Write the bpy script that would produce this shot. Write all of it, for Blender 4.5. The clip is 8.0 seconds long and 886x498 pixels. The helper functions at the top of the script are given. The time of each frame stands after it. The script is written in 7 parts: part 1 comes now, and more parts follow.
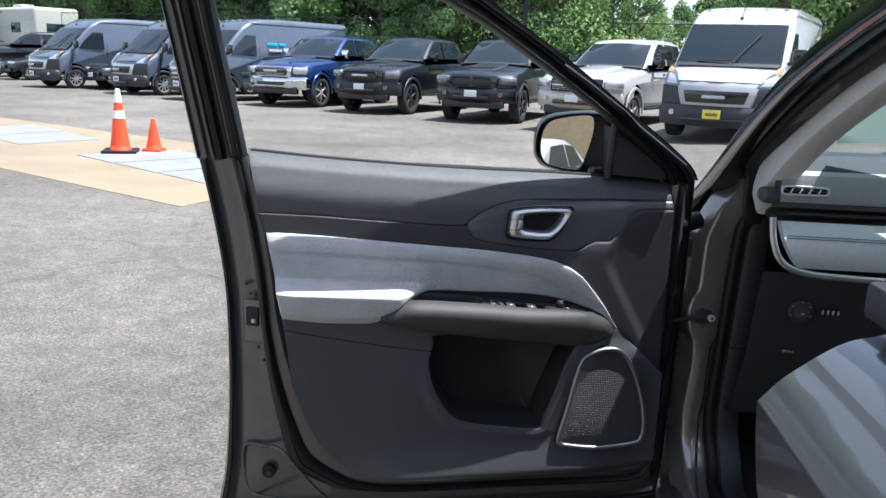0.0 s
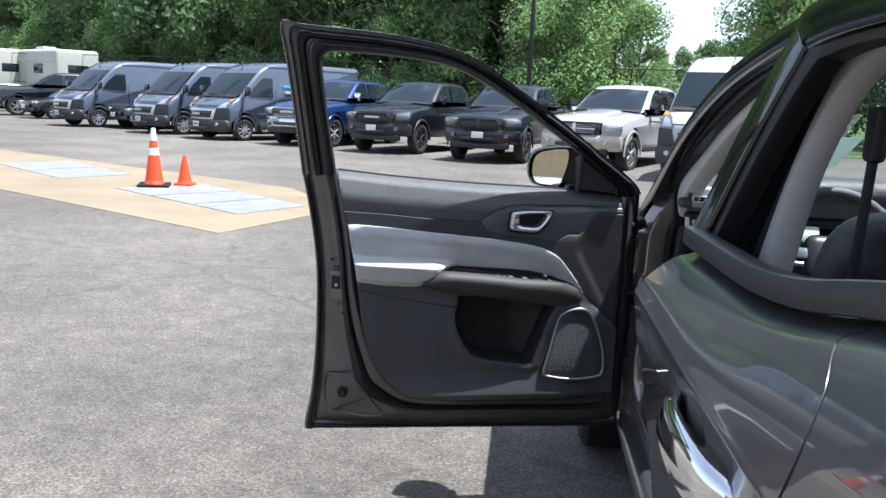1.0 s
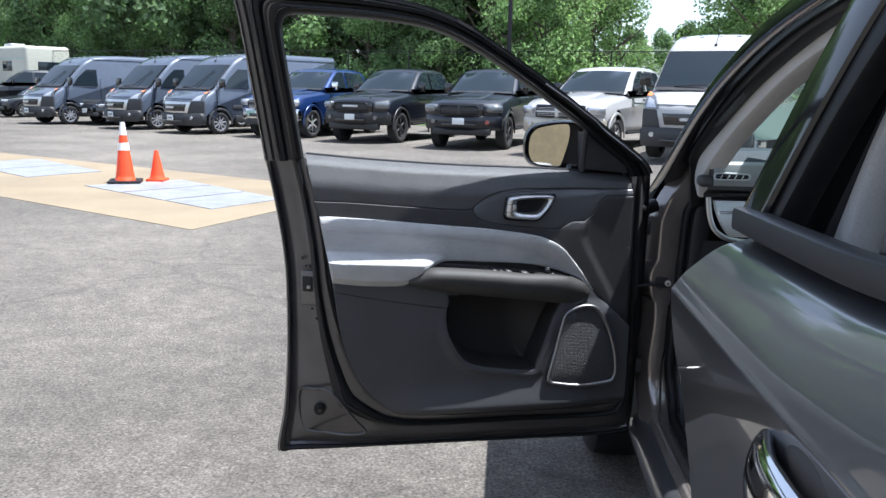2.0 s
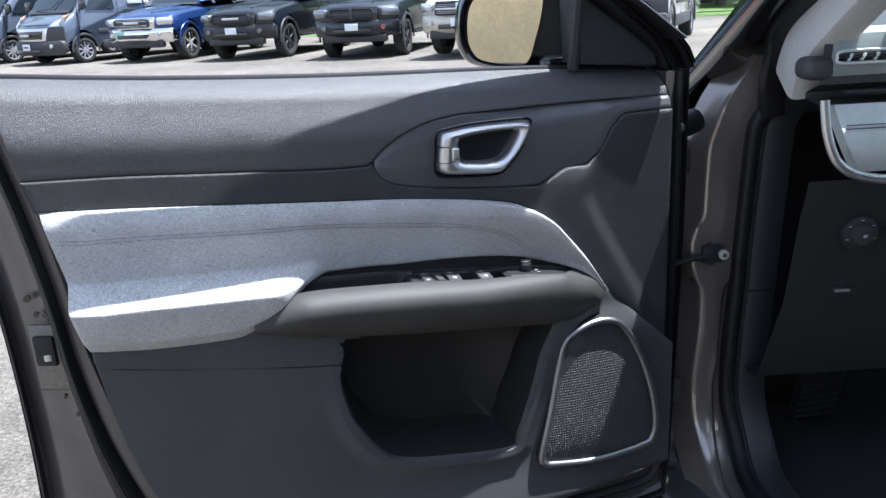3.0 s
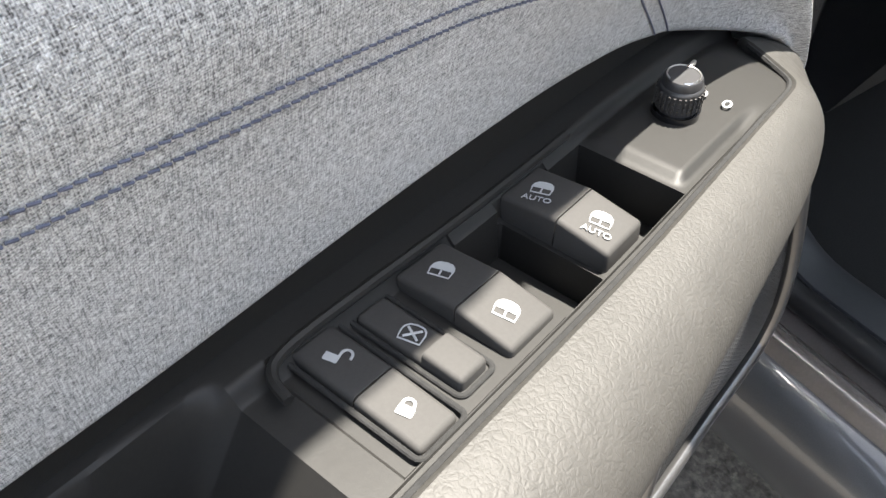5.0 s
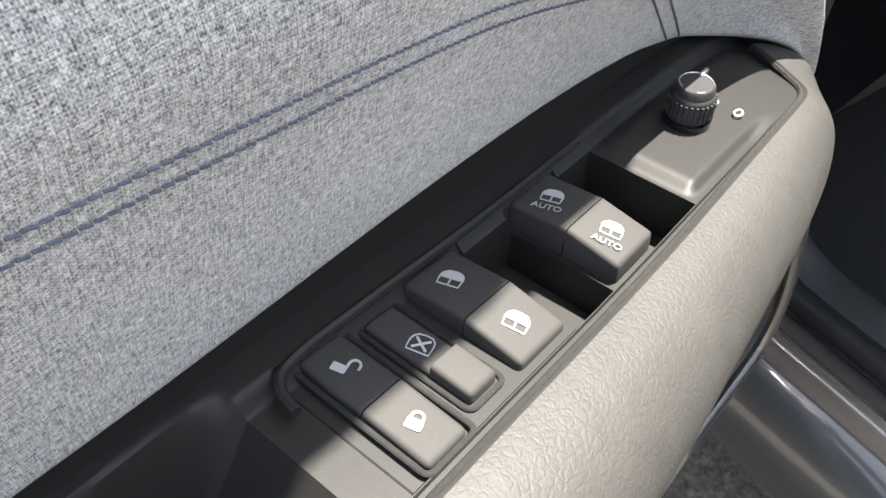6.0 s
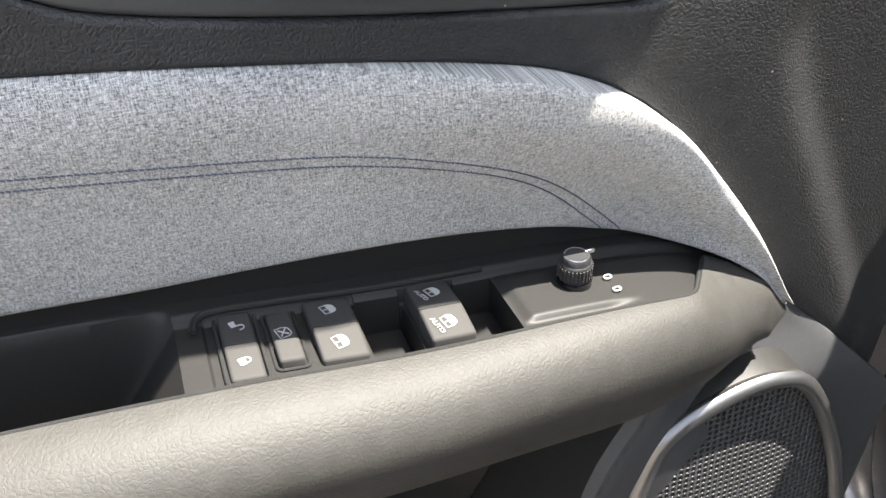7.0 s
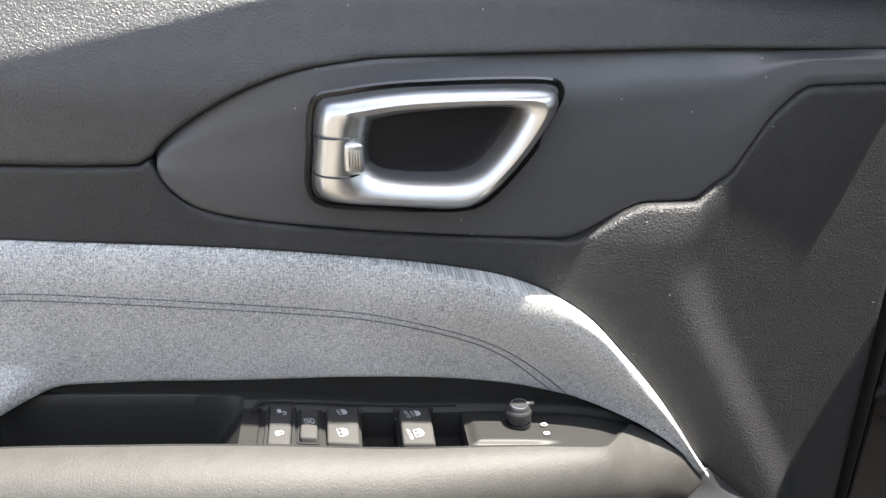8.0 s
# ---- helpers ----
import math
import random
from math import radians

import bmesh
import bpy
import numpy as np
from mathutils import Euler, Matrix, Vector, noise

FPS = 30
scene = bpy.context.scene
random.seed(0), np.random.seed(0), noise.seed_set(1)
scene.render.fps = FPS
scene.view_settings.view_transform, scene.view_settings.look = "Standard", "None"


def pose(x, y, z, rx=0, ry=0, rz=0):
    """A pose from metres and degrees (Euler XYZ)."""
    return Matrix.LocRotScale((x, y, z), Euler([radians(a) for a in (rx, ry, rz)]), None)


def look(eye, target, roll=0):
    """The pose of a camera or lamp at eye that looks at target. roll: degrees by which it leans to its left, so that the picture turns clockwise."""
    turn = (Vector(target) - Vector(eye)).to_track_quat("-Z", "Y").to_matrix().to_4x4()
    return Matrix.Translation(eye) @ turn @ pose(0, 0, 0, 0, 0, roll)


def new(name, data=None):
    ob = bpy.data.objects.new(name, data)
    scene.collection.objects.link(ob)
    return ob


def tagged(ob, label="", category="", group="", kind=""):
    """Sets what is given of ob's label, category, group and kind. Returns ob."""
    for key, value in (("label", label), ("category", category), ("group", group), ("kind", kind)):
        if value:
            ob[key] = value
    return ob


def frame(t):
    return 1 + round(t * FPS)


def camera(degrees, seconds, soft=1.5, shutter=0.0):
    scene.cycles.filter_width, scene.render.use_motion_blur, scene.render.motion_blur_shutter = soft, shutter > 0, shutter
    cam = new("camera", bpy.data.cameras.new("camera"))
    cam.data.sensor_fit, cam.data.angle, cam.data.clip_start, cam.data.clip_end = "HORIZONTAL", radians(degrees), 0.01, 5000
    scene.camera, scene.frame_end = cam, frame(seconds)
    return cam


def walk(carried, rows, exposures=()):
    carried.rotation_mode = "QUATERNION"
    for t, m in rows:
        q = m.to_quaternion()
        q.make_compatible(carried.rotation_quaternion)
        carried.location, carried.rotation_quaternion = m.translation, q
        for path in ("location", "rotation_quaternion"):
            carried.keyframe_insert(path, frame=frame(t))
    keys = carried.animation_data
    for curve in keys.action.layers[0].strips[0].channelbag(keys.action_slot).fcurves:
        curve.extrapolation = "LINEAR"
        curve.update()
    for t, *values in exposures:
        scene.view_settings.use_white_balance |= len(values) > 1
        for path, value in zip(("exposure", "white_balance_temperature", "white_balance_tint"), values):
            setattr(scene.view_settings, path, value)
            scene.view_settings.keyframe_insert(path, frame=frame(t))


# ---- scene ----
cam = camera(58.0, 8.0)
PATH = [
    (0, (0.187, -0.141, 1.458), (0.006, 1.797, 0.998), 2.1),
    (0.5, (0.235, -0.676, 1.472), (0.044, 1.275, 1.072), 2.0),
    (1, (0.218, -1.009, 1.485), (0.019, 0.948, 1.123), 2.5),
    (1.2, (0.20, -1.049, 1.49), (-0.004, 0.91, 1.134), 2.3),
    (2.3, (0.141, -0.354, 1.418), (0.027, 1.596, 0.986), 0.0),
    (2.5, (0.114, -0.101, 1.417), (0.039, 1.841, 0.942), -0.8),
    (3, (0.135, 0.481, 1.327), (0.192, 2.386, 0.719), -3.0),
    (3.5, (0.137, 0.980, 1.235), (0.363, 2.603, 0.491), -5.5),
    (4, (0.105, 1.363, 1.167), (0.520, 2.764, 0.116), -6.4),
    (4.2, (0.098, 1.421, 1.142), (0.580, 2.733, 0.008), -6.7),
    (4.5, (0.092, 1.466, 1.103), (0.669, 2.656, -0.119), -5.9),
    (4.7, (0.095, 1.486, 1.093), (0.732, 2.584, -0.182), -3.4),
    (5.8, (0.091, 1.516, 1.085), (0.838, 2.469, -0.247), 1.9),
    (6, (0.094, 1.511, 1.089), (0.799, 2.506, -0.235), 1.1),
    (6.5, (0.103, 1.479, 1.111), (0.620, 2.630, -0.173), 2.4),
    (6.8, (0.161, 1.408, 1.135), (0.429, 2.770, -0.012), -0.6),
    (7, (0.208, 1.347, 1.157), (0.323, 2.795, 0.094), -1.1),
    (7.4, (0.267, 1.247, 1.217), (0.160, 2.800, 0.318), -0.4),
    (7.5, (0.277, 1.234, 1.234), (0.119, 2.798, 0.358), -0.3),
    (8, (0.312, 1.186, 1.242), (0.068, 2.819, 0.525), 0.2),
]
STOPS = [(0.0, 1.20, 5680, 10), (2.5, 1.17, 5650, 10), (3.0, 1.62, 5540, 10), (3.5, 2.26, 5780, 11), (4.2, 2.56, 6650, 9), (6.8, 2.52, 6650, 9), (8.0, 2.52, 6530, 9)]
walk(cam, [(t, look(eye, target, roll)) for t, eye, target, roll in PATH], STOPS)

# ---- world, sun ----
world = bpy.data.worlds.new("world")
scene.world = world
world.use_nodes = True
sky = world.node_tree.nodes.new("ShaderNodeTexSky")
sky.sky_type = "NISHITA"
sky.sun_disc = False
SUN = Vector((0.3405, 0.0195, 1.0)).normalized()
sky.sun_elevation = math.asin(SUN.z)
sky.sun_rotation = math.atan2(SUN.x, SUN.y)
bg = world.node_tree.nodes["Background"]
bg.inputs["Strength"].default_value = 0.122
haze = world.node_tree.nodes.new("ShaderNodeHueSaturation")
haze.inputs["Saturation"].default_value = 0.5
world.node_tree.links.new(sky.outputs[0], haze.inputs["Color"])
world.node_tree.links.new(haze.outputs[0], bg.inputs["Color"])
sun_data = bpy.data.lights.new("sun", "SUN")
sun_data.energy = 5.0
sun_data.angle = radians(0.53)
sun_data.color = (1.0, 0.95, 0.87)
sun = new("sun", sun_data)
sun.matrix_world = Matrix.Translation((0, 0, 30)) @ SUN.to_track_quat("Z", "Y").to_matrix().to_4x4()


# ---- materials ----
def mat(name, color, rough=0.5, metal=0.0, var=0.15, scale=40.0, bump=0.0, bscale=200.0, coat=0.0, kind="noise", spec=0.5,
        stains=0.0, sscale=2.0, bdist=0.001, dust=0.0):
    """A principled surface with colour variation at two scales and a fine relief."""
    m = bpy.data.materials.new(name)
    m.use_nodes = True
    nt = m.node_tree
    p = nt.nodes["Principled BSDF"]
    p.inputs["Roughness"].default_value = rough
    p.inputs["Metallic"].default_value = metal
    p.inputs["Specular IOR Level"].default_value = spec
    p.inputs["Coat Weight"].default_value = coat
    p.inputs["Coat Roughness"].default_value = 0.03
    co = nt.nodes.new("ShaderNodeTexCoord")
    n1 = nt.nodes.new("ShaderNodeTexNoise")
    n1.inputs["Scale"].default_value = scale
    n1.inputs["Detail"].default_value = 4
    nt.links.new(co.outputs["Object"], n1.inputs["Vector"])
    r = nt.nodes.new("ShaderNodeMapRange")
    r.inputs[3].default_value, r.inputs[4].default_value = 1 - var, 1 + var
    r.inputs[1].default_value, r.inputs[2].default_value = 0.25, 0.75
    nt.links.new(n1.outputs["Fac"], r.inputs[0])
    last = r.outputs[0]
    if stains:
        n2 = nt.nodes.new("ShaderNodeTexNoise")
        n2.inputs["Scale"].default_value = sscale
        n2.inputs["Detail"].default_value = 6
        nt.links.new(co.outputs["Object"], n2.inputs["Vector"])
        r2 = nt.nodes.new("ShaderNodeMapRange")
        r2.inputs[1].default_value, r2.inputs[2].default_value = 0.3, 0.7
        r2.inputs[3].default_value, r2.inputs[4].default_value = 1 - stains, 1 + stains
        nt.links.new(n2.outputs["Fac"], r2.inputs[0])
        mu = nt.nodes.new("ShaderNodeMath")
        mu.operation = "MULTIPLY"
        nt.links.new(last, mu.inputs[0])
        nt.links.new(r2.outputs[0], mu.inputs[1])
        last = mu.outputs[0]
    v = nt.nodes.new("ShaderNodeVectorMath")
    v.operation = "SCALE"
    v.inputs[0].default_value = color
    nt.links.new(last, v.inputs["Scale"])
    shade = v.outputs[0]
    if dust:
        # scattered pale specks, a few tenths of a millimetre wide
        sp = nt.nodes.new("ShaderNodeTexVoronoi")
        sp.inputs["Scale"].default_value = 150.0
        nt.links.new(co.outputs["Object"], sp.inputs["Vector"])
        near = nt.nodes.new("ShaderNodeMath")
        near.operation = "LESS_THAN"
        near.inputs[1].default_value = 0.075
        nt.links.new(sp.outputs["Distance"], near.inputs[0])
        pick = nt.nodes.new("ShaderNodeSeparateColor")
        nt.links.new(sp.outputs["Color"], pick.inputs[0])
        few = nt.nodes.new("ShaderNodeMath")
        few.operation = "LESS_THAN"
        few.inputs[1].default_value = dust
        nt.links.new(pick.outputs[0], few.inputs[0])
        both = nt.nodes.new("ShaderNodeMath")
        both.operation = "MULTIPLY"
        nt.links.new(near.outputs[0], both.inputs[0])
        nt.links.new(few.outputs[0], both.inputs[1])
        dm = nt.nodes.new("ShaderNodeMix")
        dm.data_type = "RGBA"
        dm.inputs[7].default_value = (0.35, 0.34, 0.32, 1)
        nt.links.new(both.outputs[0], dm.inputs[0])
        nt.links.new(shade, dm.inputs[6])
        shade = dm.outputs[2]
    nt.links.new(shade, p.inputs["Base Color"])
    if bump:
        b = nt.nodes.new("ShaderNodeBump")
        b.inputs["Strength"].default_value = bump
        b.inputs["Distance"].default_value = bdist
        if kind == "leather":
            # pebbles parted by fine winding creases
            warp = nt.nodes.new("ShaderNodeTexNoise")
            warp.inputs["Scale"].default_value = bscale * 0.8
            warp.inputs["Detail"].default_value = 2
            nt.links.new(co.outputs["Object"], warp.inputs["Vector"])
            bent = nt.nodes.new("ShaderNodeVectorMath")
            bent.operation = "MULTIPLY_ADD"
            bent.inputs[1].default_value = (1.1 / bscale,) * 3
            nt.links.new(warp.outputs["Color"], bent.inputs[0])
            nt.links.new(co.outputs["Object"], bent.inputs[2])
            acc = None
            for k, share in ((1.0, 0.7), (2.1, 0.3)):
                t = nt.nodes.new("ShaderNodeTexVoronoi")
                t.feature = "DISTANCE_TO_EDGE"
                t.inputs["Scale"].default_value = bscale * k
                nt.links.new(bent.outputs[0], t.inputs["Vector"])
                f = nt.nodes.new("ShaderNodeMapRange")
                f.interpolation_type = "SMOOTHSTEP"
                f.inputs[2].default_value = 0.28
                f.inputs[4].default_value = share
                nt.links.new(t.outputs["Distance"], f.inputs[0])
                if acc is None:
                    acc = f.outputs[0]
                else:
                    ad = nt.nodes.new("ShaderNodeMath")
                    nt.links.new(acc, ad.inputs[0])
                    nt.links.new(f.outputs[0], ad.inputs[1])
                    acc = ad.outputs[0]
            nt.links.new(acc, b.inputs["Height"])
        else:
            t = nt.nodes.new("ShaderNodeTexNoise")
            t.inputs["Scale"].default_value = bscale
            t.inputs["Detail"].default_value = 5
            nt.links.new(co.outputs["Object"], t.inputs["Vector"])
            nt.links.new(t.outputs["Fac"], b.inputs["Height"])
        nt.links.new(b.outputs[0], p.inputs["Normal"])
    return m


def fabric_material():
    """Grey melange weave: crossed threads at millimetre pitch, lighter and darker yarns."""
    m = bpy.data.materials.new("grey_melange_fabric")
    m.use_nodes = True
    nt = m.node_tree
    p = nt.nodes["Principled BSDF"]
    p.inputs["Roughness"].default_value = 0.95
    p.inputs["Specular IOR Level"].default_value = 0.15
    p.inputs["Sheen Weight"].default_value = 0.35
    p.inputs["Sheen Roughness"].default_value = 0.5
    co = nt.nodes.new("ShaderNodeTexCoord")
    acc = None
    for sc in ((620, 0, 3000), (3000, 0, 620)):
        mp = nt.nodes.new("ShaderNodeMapping")
        mp.inputs["Scale"].default_value = sc
        nt.links.new(co.outputs["Object"], mp.inputs["Vector"])
        n = nt.nodes.new("ShaderNodeTexNoise")
        n.inputs["Scale"].default_value = 1.0
        n.inputs["Detail"].default_value = 2
        nt.links.new(mp.outputs[0], n.inputs["Vector"])
        if acc is None:
            acc = n.outputs["Fac"]
        else:
            a = nt.nodes.new("ShaderNodeMath")
            nt.links.new(acc, a.inputs[0])
            nt.links.new(n.outputs["Fac"], a.inputs[1])
            acc = a.outputs[0]
    # crossing threads, about a millimetre apart
    xyz = nt.nodes.new("ShaderNodeSeparateXYZ")
    nt.links.new(co.outputs["Object"], xyz.inputs[0])
    waves = []
    for along in (xyz.outputs[0], xyz.outputs[2]):
        k = nt.nodes.new("ShaderNodeMath")
        k.operation = "MULTIPLY"
        k.inputs[1].default_value = 7400.0
        nt.links.new(along, k.inputs[0])
        w = nt.nodes.new("ShaderNodeMath")
        w.operation = "SINE"
        nt.links.new(k.outputs[0], w.inputs[0])
        waves.append(w.outputs[0])
    cross = nt.nodes.new("ShaderNodeMath")
    cross.operation = "MULTIPLY"
    nt.links.new(waves[0], cross.inputs[0])
    nt.links.new(waves[1], cross.inputs[1])
    mixw = nt.nodes.new("ShaderNodeMath")
    mixw.operation = "MULTIPLY_ADD"
    mixw.inputs[1].default_value = 0.09
    nt.links.new(cross.outputs[0], mixw.inputs[0])
    nt.links.new(acc, mixw.inputs[2])
    acc = mixw.outputs[0]
    # slubs: short thicker stretches of yarn along both ways of the weave
    tone = acc
    for sc in ((1500, 0, 170), (170, 0, 1500)):
        mp = nt.nodes.new("ShaderNodeMapping")
        mp.inputs["Scale"].default_value = sc
        nt.links.new(co.outputs["Object"], mp.inputs["Vector"])
        n = nt.nodes.new("ShaderNodeTexNoise")
        n.inputs["Scale"].default_value = 1.0
        n.inputs["Detail"].default_value = 1
        nt.links.new(mp.outputs[0], n.inputs["Vector"])
        a = nt.nodes.new("ShaderNodeMath")
        a.operation = "MULTIPLY_ADD"
        a.inputs[1].default_value = 0.5
        nt.links.new(n.outputs["Fac"], a.inputs[0])
        nt.links.new(tone, a.inputs[2])
        tone = a.outputs[0]
    big = nt.nodes.new("ShaderNodeTexNoise")
    big.inputs["Scale"].default_value = 18
    nt.links.new(co.outputs["Object"], big.inputs["Vector"])
    ad = nt.nodes.new("ShaderNodeMath")
    ad.operation = "MULTIPLY_ADD"
    ad.inputs[1].default_value = 0.16
    nt.links.new(big.outputs["Fac"], ad.inputs[0])
    nt.links.new(tone, ad.inputs[2])
    cr = nt.nodes.new("ShaderNodeValToRGB")
    cr.color_ramp.elements[0].position = 0.8
    cr.color_ramp.elements[0].color = (0.085, 0.085, 0.085, 1)
    cr.color_ramp.elements[1].position = 1.4
    cr.color_ramp.elements[1].color = (0.76, 0.76, 0.745, 1)
    mr = nt.nodes.new("ShaderNodeMapRange")
    mr.inputs[1].default_value, mr.inputs[2].default_value = 1.28, 1.88
    nt.links.new(ad.outputs[0], mr.inputs[0])
    cr.color_ramp.elements[0].position, cr.color_ramp.elements[1].position = 0.0, 1.0
    nt.links.new(mr.outputs[0], cr.inputs[0])
    nt.links.new(cr.outputs[0], p.inputs["Base Color"])
    b = nt.nodes.new("ShaderNodeBump")
    b.inputs["Strength"].default_value = 0.8
    b.inputs["Distance"].default_value = 0.0006
    nt.links.new(acc, b.inputs["Height"])
    nt.links.new(b.outputs[0], p.inputs["Normal"])
    return m


def grille_material():
    """Dark plastic with staggered round pits a few millimetres apart, the shade inside them put into the colour."""
    m = mat("speaker_mesh", (0.02, 0.021, 0.023), 0.42, var=0.1)
    nt = m.node_tree
    p = nt.nodes["Principled BSDF"]
    co = nt.nodes.new("ShaderNodeTexCoord")
    mp = nt.nodes.new("ShaderNodeMapping")
    mp.inputs["Scale"].default_value = (230, 0, 230)
    nt.links.new(co.outputs["Object"], mp.inputs["Vector"])
    v = nt.nodes.new("ShaderNodeTexVoronoi")
    v.voronoi_dimensions = "3D"
    v.inputs["Randomness"].default_value = 0.0
    v.inputs["Scale"].default_value = 1.0
    nt.links.new(mp.outputs[0], v.inputs["Vector"])
    mr = nt.nodes.new("ShaderNodeMapRange")
    mr.inputs[1].default_value, mr.inputs[2].default_value = 0.25, 0.42
    nt.links.new(v.outputs["Distance"], mr.inputs[0])
    b = nt.nodes.new("ShaderNodeBump")
    b.inputs["Strength"].default_value = 1.0
    b.inputs["Distance"].default_value = 0.002
    nt.links.new(mr.outputs[0], b.inputs["Height"])
    nt.links.new(b.outputs[0], p.inputs["Normal"])
    # pits coloured near black for the shade in the holes
    cr = nt.nodes.new("ShaderNodeMix")
    cr.data_type = "RGBA"
    cr.inputs[6].default_value = (0.003, 0.003, 0.003, 1)
    cr.inputs[7].default_value = (0.06, 0.062, 0.066, 1)
    nt.links.new(mr.outputs[0], cr.inputs[0])
    nt.links.new(cr.outputs[2], p.inputs["Base Color"])
    return m


def glass_material(name, tint, rough=0.0, clear=0.75):
    """A tinted pane: part see-through, part mirror by its gloss."""
    m = bpy.data.materials.new(name)
    m.use_nodes = True
    nt = m.node_tree
    nt.nodes.remove(nt.nodes["Principled BSDF"])
    out = nt.nodes["Material Output"]
    tr = nt.nodes.new("ShaderNodeBsdfTransparent")
    tr.inputs["Color"].default_value = (*[c * clear for c in tint], 1)
    gl = nt.nodes.new("ShaderNodeBsdfGlossy")
    gl.inputs["Roughness"].default_value = rough
    face = nt.nodes.new("ShaderNodeLayerWeight")
    face.inputs["Blend"].default_value = 0.5
    p5 = nt.nodes.new("ShaderNodeMath")
    p5.operation = "POWER"
    p5.inputs[1].default_value = 5.0
    nt.links.new(face.outputs["Facing"], p5.inputs[0])
    fr = nt.nodes.new("ShaderNodeMath")
    fr.operation = "MULTIPLY_ADD"
    fr.inputs[1].default_value, fr.inputs[2].default_value = 0.9, 0.05
    nt.links.new(p5.outputs[0], fr.inputs[0])
    mx = nt.nodes.new("ShaderNodeMixShader")
    nt.links.new(fr.outputs[0], mx.inputs[0])
    nt.links.new(tr.outputs[0], mx.inputs[1])
    nt.links.new(gl.outputs[0], mx.inputs[2])
    nt.links.new(mx.outputs[0], out.inputs["Surface"])
    return m


def asphalt_material():
    m = mat("worn_asphalt", (0.120, 0.106, 0.089), 0.92, var=0.62, scale=80, bump=0.7, bscale=110, stains=0.22, sscale=0.55, bdist=0.004)
    nt = m.node_tree
    p = nt.nodes["Principled BSDF"]
    co = nt.nodes.new("ShaderNodeTexCoord")
    src = p.inputs["Base Color"].links[0].from_socket
    # fine cracks and a few dark patches
    n = nt.nodes.new("ShaderNodeTexNoise")
    n.inputs["Scale"].default_value = 1.3
    n.inputs["Detail"].default_value = 8
    nt.links.new(co.outputs["Object"], n.inputs["Vector"])
    mxv = nt.nodes.new("ShaderNodeMix")
    mxv.data_type = "VECTOR"
    mxv.inputs[0].default_value = 0.35
    nt.links.new(co.outputs["Object"], mxv.inputs[4])
    nt.links.new(n.outputs["Color"], mxv.inputs[5])
    v = nt.nodes.new("ShaderNodeTexVoronoi")
    v.feature = "DISTANCE_TO_EDGE"
    v.inputs["Scale"].default_value = 0.42
    nt.links.new(mxv.outputs[1], v.inputs["Vector"])
    mr = nt.nodes.new("ShaderNodeMapRange")
    mr.inputs[1].default_value, mr.inputs[2].default_value = 0.0, 0.008
    mr.inputs[3].default_value, mr.inputs[4].default_value = 0.76, 1.0
    nt.links.new(v.outputs["Distance"], mr.inputs[0])
    big = nt.nodes.new("ShaderNodeTexNoise")
    big.inputs["Scale"].default_value = 0.16
    big.inputs["Detail"].default_value = 3
    nt.links.new(co.outputs["Object"], big.inputs["Vector"])
    mb = nt.nodes.new("ShaderNodeMapRange")
    mb.inputs[1].default_value, mb.inputs[2].default_value = 0.4, 0.62
    mb.inputs[3].default_value, mb.inputs[4].default_value = 0.82, 1.18
    nt.links.new(big.outputs["Fac"], mb.inputs[0])
    mu = nt.nodes.new("ShaderNodeMath")
    mu.operation = "MULTIPLY"
    nt.links.new(mr.outputs[0], mu.inputs[0])
    nt.links.new(mb.outputs[0], mu.inputs[1])
    for size, amp in ((4.5, 0.16), (14.0, 0.12)):
        mot = nt.nodes.new("ShaderNodeTexNoise")
        mot.inputs["Scale"].default_value = size
        mot.inputs["Detail"].default_value = 5
        mot.inputs["Roughness"].default_value = 0.65
        nt.links.new(co.outputs["Object"], mot.inputs["Vector"])
        rg = nt.nodes.new("ShaderNodeMapRange")
        rg.inputs[1].default_value, rg.inputs[2].default_value = 0.35, 0.65
        rg.inputs[3].default_value, rg.inputs[4].default_value = 1 - amp, 1 + amp
        nt.links.new(mot.outputs["Fac"], rg.inputs[0])
        m3 = nt.nodes.new("ShaderNodeMath")
        m3.operation = "MULTIPLY"
        nt.links.new(mu.outputs[0], m3.inputs[0])
        nt.links.new(rg.outputs[0], m3.inputs[1])
        mu = m3
    for size in (150, 70):
        st = nt.nodes.new("ShaderNodeTexVoronoi")
        st.inputs["Scale"].default_value = size
        nt.links.new(co.outputs["Object"], st.inputs["Vector"])
        sp = nt.nodes.new("ShaderNodeSeparateColor")
        nt.links.new(st.outputs["Color"], sp.inputs[0])
        rg = nt.nodes.new("ShaderNodeMapRange")
        rg.inputs[3].default_value, rg.inputs[4].default_value = 0.78, 1.22
        nt.links.new(sp.outputs[0], rg.inputs[0])
        m3 = nt.nodes.new("ShaderNodeMath")
        m3.operation = "MULTIPLY"
        nt.links.new(mu.outputs[0], m3.inputs[0])
        nt.links.new(rg.outputs[0], m3.inputs[1])
        mu = m3
    sc = nt.nodes.new("ShaderNodeVectorMath")
    sc.operation = "SCALE"
    nt.links.new(src, sc.inputs[0])
    nt.links.new(mu.outputs[0], sc.inputs["Scale"])
    nt.links.new(sc.outputs[0], p.inputs["Base Color"])
    return m


def flake_material(name, color, rough=0.25):
    """Metallic car paint under clear coat, with dust."""
    m = mat(name, color, rough, 0.45, var=0.12, scale=900, coat=1.0, spec=0.5)
    return m


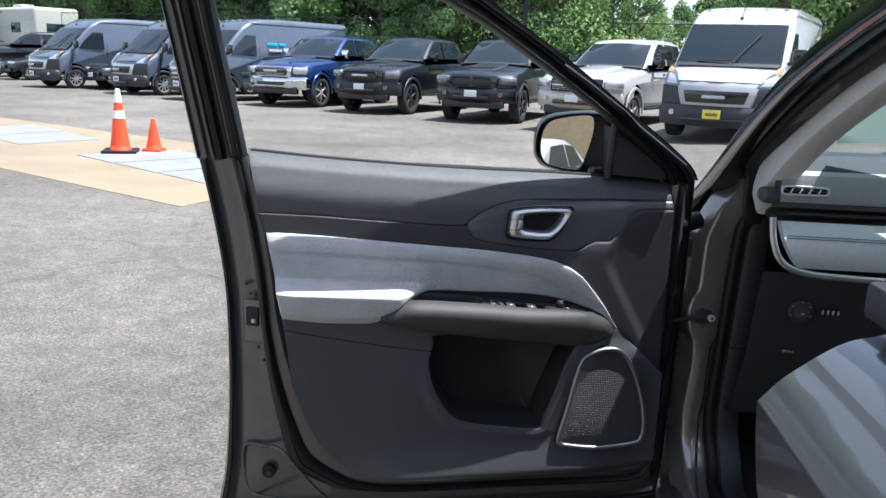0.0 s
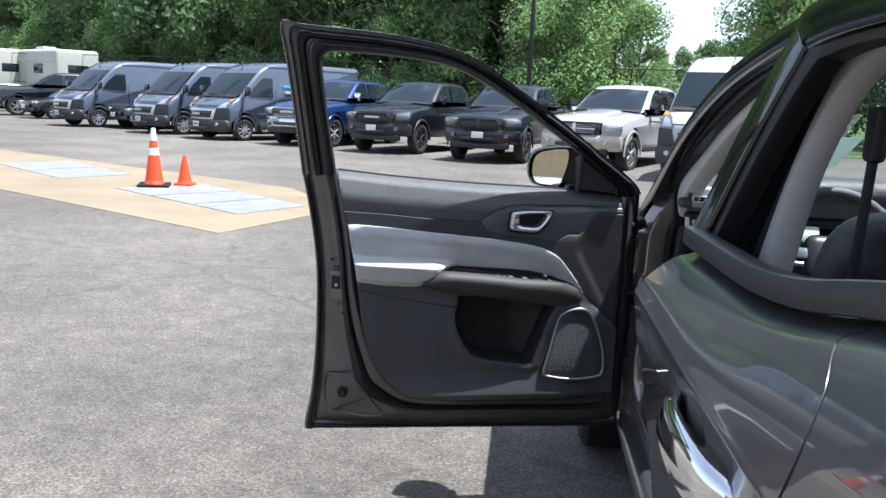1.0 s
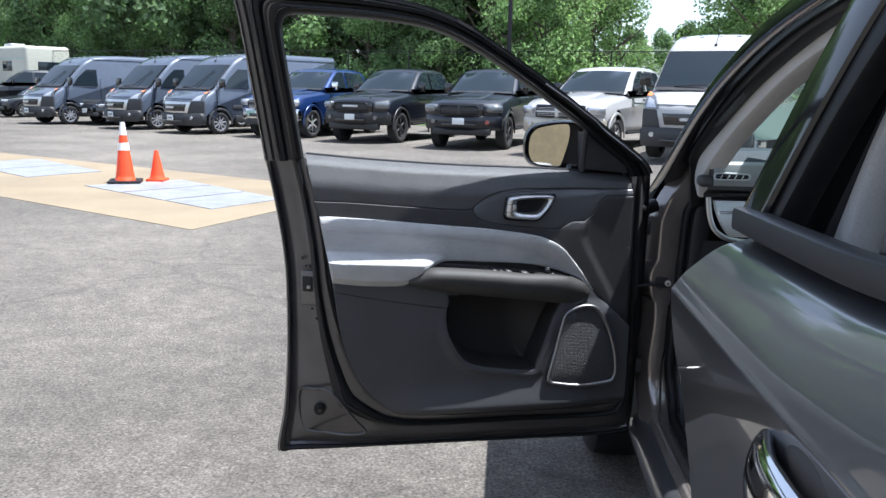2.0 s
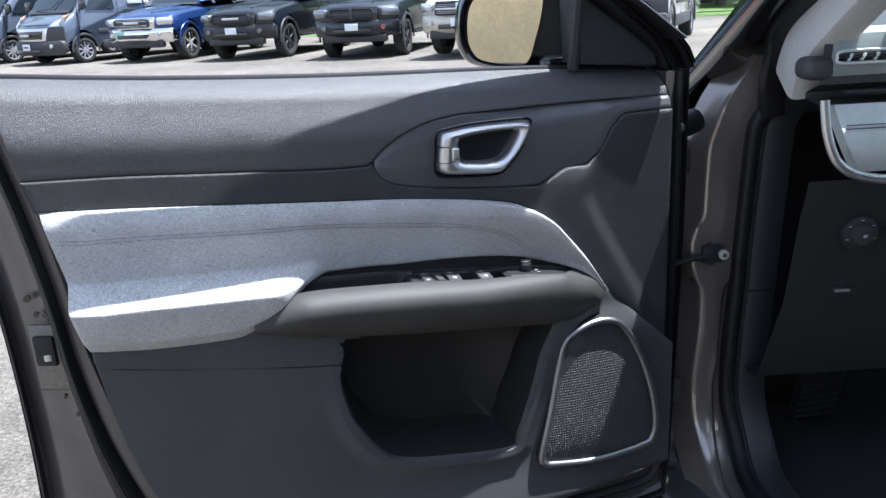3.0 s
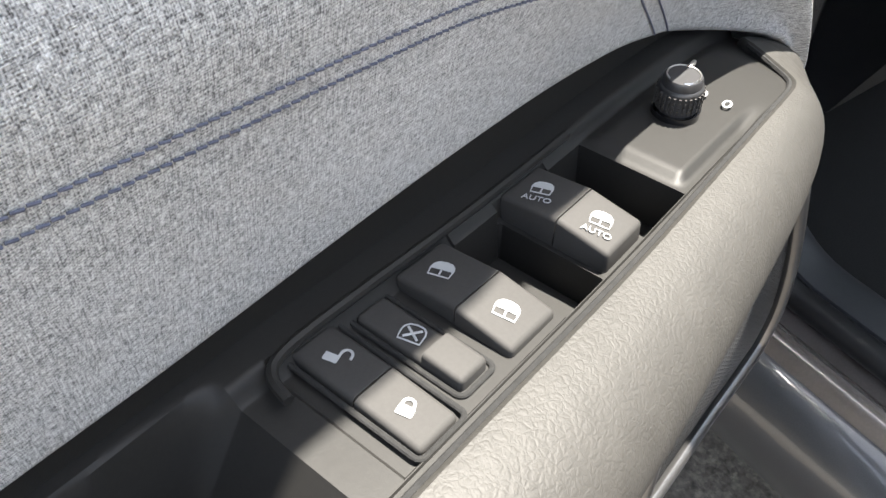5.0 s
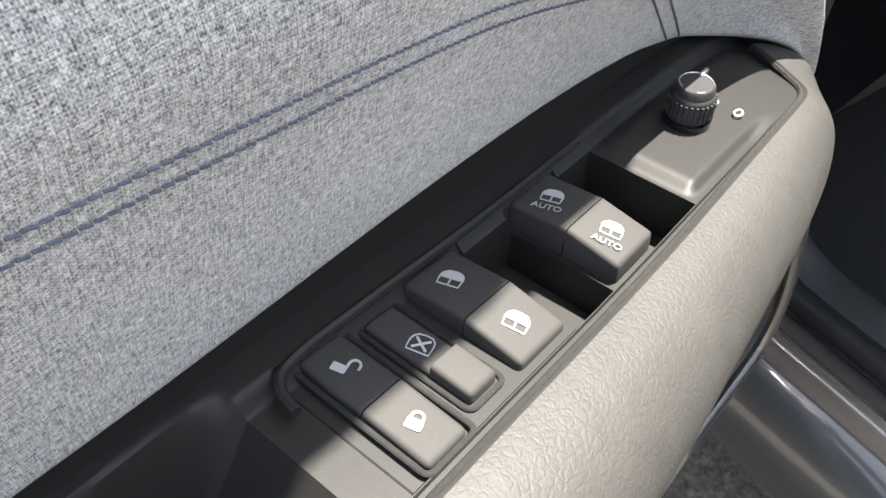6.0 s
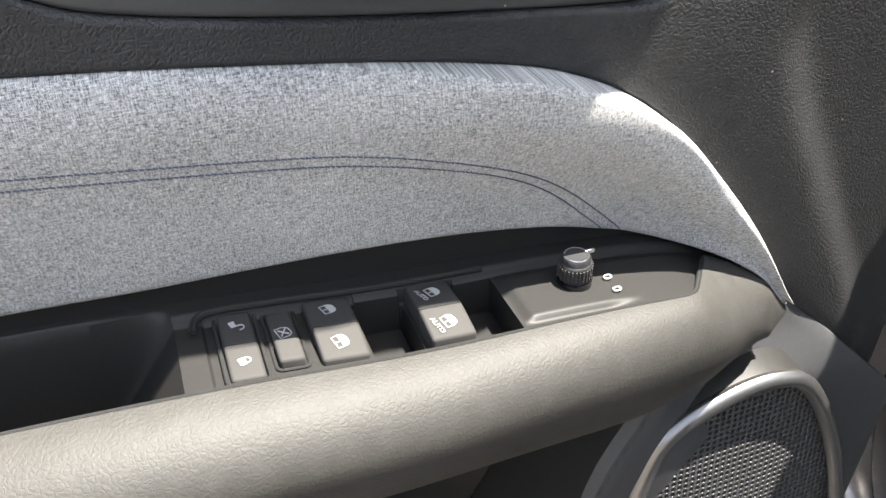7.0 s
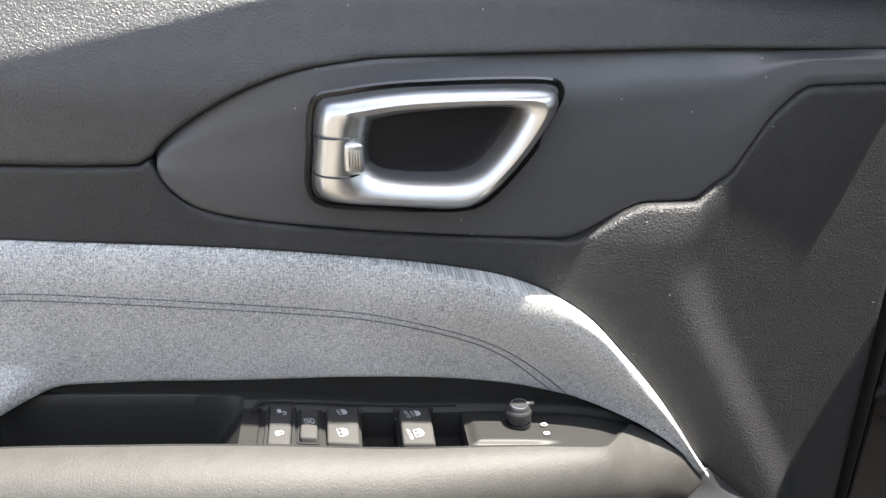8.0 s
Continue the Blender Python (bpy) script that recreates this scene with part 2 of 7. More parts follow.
ASPHALT = asphalt_material()
CONCRETE = mat("tan_concrete", (0.225, 0.178, 0.115), 0.9, var=0.12, scale=60, bump=0.4, bscale=90, stains=0.14, sscale=0.8, bdist=0.002)
STEEL_PLATE = mat("galvanised_plate", (0.235, 0.24, 0.26), 0.6, 0.1, var=0.2, scale=30, stains=0.15, sscale=3)
GRAPHITE = flake_material("graphite_paint", (0.088, 0.089, 0.093), 0.30)
SATINSILVER = mat("satin_silver", (0.23, 0.228, 0.23), 0.34, 0.9, var=0.05, scale=400)
BRACKET = mat("latch_metal", (0.16, 0.155, 0.15), 0.42, 0.7, var=0.15, scale=200)
SHUT = mat("shut_face_paint", (0.078, 0.073, 0.072), 0.36, 0.35, var=0.1, scale=300, coat=0.6, stains=0.15, sscale=9)
POSTPAINT = mat("warm_graphite_paint", (0.28, 0.25, 0.23), 0.22, 0.6, var=0.1, scale=300, coat=0.8, stains=0.15, sscale=9)
KICKTRIM = mat("dull_black_plastic", (0.024, 0.026, 0.030), 0.5, spec=0.5, var=0.12, scale=300, bump=0.2, bscale=1200, bdist=0.0003)
# pale, mostly diffuse colour carries the sky's reflection on the bolt
ZINC = mat("sky_sheen_zinc", (0.72, 0.70, 0.62), 0.35, 0.35, var=0.1, scale=400)
RUBBER = mat("black_rubber", (0.012, 0.012, 0.013), 0.45, spec=0.3, var=0.2, scale=60, stains=0.2, sscale=12)
GLOSSBLACK = mat("gloss_black_trim", (0.008, 0.008, 0.009), 0.12, var=0.1, coat=0.5)
ARMVINYL = mat("soft_black_vinyl", (0.037, 0.0354, 0.0327), 0.60, var=0.1, scale=120, bump=0.26, bscale=410, kind="leather", spec=0.38, stains=0.1, sscale=14, bdist=0.0004)
LEATHER = mat("black_grained_vinyl", (0.049, 0.049, 0.050), 0.44, var=0.12, scale=120, dust=0.05, bump=0.62, bscale=400, kind="leather", spec=0.6, stains=0.1, sscale=14, bdist=0.0006)
SATIN = mat("satin_black_plastic", (0.028, 0.028, 0.030), 0.4, dust=0.09, var=0.08, scale=500, bump=0.15, bscale=1500, stains=0.08, sscale=20, bdist=0.0002)
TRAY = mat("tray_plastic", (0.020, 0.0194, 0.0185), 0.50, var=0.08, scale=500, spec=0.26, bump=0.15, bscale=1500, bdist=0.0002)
MIDHIDE = mat("dark_grained_vinyl", (0.025, 0.025, 0.026), 0.46, var=0.12, scale=120, dust=0.09, bump=0.55, bscale=400, kind="leather", spec=0.42, stains=0.1, sscale=14, bdist=0.0006)
BEZEL = mat("satin_bezel_plastic", (0.062, 0.063, 0.067), 0.40, dust=0.15, var=0.08, scale=500, spec=0.6, bump=0.12, bscale=1500, bdist=0.0002)
PLASTIC = mat("moulded_black_plastic", (0.020, 0.0205, 0.022), 0.5, var=0.1, scale=400, bump=0.3, bscale=1300, stains=0.08, sscale=9, bdist=0.0004)
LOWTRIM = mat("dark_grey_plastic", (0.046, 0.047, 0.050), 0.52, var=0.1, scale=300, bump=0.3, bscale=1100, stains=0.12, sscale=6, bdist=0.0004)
BUTTON = mat("button_plastic", (0.044, 0.0425, 0.041), 0.7, spec=0.2, var=0.06, scale=900, bump=0.12, bscale=2500, bdist=0.0002)
FABRIC = fabric_material()
THREAD = mat("blue_grey_thread", (0.11, 0.12, 0.17), 0.8, var=0.3, scale=900)
CHROME = mat("satin_chrome", (0.60, 0.60, 0.60), 0.34, 1.0, var=0.03, scale=60, stains=0.05, sscale=25)
BRIGHT = mat("bright_chrome", (0.72, 0.72, 0.73), 0.08, 1.0, var=0.02)
HANDLECUP = mat("dark_handle_cup", (0.010, 0.010, 0.012), 0.32, var=0.1)
SEATHIDE = mat("black_seat_leather", (0.016, 0.016, 0.018), 0.42, var=0.1, scale=90, bump=0.4, bscale=500, kind="leather", bdist=0.0006)
MIRROR = mat("mirror_glass", (0.85, 0.87, 0.88), 0.0, 1.0, var=0.0)
WHITEPRINT = mat("white_print", (0.36, 0.37, 0.38), 0.6, var=0.03)
GREYTRIM = mat("grey_headliner", (0.52, 0.51, 0.49), 0.9, var=0.1, scale=300, bump=0.3, bscale=800, stains=0.06, sscale=7)
GREYLEATHER = mat("pale_grey_vinyl", (0.62, 0.66, 0.65), 0.55, var=0.06, scale=90, bump=0.3, bscale=420, kind="leather", bdist=0.0005)
MESHGRILLE = grille_material()
ORANGE = mat("orange_cone_plastic", (0.85, 0.075, 0.015), 0.5, var=0.12, scale=14, stains=0.1, sscale=5)
CONEWHITE = mat("reflective_white_band", (0.78, 0.78, 0.76), 0.5, var=0.08, scale=20)
GLASS = glass_material("car_glass", (0.86, 0.95, 0.92))
DARKGLASS = glass_material("tinted_glass", (0.10, 0.13, 0.13))
CARPET = mat("black_carpet", (0.012, 0.012, 0.012), 0.95, var=0.3, scale=400, bump=0.5, bscale=700)
DASHFRONT = mat("mid_grey_dash_vinyl", (0.30, 0.33, 0.33), 0.55, var=0.06, scale=90, bump=0.3, bscale=420, kind="leather", bdist=0.0005)
DASHGREY = mat("slate_dash_vinyl", (0.048, 0.058, 0.065), 0.75, spec=0.2, var=0.06, scale=90, bump=0.3, bscale=520, kind="leather", bdist=0.0005)


def reflection_material():
    """Thin pale sheet that lets light through; stands in for a reflection in the windscreen."""
    m = bpy.data.materials.new("pale_reflection")
    m.use_nodes = True
    nt = m.node_tree
    nt.nodes.remove(nt.nodes["Principled BSDF"])
    d = nt.nodes.new("ShaderNodeBsdfDiffuse")
    d.inputs["Color"].default_value = (0.45, 0.52, 0.50, 1)
    t = nt.nodes.new("ShaderNodeBsdfTranslucent")
    t.inputs["Color"].default_value = (0.45, 0.53, 0.50, 1)
    x = nt.nodes.new("ShaderNodeMixShader")
    x.inputs[0].default_value = 0.55
    nt.links.new(d.outputs[0], x.inputs[1])
    nt.links.new(t.outputs[0], x.inputs[2])
    nt.links.new(x.outputs[0], nt.nodes["Material Output"].inputs["Surface"])
    return m


REFLECTION = reflection_material()


# ---- mesh helpers ----
def part(name, bm, material, parent=None, label="", smooth=True):
    """Links a bmesh as one mesh object under a thing or a part; smooth=2 rounds every edge."""
    bmesh.ops.recalc_face_normals(bm, faces=bm.faces)
    me = bpy.data.meshes.new(name)
    bm.to_mesh(me)
    bm.free()
    for f in me.polygons:
        f.use_smooth = bool(smooth)
    if smooth is True:
        me.set_sharp_from_angle(angle=radians(38))
    me.materials.append(material)
    ob = new(name, me)
    ob.parent = parent
    if label:
        ob["label"] = label
    return ob


def thing(name, m=None, label="", category="", group="", kind=""):
    ob = new(name)
    ob.empty_display_size = 0.1
    if m is not None:
        ob.matrix_basis = m
    return tagged(ob, label, category, group, kind)


def curve(points, x):
    """A smooth monotone-ish interpolation of a short list of (x, y)."""
    p = sorted(points)
    xs, ys = np.array([a for a, _ in p]), np.array([b for _, b in p])
    x = np.asarray(x, float)
    h = np.diff(xs)
    d = np.diff(ys) / h
    m = np.zeros(len(xs))
    m[0], m[-1] = d[0], d[-1]
    for i in range(1, len(xs) - 1):
        m[i] = 0 if d[i - 1] * d[i] <= 0 else 2 * d[i - 1] * d[i] / (d[i - 1] + d[i])
    i = np.clip(np.searchsorted(xs, x) - 1, 0, len(h) - 1)
    t = np.clip((x - xs[i]) / h[i], 0, 1)
    return ((2 * t**3 - 3 * t**2 + 1) * ys[i] + (t**3 - 2 * t**2 + t) * h[i] * m[i]
            + (-2 * t**3 + 3 * t**2) * ys[i + 1] + (t**3 - t**2) * h[i] * m[i + 1])


def grid_mesh(P, closed=False, bm=None):
    """Faces over a grid of points; closed joins the last column to the first."""
    bm = bm or bmesh.new()
    vs = [[bm.verts.new(p) for p in row] for row in P]
    n = len(vs)
    for i in range(n if closed else n - 1):
        a, b = vs[i], vs[(i + 1) % n]
        for j in range(len(a) - 1):
            q = [a[j], a[j + 1], b[j + 1], b[j]]
            try:
                bm.faces.new(q)
            except ValueError:
                pass
    return bm


def skirt(bm, offset):
    """Turns the open border of a sheet back by an offset, so that it has thickness."""
    edges = [e for e in bm.edges if e.is_boundary]
    r = bmesh.ops.extrude_edge_only(bm, edges=edges)
    for v in r["geom"]:
        if isinstance(v, bmesh.types.BMVert):
            v.co += Vector(offset)
    return bm


def box(size, centre=(0, 0, 0), bevel=0.0, segments=2, bm=None, turn=None):
    own = bmesh.new()
    bmesh.ops.create_cube(own, size=1.0, matrix=Matrix.Diagonal((*size, 1)))
    if bevel:
        bmesh.ops.bevel(own, geom=list(own.edges), offset=bevel, segments=segments, profile=0.5, affect="EDGES")
    m = Matrix.Translation(centre) @ (turn or Matrix())
    own.transform(m)
    if bm is None:
        return own
    merge(bm, own)
    return bm


def merge(bm, other):
    me = bpy.data.meshes.new("join")
    other.to_mesh(me)
    other.free()
    bm.from_mesh(me)
    bpy.data.meshes.remove(me)
    return bm


def disc(radius, depth, centre=(0, 0, 0), turn=None, segments=32, r2=None, bevel=0.0):
    own = bmesh.new()
    bmesh.ops.create_cone(own, cap_ends=True, segments=segments, radius1=radius, radius2=radius if r2 is None else r2, depth=depth)
    if bevel:
        rim = [e for e in own.edges if abs(e.verts[0].co.z - e.verts[1].co.z) < 1e-6]
        bmesh.ops.bevel(own, geom=rim, offset=bevel, segments=2, profile=0.5, affect="EDGES")
    own.transform(Matrix.Translation(centre) @ (turn or Matrix()))
    return own


def tube(points, radius, sides=8, closed=False, flat=1.0, up=(0, 1, 0), bm=None, radii=None):
    """A rod along a path; flat squeezes it along 'up'."""
    bm = bm or bmesh.new()
    pts = [Vector(p) for p in points]
    rings = []
    for i, p in enumerate(pts):
        a = pts[i - 1] if i or closed else p
        b = pts[(i + 1) % len(pts)] if i < len(pts) - 1 or closed else p
        d = (b - a).normalized()
        s = d.cross(Vector(up))
        s = s.normalized() if s.length > 1e-6 else Vector((1, 0, 0))
        w = s.cross(d).normalized()
        r = radii[i] if radii else radius
        rings.append([p + s * r * math.cos(k * math.tau / sides) + w * r * flat * math.sin(k * math.tau / sides) for k in range(sides)])
    vs = [[bm.verts.new(c) for c in ring] for ring in rings]
    n = len(vs)
    for i in range(n if closed else n - 1):
        for k in range(sides):
            bm.faces.new((vs[i][k], vs[i][(k + 1) % sides], vs[(i + 1) % n][(k + 1) % sides], vs[(i + 1) % n][k]))
    if not closed:
        bm.faces.new(vs[0])
        bm.faces.new(vs[-1])
    return bm


def rounded(points, steps=5, closed=True):
    """A smooth path through corner points (Catmull-Rom)."""
    pts = [Vector(p) for p in points]
    out, n = [], len(pts)
    for i in range(n if closed else n - 1):
        if closed:
            a, b, c, d = (pts[(i + k) % n] for k in (-1, 0, 1, 2))
        else:
            a, b, c, d = pts[max(i - 1, 0)], pts[i], pts[i + 1], pts[min(i + 2, n - 1)]
        for k in range(steps):
            t = k / steps
            out.append(0.5 * ((2 * b) + (c - a) * t + (2 * a - 5 * b + 4 * c - d) * t * t + (3 * b - a - 3 * c + d) * t**3))
    if not closed:
        out.append(pts[-1])
    return out


def even(points, n, closed=False):
    """n points evenly spaced along a path."""
    p = np.array([tuple(q) for q in points], float)
    if closed:
        p = np.vstack([p, p[:1]])
    d = np.r_[0, np.cumsum(np.linalg.norm(np.diff(p, axis=0), axis=1))]
    s = np.linspace(0, d[-1], n + 1)[:-1] if closed else np.linspace(0, d[-1], n)
    return np.stack([np.interp(s, d, p[:, k]) for k in range(p.shape[1])], 1)


def slab(outline, n0, n1, bevel=0.0):
    """A plate from an outline in (u, v), between two depths."""
    bm = bmesh.new()
    f = bm.faces.new([bm.verts.new((u, n0, v)) for u, v in outline])
    r = bmesh.ops.extrude_face_region(bm, geom=[f])
    for g in r["geom"]:
        if isinstance(g, bmesh.types.BMVert):
            g.co.y = n1
    if bevel:
        bmesh.ops.recalc_face_normals(bm, faces=bm.faces)
        rim = [e for e in bm.edges if all(abs(v.co.y - n1) < 1e-6 for v in e.verts)]
        bmesh.ops.bevel(bm, geom=rim, offset=bevel, segments=3, profile=0.5, affect="EDGES")
    return bm


def panel(u0, u1, lower, upper, depth, nu=80, nv=24, back=0.02, roll=0.004, left=None):
    """A moulded sheet between two curves in (u, v): depth(u, v, s) gives how far it stands out; its rim rolls back.
    left(s) shifts the end at u1."""
    bm = bmesh.new()
    ss = np.r_[0, 0.004, 0.015, np.linspace(0.04, 0.96, nv), 0.985, 0.996, 1]
    ks = np.r_[0, 0.0015, 0.006, np.linspace(0.012, 0.988, nu), 0.994, 0.9985, 1]
    P = []
    for k in ks:
        row = []
        for s in ss:
            end = u1 + (left(s) if left else 0)
            u = u0 + (end - u0) * k
            a, b = float(lower(u)), float(upper(u))
            v = a + (b - a) * s
            n = float(depth(u, v, s))
            d = min(s * (b - a), (1 - s) * (b - a), k * (end - u0), (1 - k) * (end - u0))
            if d < roll:
                n -= roll * (1 - math.sqrt(max(0, 1 - (1 - d / roll) ** 2)))
            row.append((u, n, v))
        P.append(row)
    grid_mesh(P, bm=bm)
    return skirt(bm, (0, -back, 0))


# ---- ground ----
def ground_rise(x, y):
    """The lot climbs gently towards the white van."""
    def ease(a, b, v):
        t = min(1.0, max(0.0, (v - a) / (b - a)))
        return t * t * (3 - 2 * t)
    return 0.20 * ease(0.5, 4.5, x) * ease(9, 14, y) * ease(29, 21, y)


def ground_sheet():
    bm = bmesh.new()
    xs = [-1500, -300, -80, -40, -20, -10, -4, 0] + [0.5 * i for i in range(1, 15)] + [10, 20, 40, 80, 300, 1500]
    ys = [-1500, -300, -80, -40, -20, -10, -4, 0, 4, 8] + [9 + 0.5 * i for i in range(42)] + [40, 80, 300, 1500]
    P = [[(x, y, ground_rise(x, y)) for y in ys] for x in xs]
    grid_mesh(P, bm=bm)
    g = part("ground", bm, ASPHALT)
    return tagged(g, "weathered grey asphalt car park with fine cracks", "ground", kind="structure")


ground_sheet()


def pad(name, corners, z, material, label, grooves=0):
    bm = bmesh.new()
    f = bm.faces.new([bm.verts.new((x, y, 0.001)) for x, y in corners])
    r = bmesh.ops.extrude_face_region(bm, geom=[f])
    for g in r["geom"]:
        if isinstance(g, bmesh.types.BMVert):
            g.co.z = z
    ob = part(name, bm, material, smooth=False)
    return tagged(ob, label, "pavement", kind="structure")


pad("pavement", [(-3.02, 7.1), (-2.2, 9.6), (-3.6, 11.6), (-10.6, 15.4), (-16.0, 18.5), (-18.0, 15.2), (-11.0, 11.6), (-6.2, 8.95)], 0.006,
    CONCRETE, "tan concrete slab set into the asphalt")


def grating(name, corners, n, label):
    """A flat steel cover of plain panels lying in the slab."""
    t = thing(name, label=label, category="grating")
    a, b, c, d = (Vector((*p, 0)) for p in corners)
    for i in range(n):
        f0, f1 = i / n + 0.008, (i + 1) / n - 0.008
        bm = bmesh.new()
        q = [a.lerp(b, f0), a.lerp(b, f1), d.lerp(c, f1), d.lerp(c, f0)]
        face = bm.faces.new([bm.verts.new((p.x, p.y, 0.007)) for p in q])
        r = bmesh.ops.extrude_face_region(bm, geom=[face])
        for g in r["geom"]:
            if isinstance(g, bmesh.types.BMVert):
                g.co.z = 0.014
        part("panel", bm, STEEL_PLATE, t, smooth=False)
    return t


grating("grating", [(-5.9, 10.3), (-3.3, 8.45), (-2.75, 9.5), (-4.9, 11.35)], 3, "pale galvanised steel cover plates in the concrete slab")
grating("grating", [(-9.6, 12.9), (-7.25, 11.1), (-6.6, 12.2), (-8.9, 14.1)], 2, "pale galvanised steel cover plates in the concrete slab")


def traffic_cone(m, height, radius, label, bands):
    t = thing("traffic_cone", m, label, "traffic cone", "traffic cones")
    part("base", box((radius * (3.1 if bands else 2.35), radius * (3.1 if bands else 2.35), 0.045), (0, 0, 0.0225), 0.014), RUBBER if bands else ORANGE, t)
    prof = [(radius, 0.045), (radius * 0.93, 0.075)]
    steps = 22
    for i in range(steps + 1):
        k = i / steps
        prof.append((radius * 0.9 * (1 - k) + 0.028 * k, 0.08 + (height - 0.08) * k))

    def ring(a, b, material, name, grow=0.0):
        pts = [(r + grow, z) for r, z in prof if a <= z <= b]
        P = [[(r * math.cos(q), r * math.sin(q), z) for r, z in pts] for q in np.linspace(0, math.tau, 33)[:-1]]
        return part(name, grid_mesh(P, closed=True), material, t)

    ring(0, height, ORANGE, "cone")
    for a, b in bands:
        ring(a, b, CONEWHITE, "band", 0.004)
    part("tip", disc(0.03, 0.012, (0, 0, height), segments=20), CONEWHITE if bands else ORANGE, t)
    return t


traffic_cone(pose(-5.51, 10.78, 0.008, 0, 0, 20), 0.89, 0.15, "tall orange traffic cone with white bands and black base", [(0.46, 0.62), (0.67, 0.89)])
traffic_cone(pose(-5.16, 11.10, 0.008, 0, 0, 5), 0.46, 0.115, "small plain orange traffic cone on the slab", [])


# ---- the parked car ----
suv = thing("parked_suv", label="dark graphite compact SUV with its driver's door wide open", category="car")


def side_x(z):
    """Body side: near-upright below a crisp crease, a flat canted flank above it, a tight shoulder under the windows."""
    return curve([(0.30, 0.62), (0.40, 0.582), (0.60, 0.552), (0.80, 0.520), (0.92, 0.497), (1.0, 0.478), (1.06, 0.4685), (1.098, 0.4645), (1.104, 0.4640), (1.110, 0.4672), (1.14, 0.4825), (1.165, 0.5015), (1.185, 0.5190), (1.198, 0.5340), (1.206, 0.5480), (1.211, 0.5650), (1.225, 0.60)], z)


def cut_line(z):
    """The shut line behind the rear door, sweeping forward round the wheel arch."""
    return float(curve([(0.36, 0.15), (0.60, 0.05), (0.85, -0.15), (1.05, -0.27), (1.13, -0.285), (1.17, -0.26), (1.205, -0.18)], z))


def belt_rise(y):
    """The window line kicks up towards the tail."""
    return curve([(-1.75, 0.25), (-0.6, 0.14), (-0.19, 0.065), (0.0, 0.025), (0.2, 0.0), (0.42, -0.008), (0.85, -0.025)], y)


def side_panel(name, ends, z0, label, cut=None, ny=24):
    bm = bmesh.new()
    zs = np.r_[np.linspace(z0, 1.06, 22), 1.08, 1.092, 1.098, 1.101, 1.104, 1.107, 1.110, 1.115, np.linspace(1.125, 1.19, 9), np.linspace(1.194, 1.225, 12)]
    P = []
    for k in np.linspace(0, 1, ny):
        row = []
        for z in zs:
            y0, y1 = (e(z) if callable(e) else e for e in ends)
            y = y0 + (y1 - y0) * k
            q = min(1.0, max(0.0, (z - 1.06) / 0.165))
            row.append((float(side_x(z)), y, z + float(belt_rise(y)) * (3 - 2 * q) * q * q))
        P.append(row)
    grid_mesh(P, bm=bm)
    if cut:
        cy, cz, r = cut
        bmesh.ops.delete(bm, geom=[f for f in bm.faces if math.hypot(f.calc_center_median().y - cy, f.calc_center_median().z - cz) < r], context="FACES")
    skirt(bm, (0.025, 0, 0))
    return part(name, bm, GRAPHITE, suv, label)


rear_door = side_panel("rear_door", (cut_line, lambda z: 0.72 - 0.24 * max(0.0, z - 1.10) + 0.06 * max(0.0, (1.10 - z) / 0.7)), 0.36, "glossy dark graphite rear door with chrome handle")
side_panel("rear_quarter_panel", (-1.75, lambda z: cut_line(z) - 0.006), 0.36, "", cut=(-1.05, 0.36, 0.43), ny=40)


def door_pull(parent):
    """Chrome strap handle over a black oval that stands in for the shaded recess."""
    pts = [(0.486, 0.21, 1.042), (0.462, 0.17, 1.042), (0.441, 0.10, 1.042), (0.437, 0.0, 1.044), (0.446, -0.10, 1.050), (0.470, -0.15, 1.056)]
    path = rounded(pts, 6, closed=False)
    n = len(path)
    radii = [0.012 + 0.032 * math.sin(math.pi * i / (n - 1)) ** 0.6 for i in range(n)]
    part("handle", tube(path, 0.02, 16, flat=0.42, up=(1, 0, 0), radii=radii), BRIGHT, parent, "bright chrome strap handle")
    # no hollow here: a low black oval gives the dark of the recess
    bm = bmesh.new()
    bmesh.ops.create_uvsphere(bm, u_segments=24, v_segments=14, radius=1.0)
    bm.transform(Matrix.Translation((0.4705, 0.06, 1.075)) @ Matrix.Diagonal((0.0085, 0.070, 0.034, 1)))
    part("recess_shade", bm, RUBBER, parent, "black oval standing in for the shaded recess behind the handle")


door_pull(rear_door)


def beam(points, w, h, parent, name, material, label="", up=(0, 0, 1), bevel=0.35):
    """A bar of rounded rectangular section along a path."""
    pts = [Vector(p) for p in rounded(points, 6, closed=False)]
    P = []
    shape = []
    for cx, cy in ((1, 1), (-1, 1), (-1, -1), (1, -1)):
        for k in range(3):
            a = math.atan2(cy, cx) - math.pi / 4 + k * math.pi / 4
            shape.append((cx * (1 - bevel) + bevel * math.cos(a), cy * (1 - bevel) + bevel * math.sin(a)))
    for i, p in enumerate(pts):
        d = (pts[min(i + 1, len(pts) - 1)] - pts[max(i - 1, 0)]).normalized()
        s = d.cross(Vector(up)).normalized()
        t = s.cross(d).normalized()
        P.append([p + s * (a * w / 2) + t * (b * h / 2) for a, b in shape])
    bm = bmesh.new()
    vs = [[bm.verts.new(c) for c in row] for row in P]
    m = len(shape)
    for i in range(len(vs) - 1):
        for k in range(m):
            bm.faces.new((vs[i][k], vs[i][(k + 1) % m], vs[i + 1][(k + 1) % m], vs[i + 1][k]))
    bm.faces.new(vs[0])
    bm.faces.new(vs[-1])
    return part(name, bm, material, parent, label)


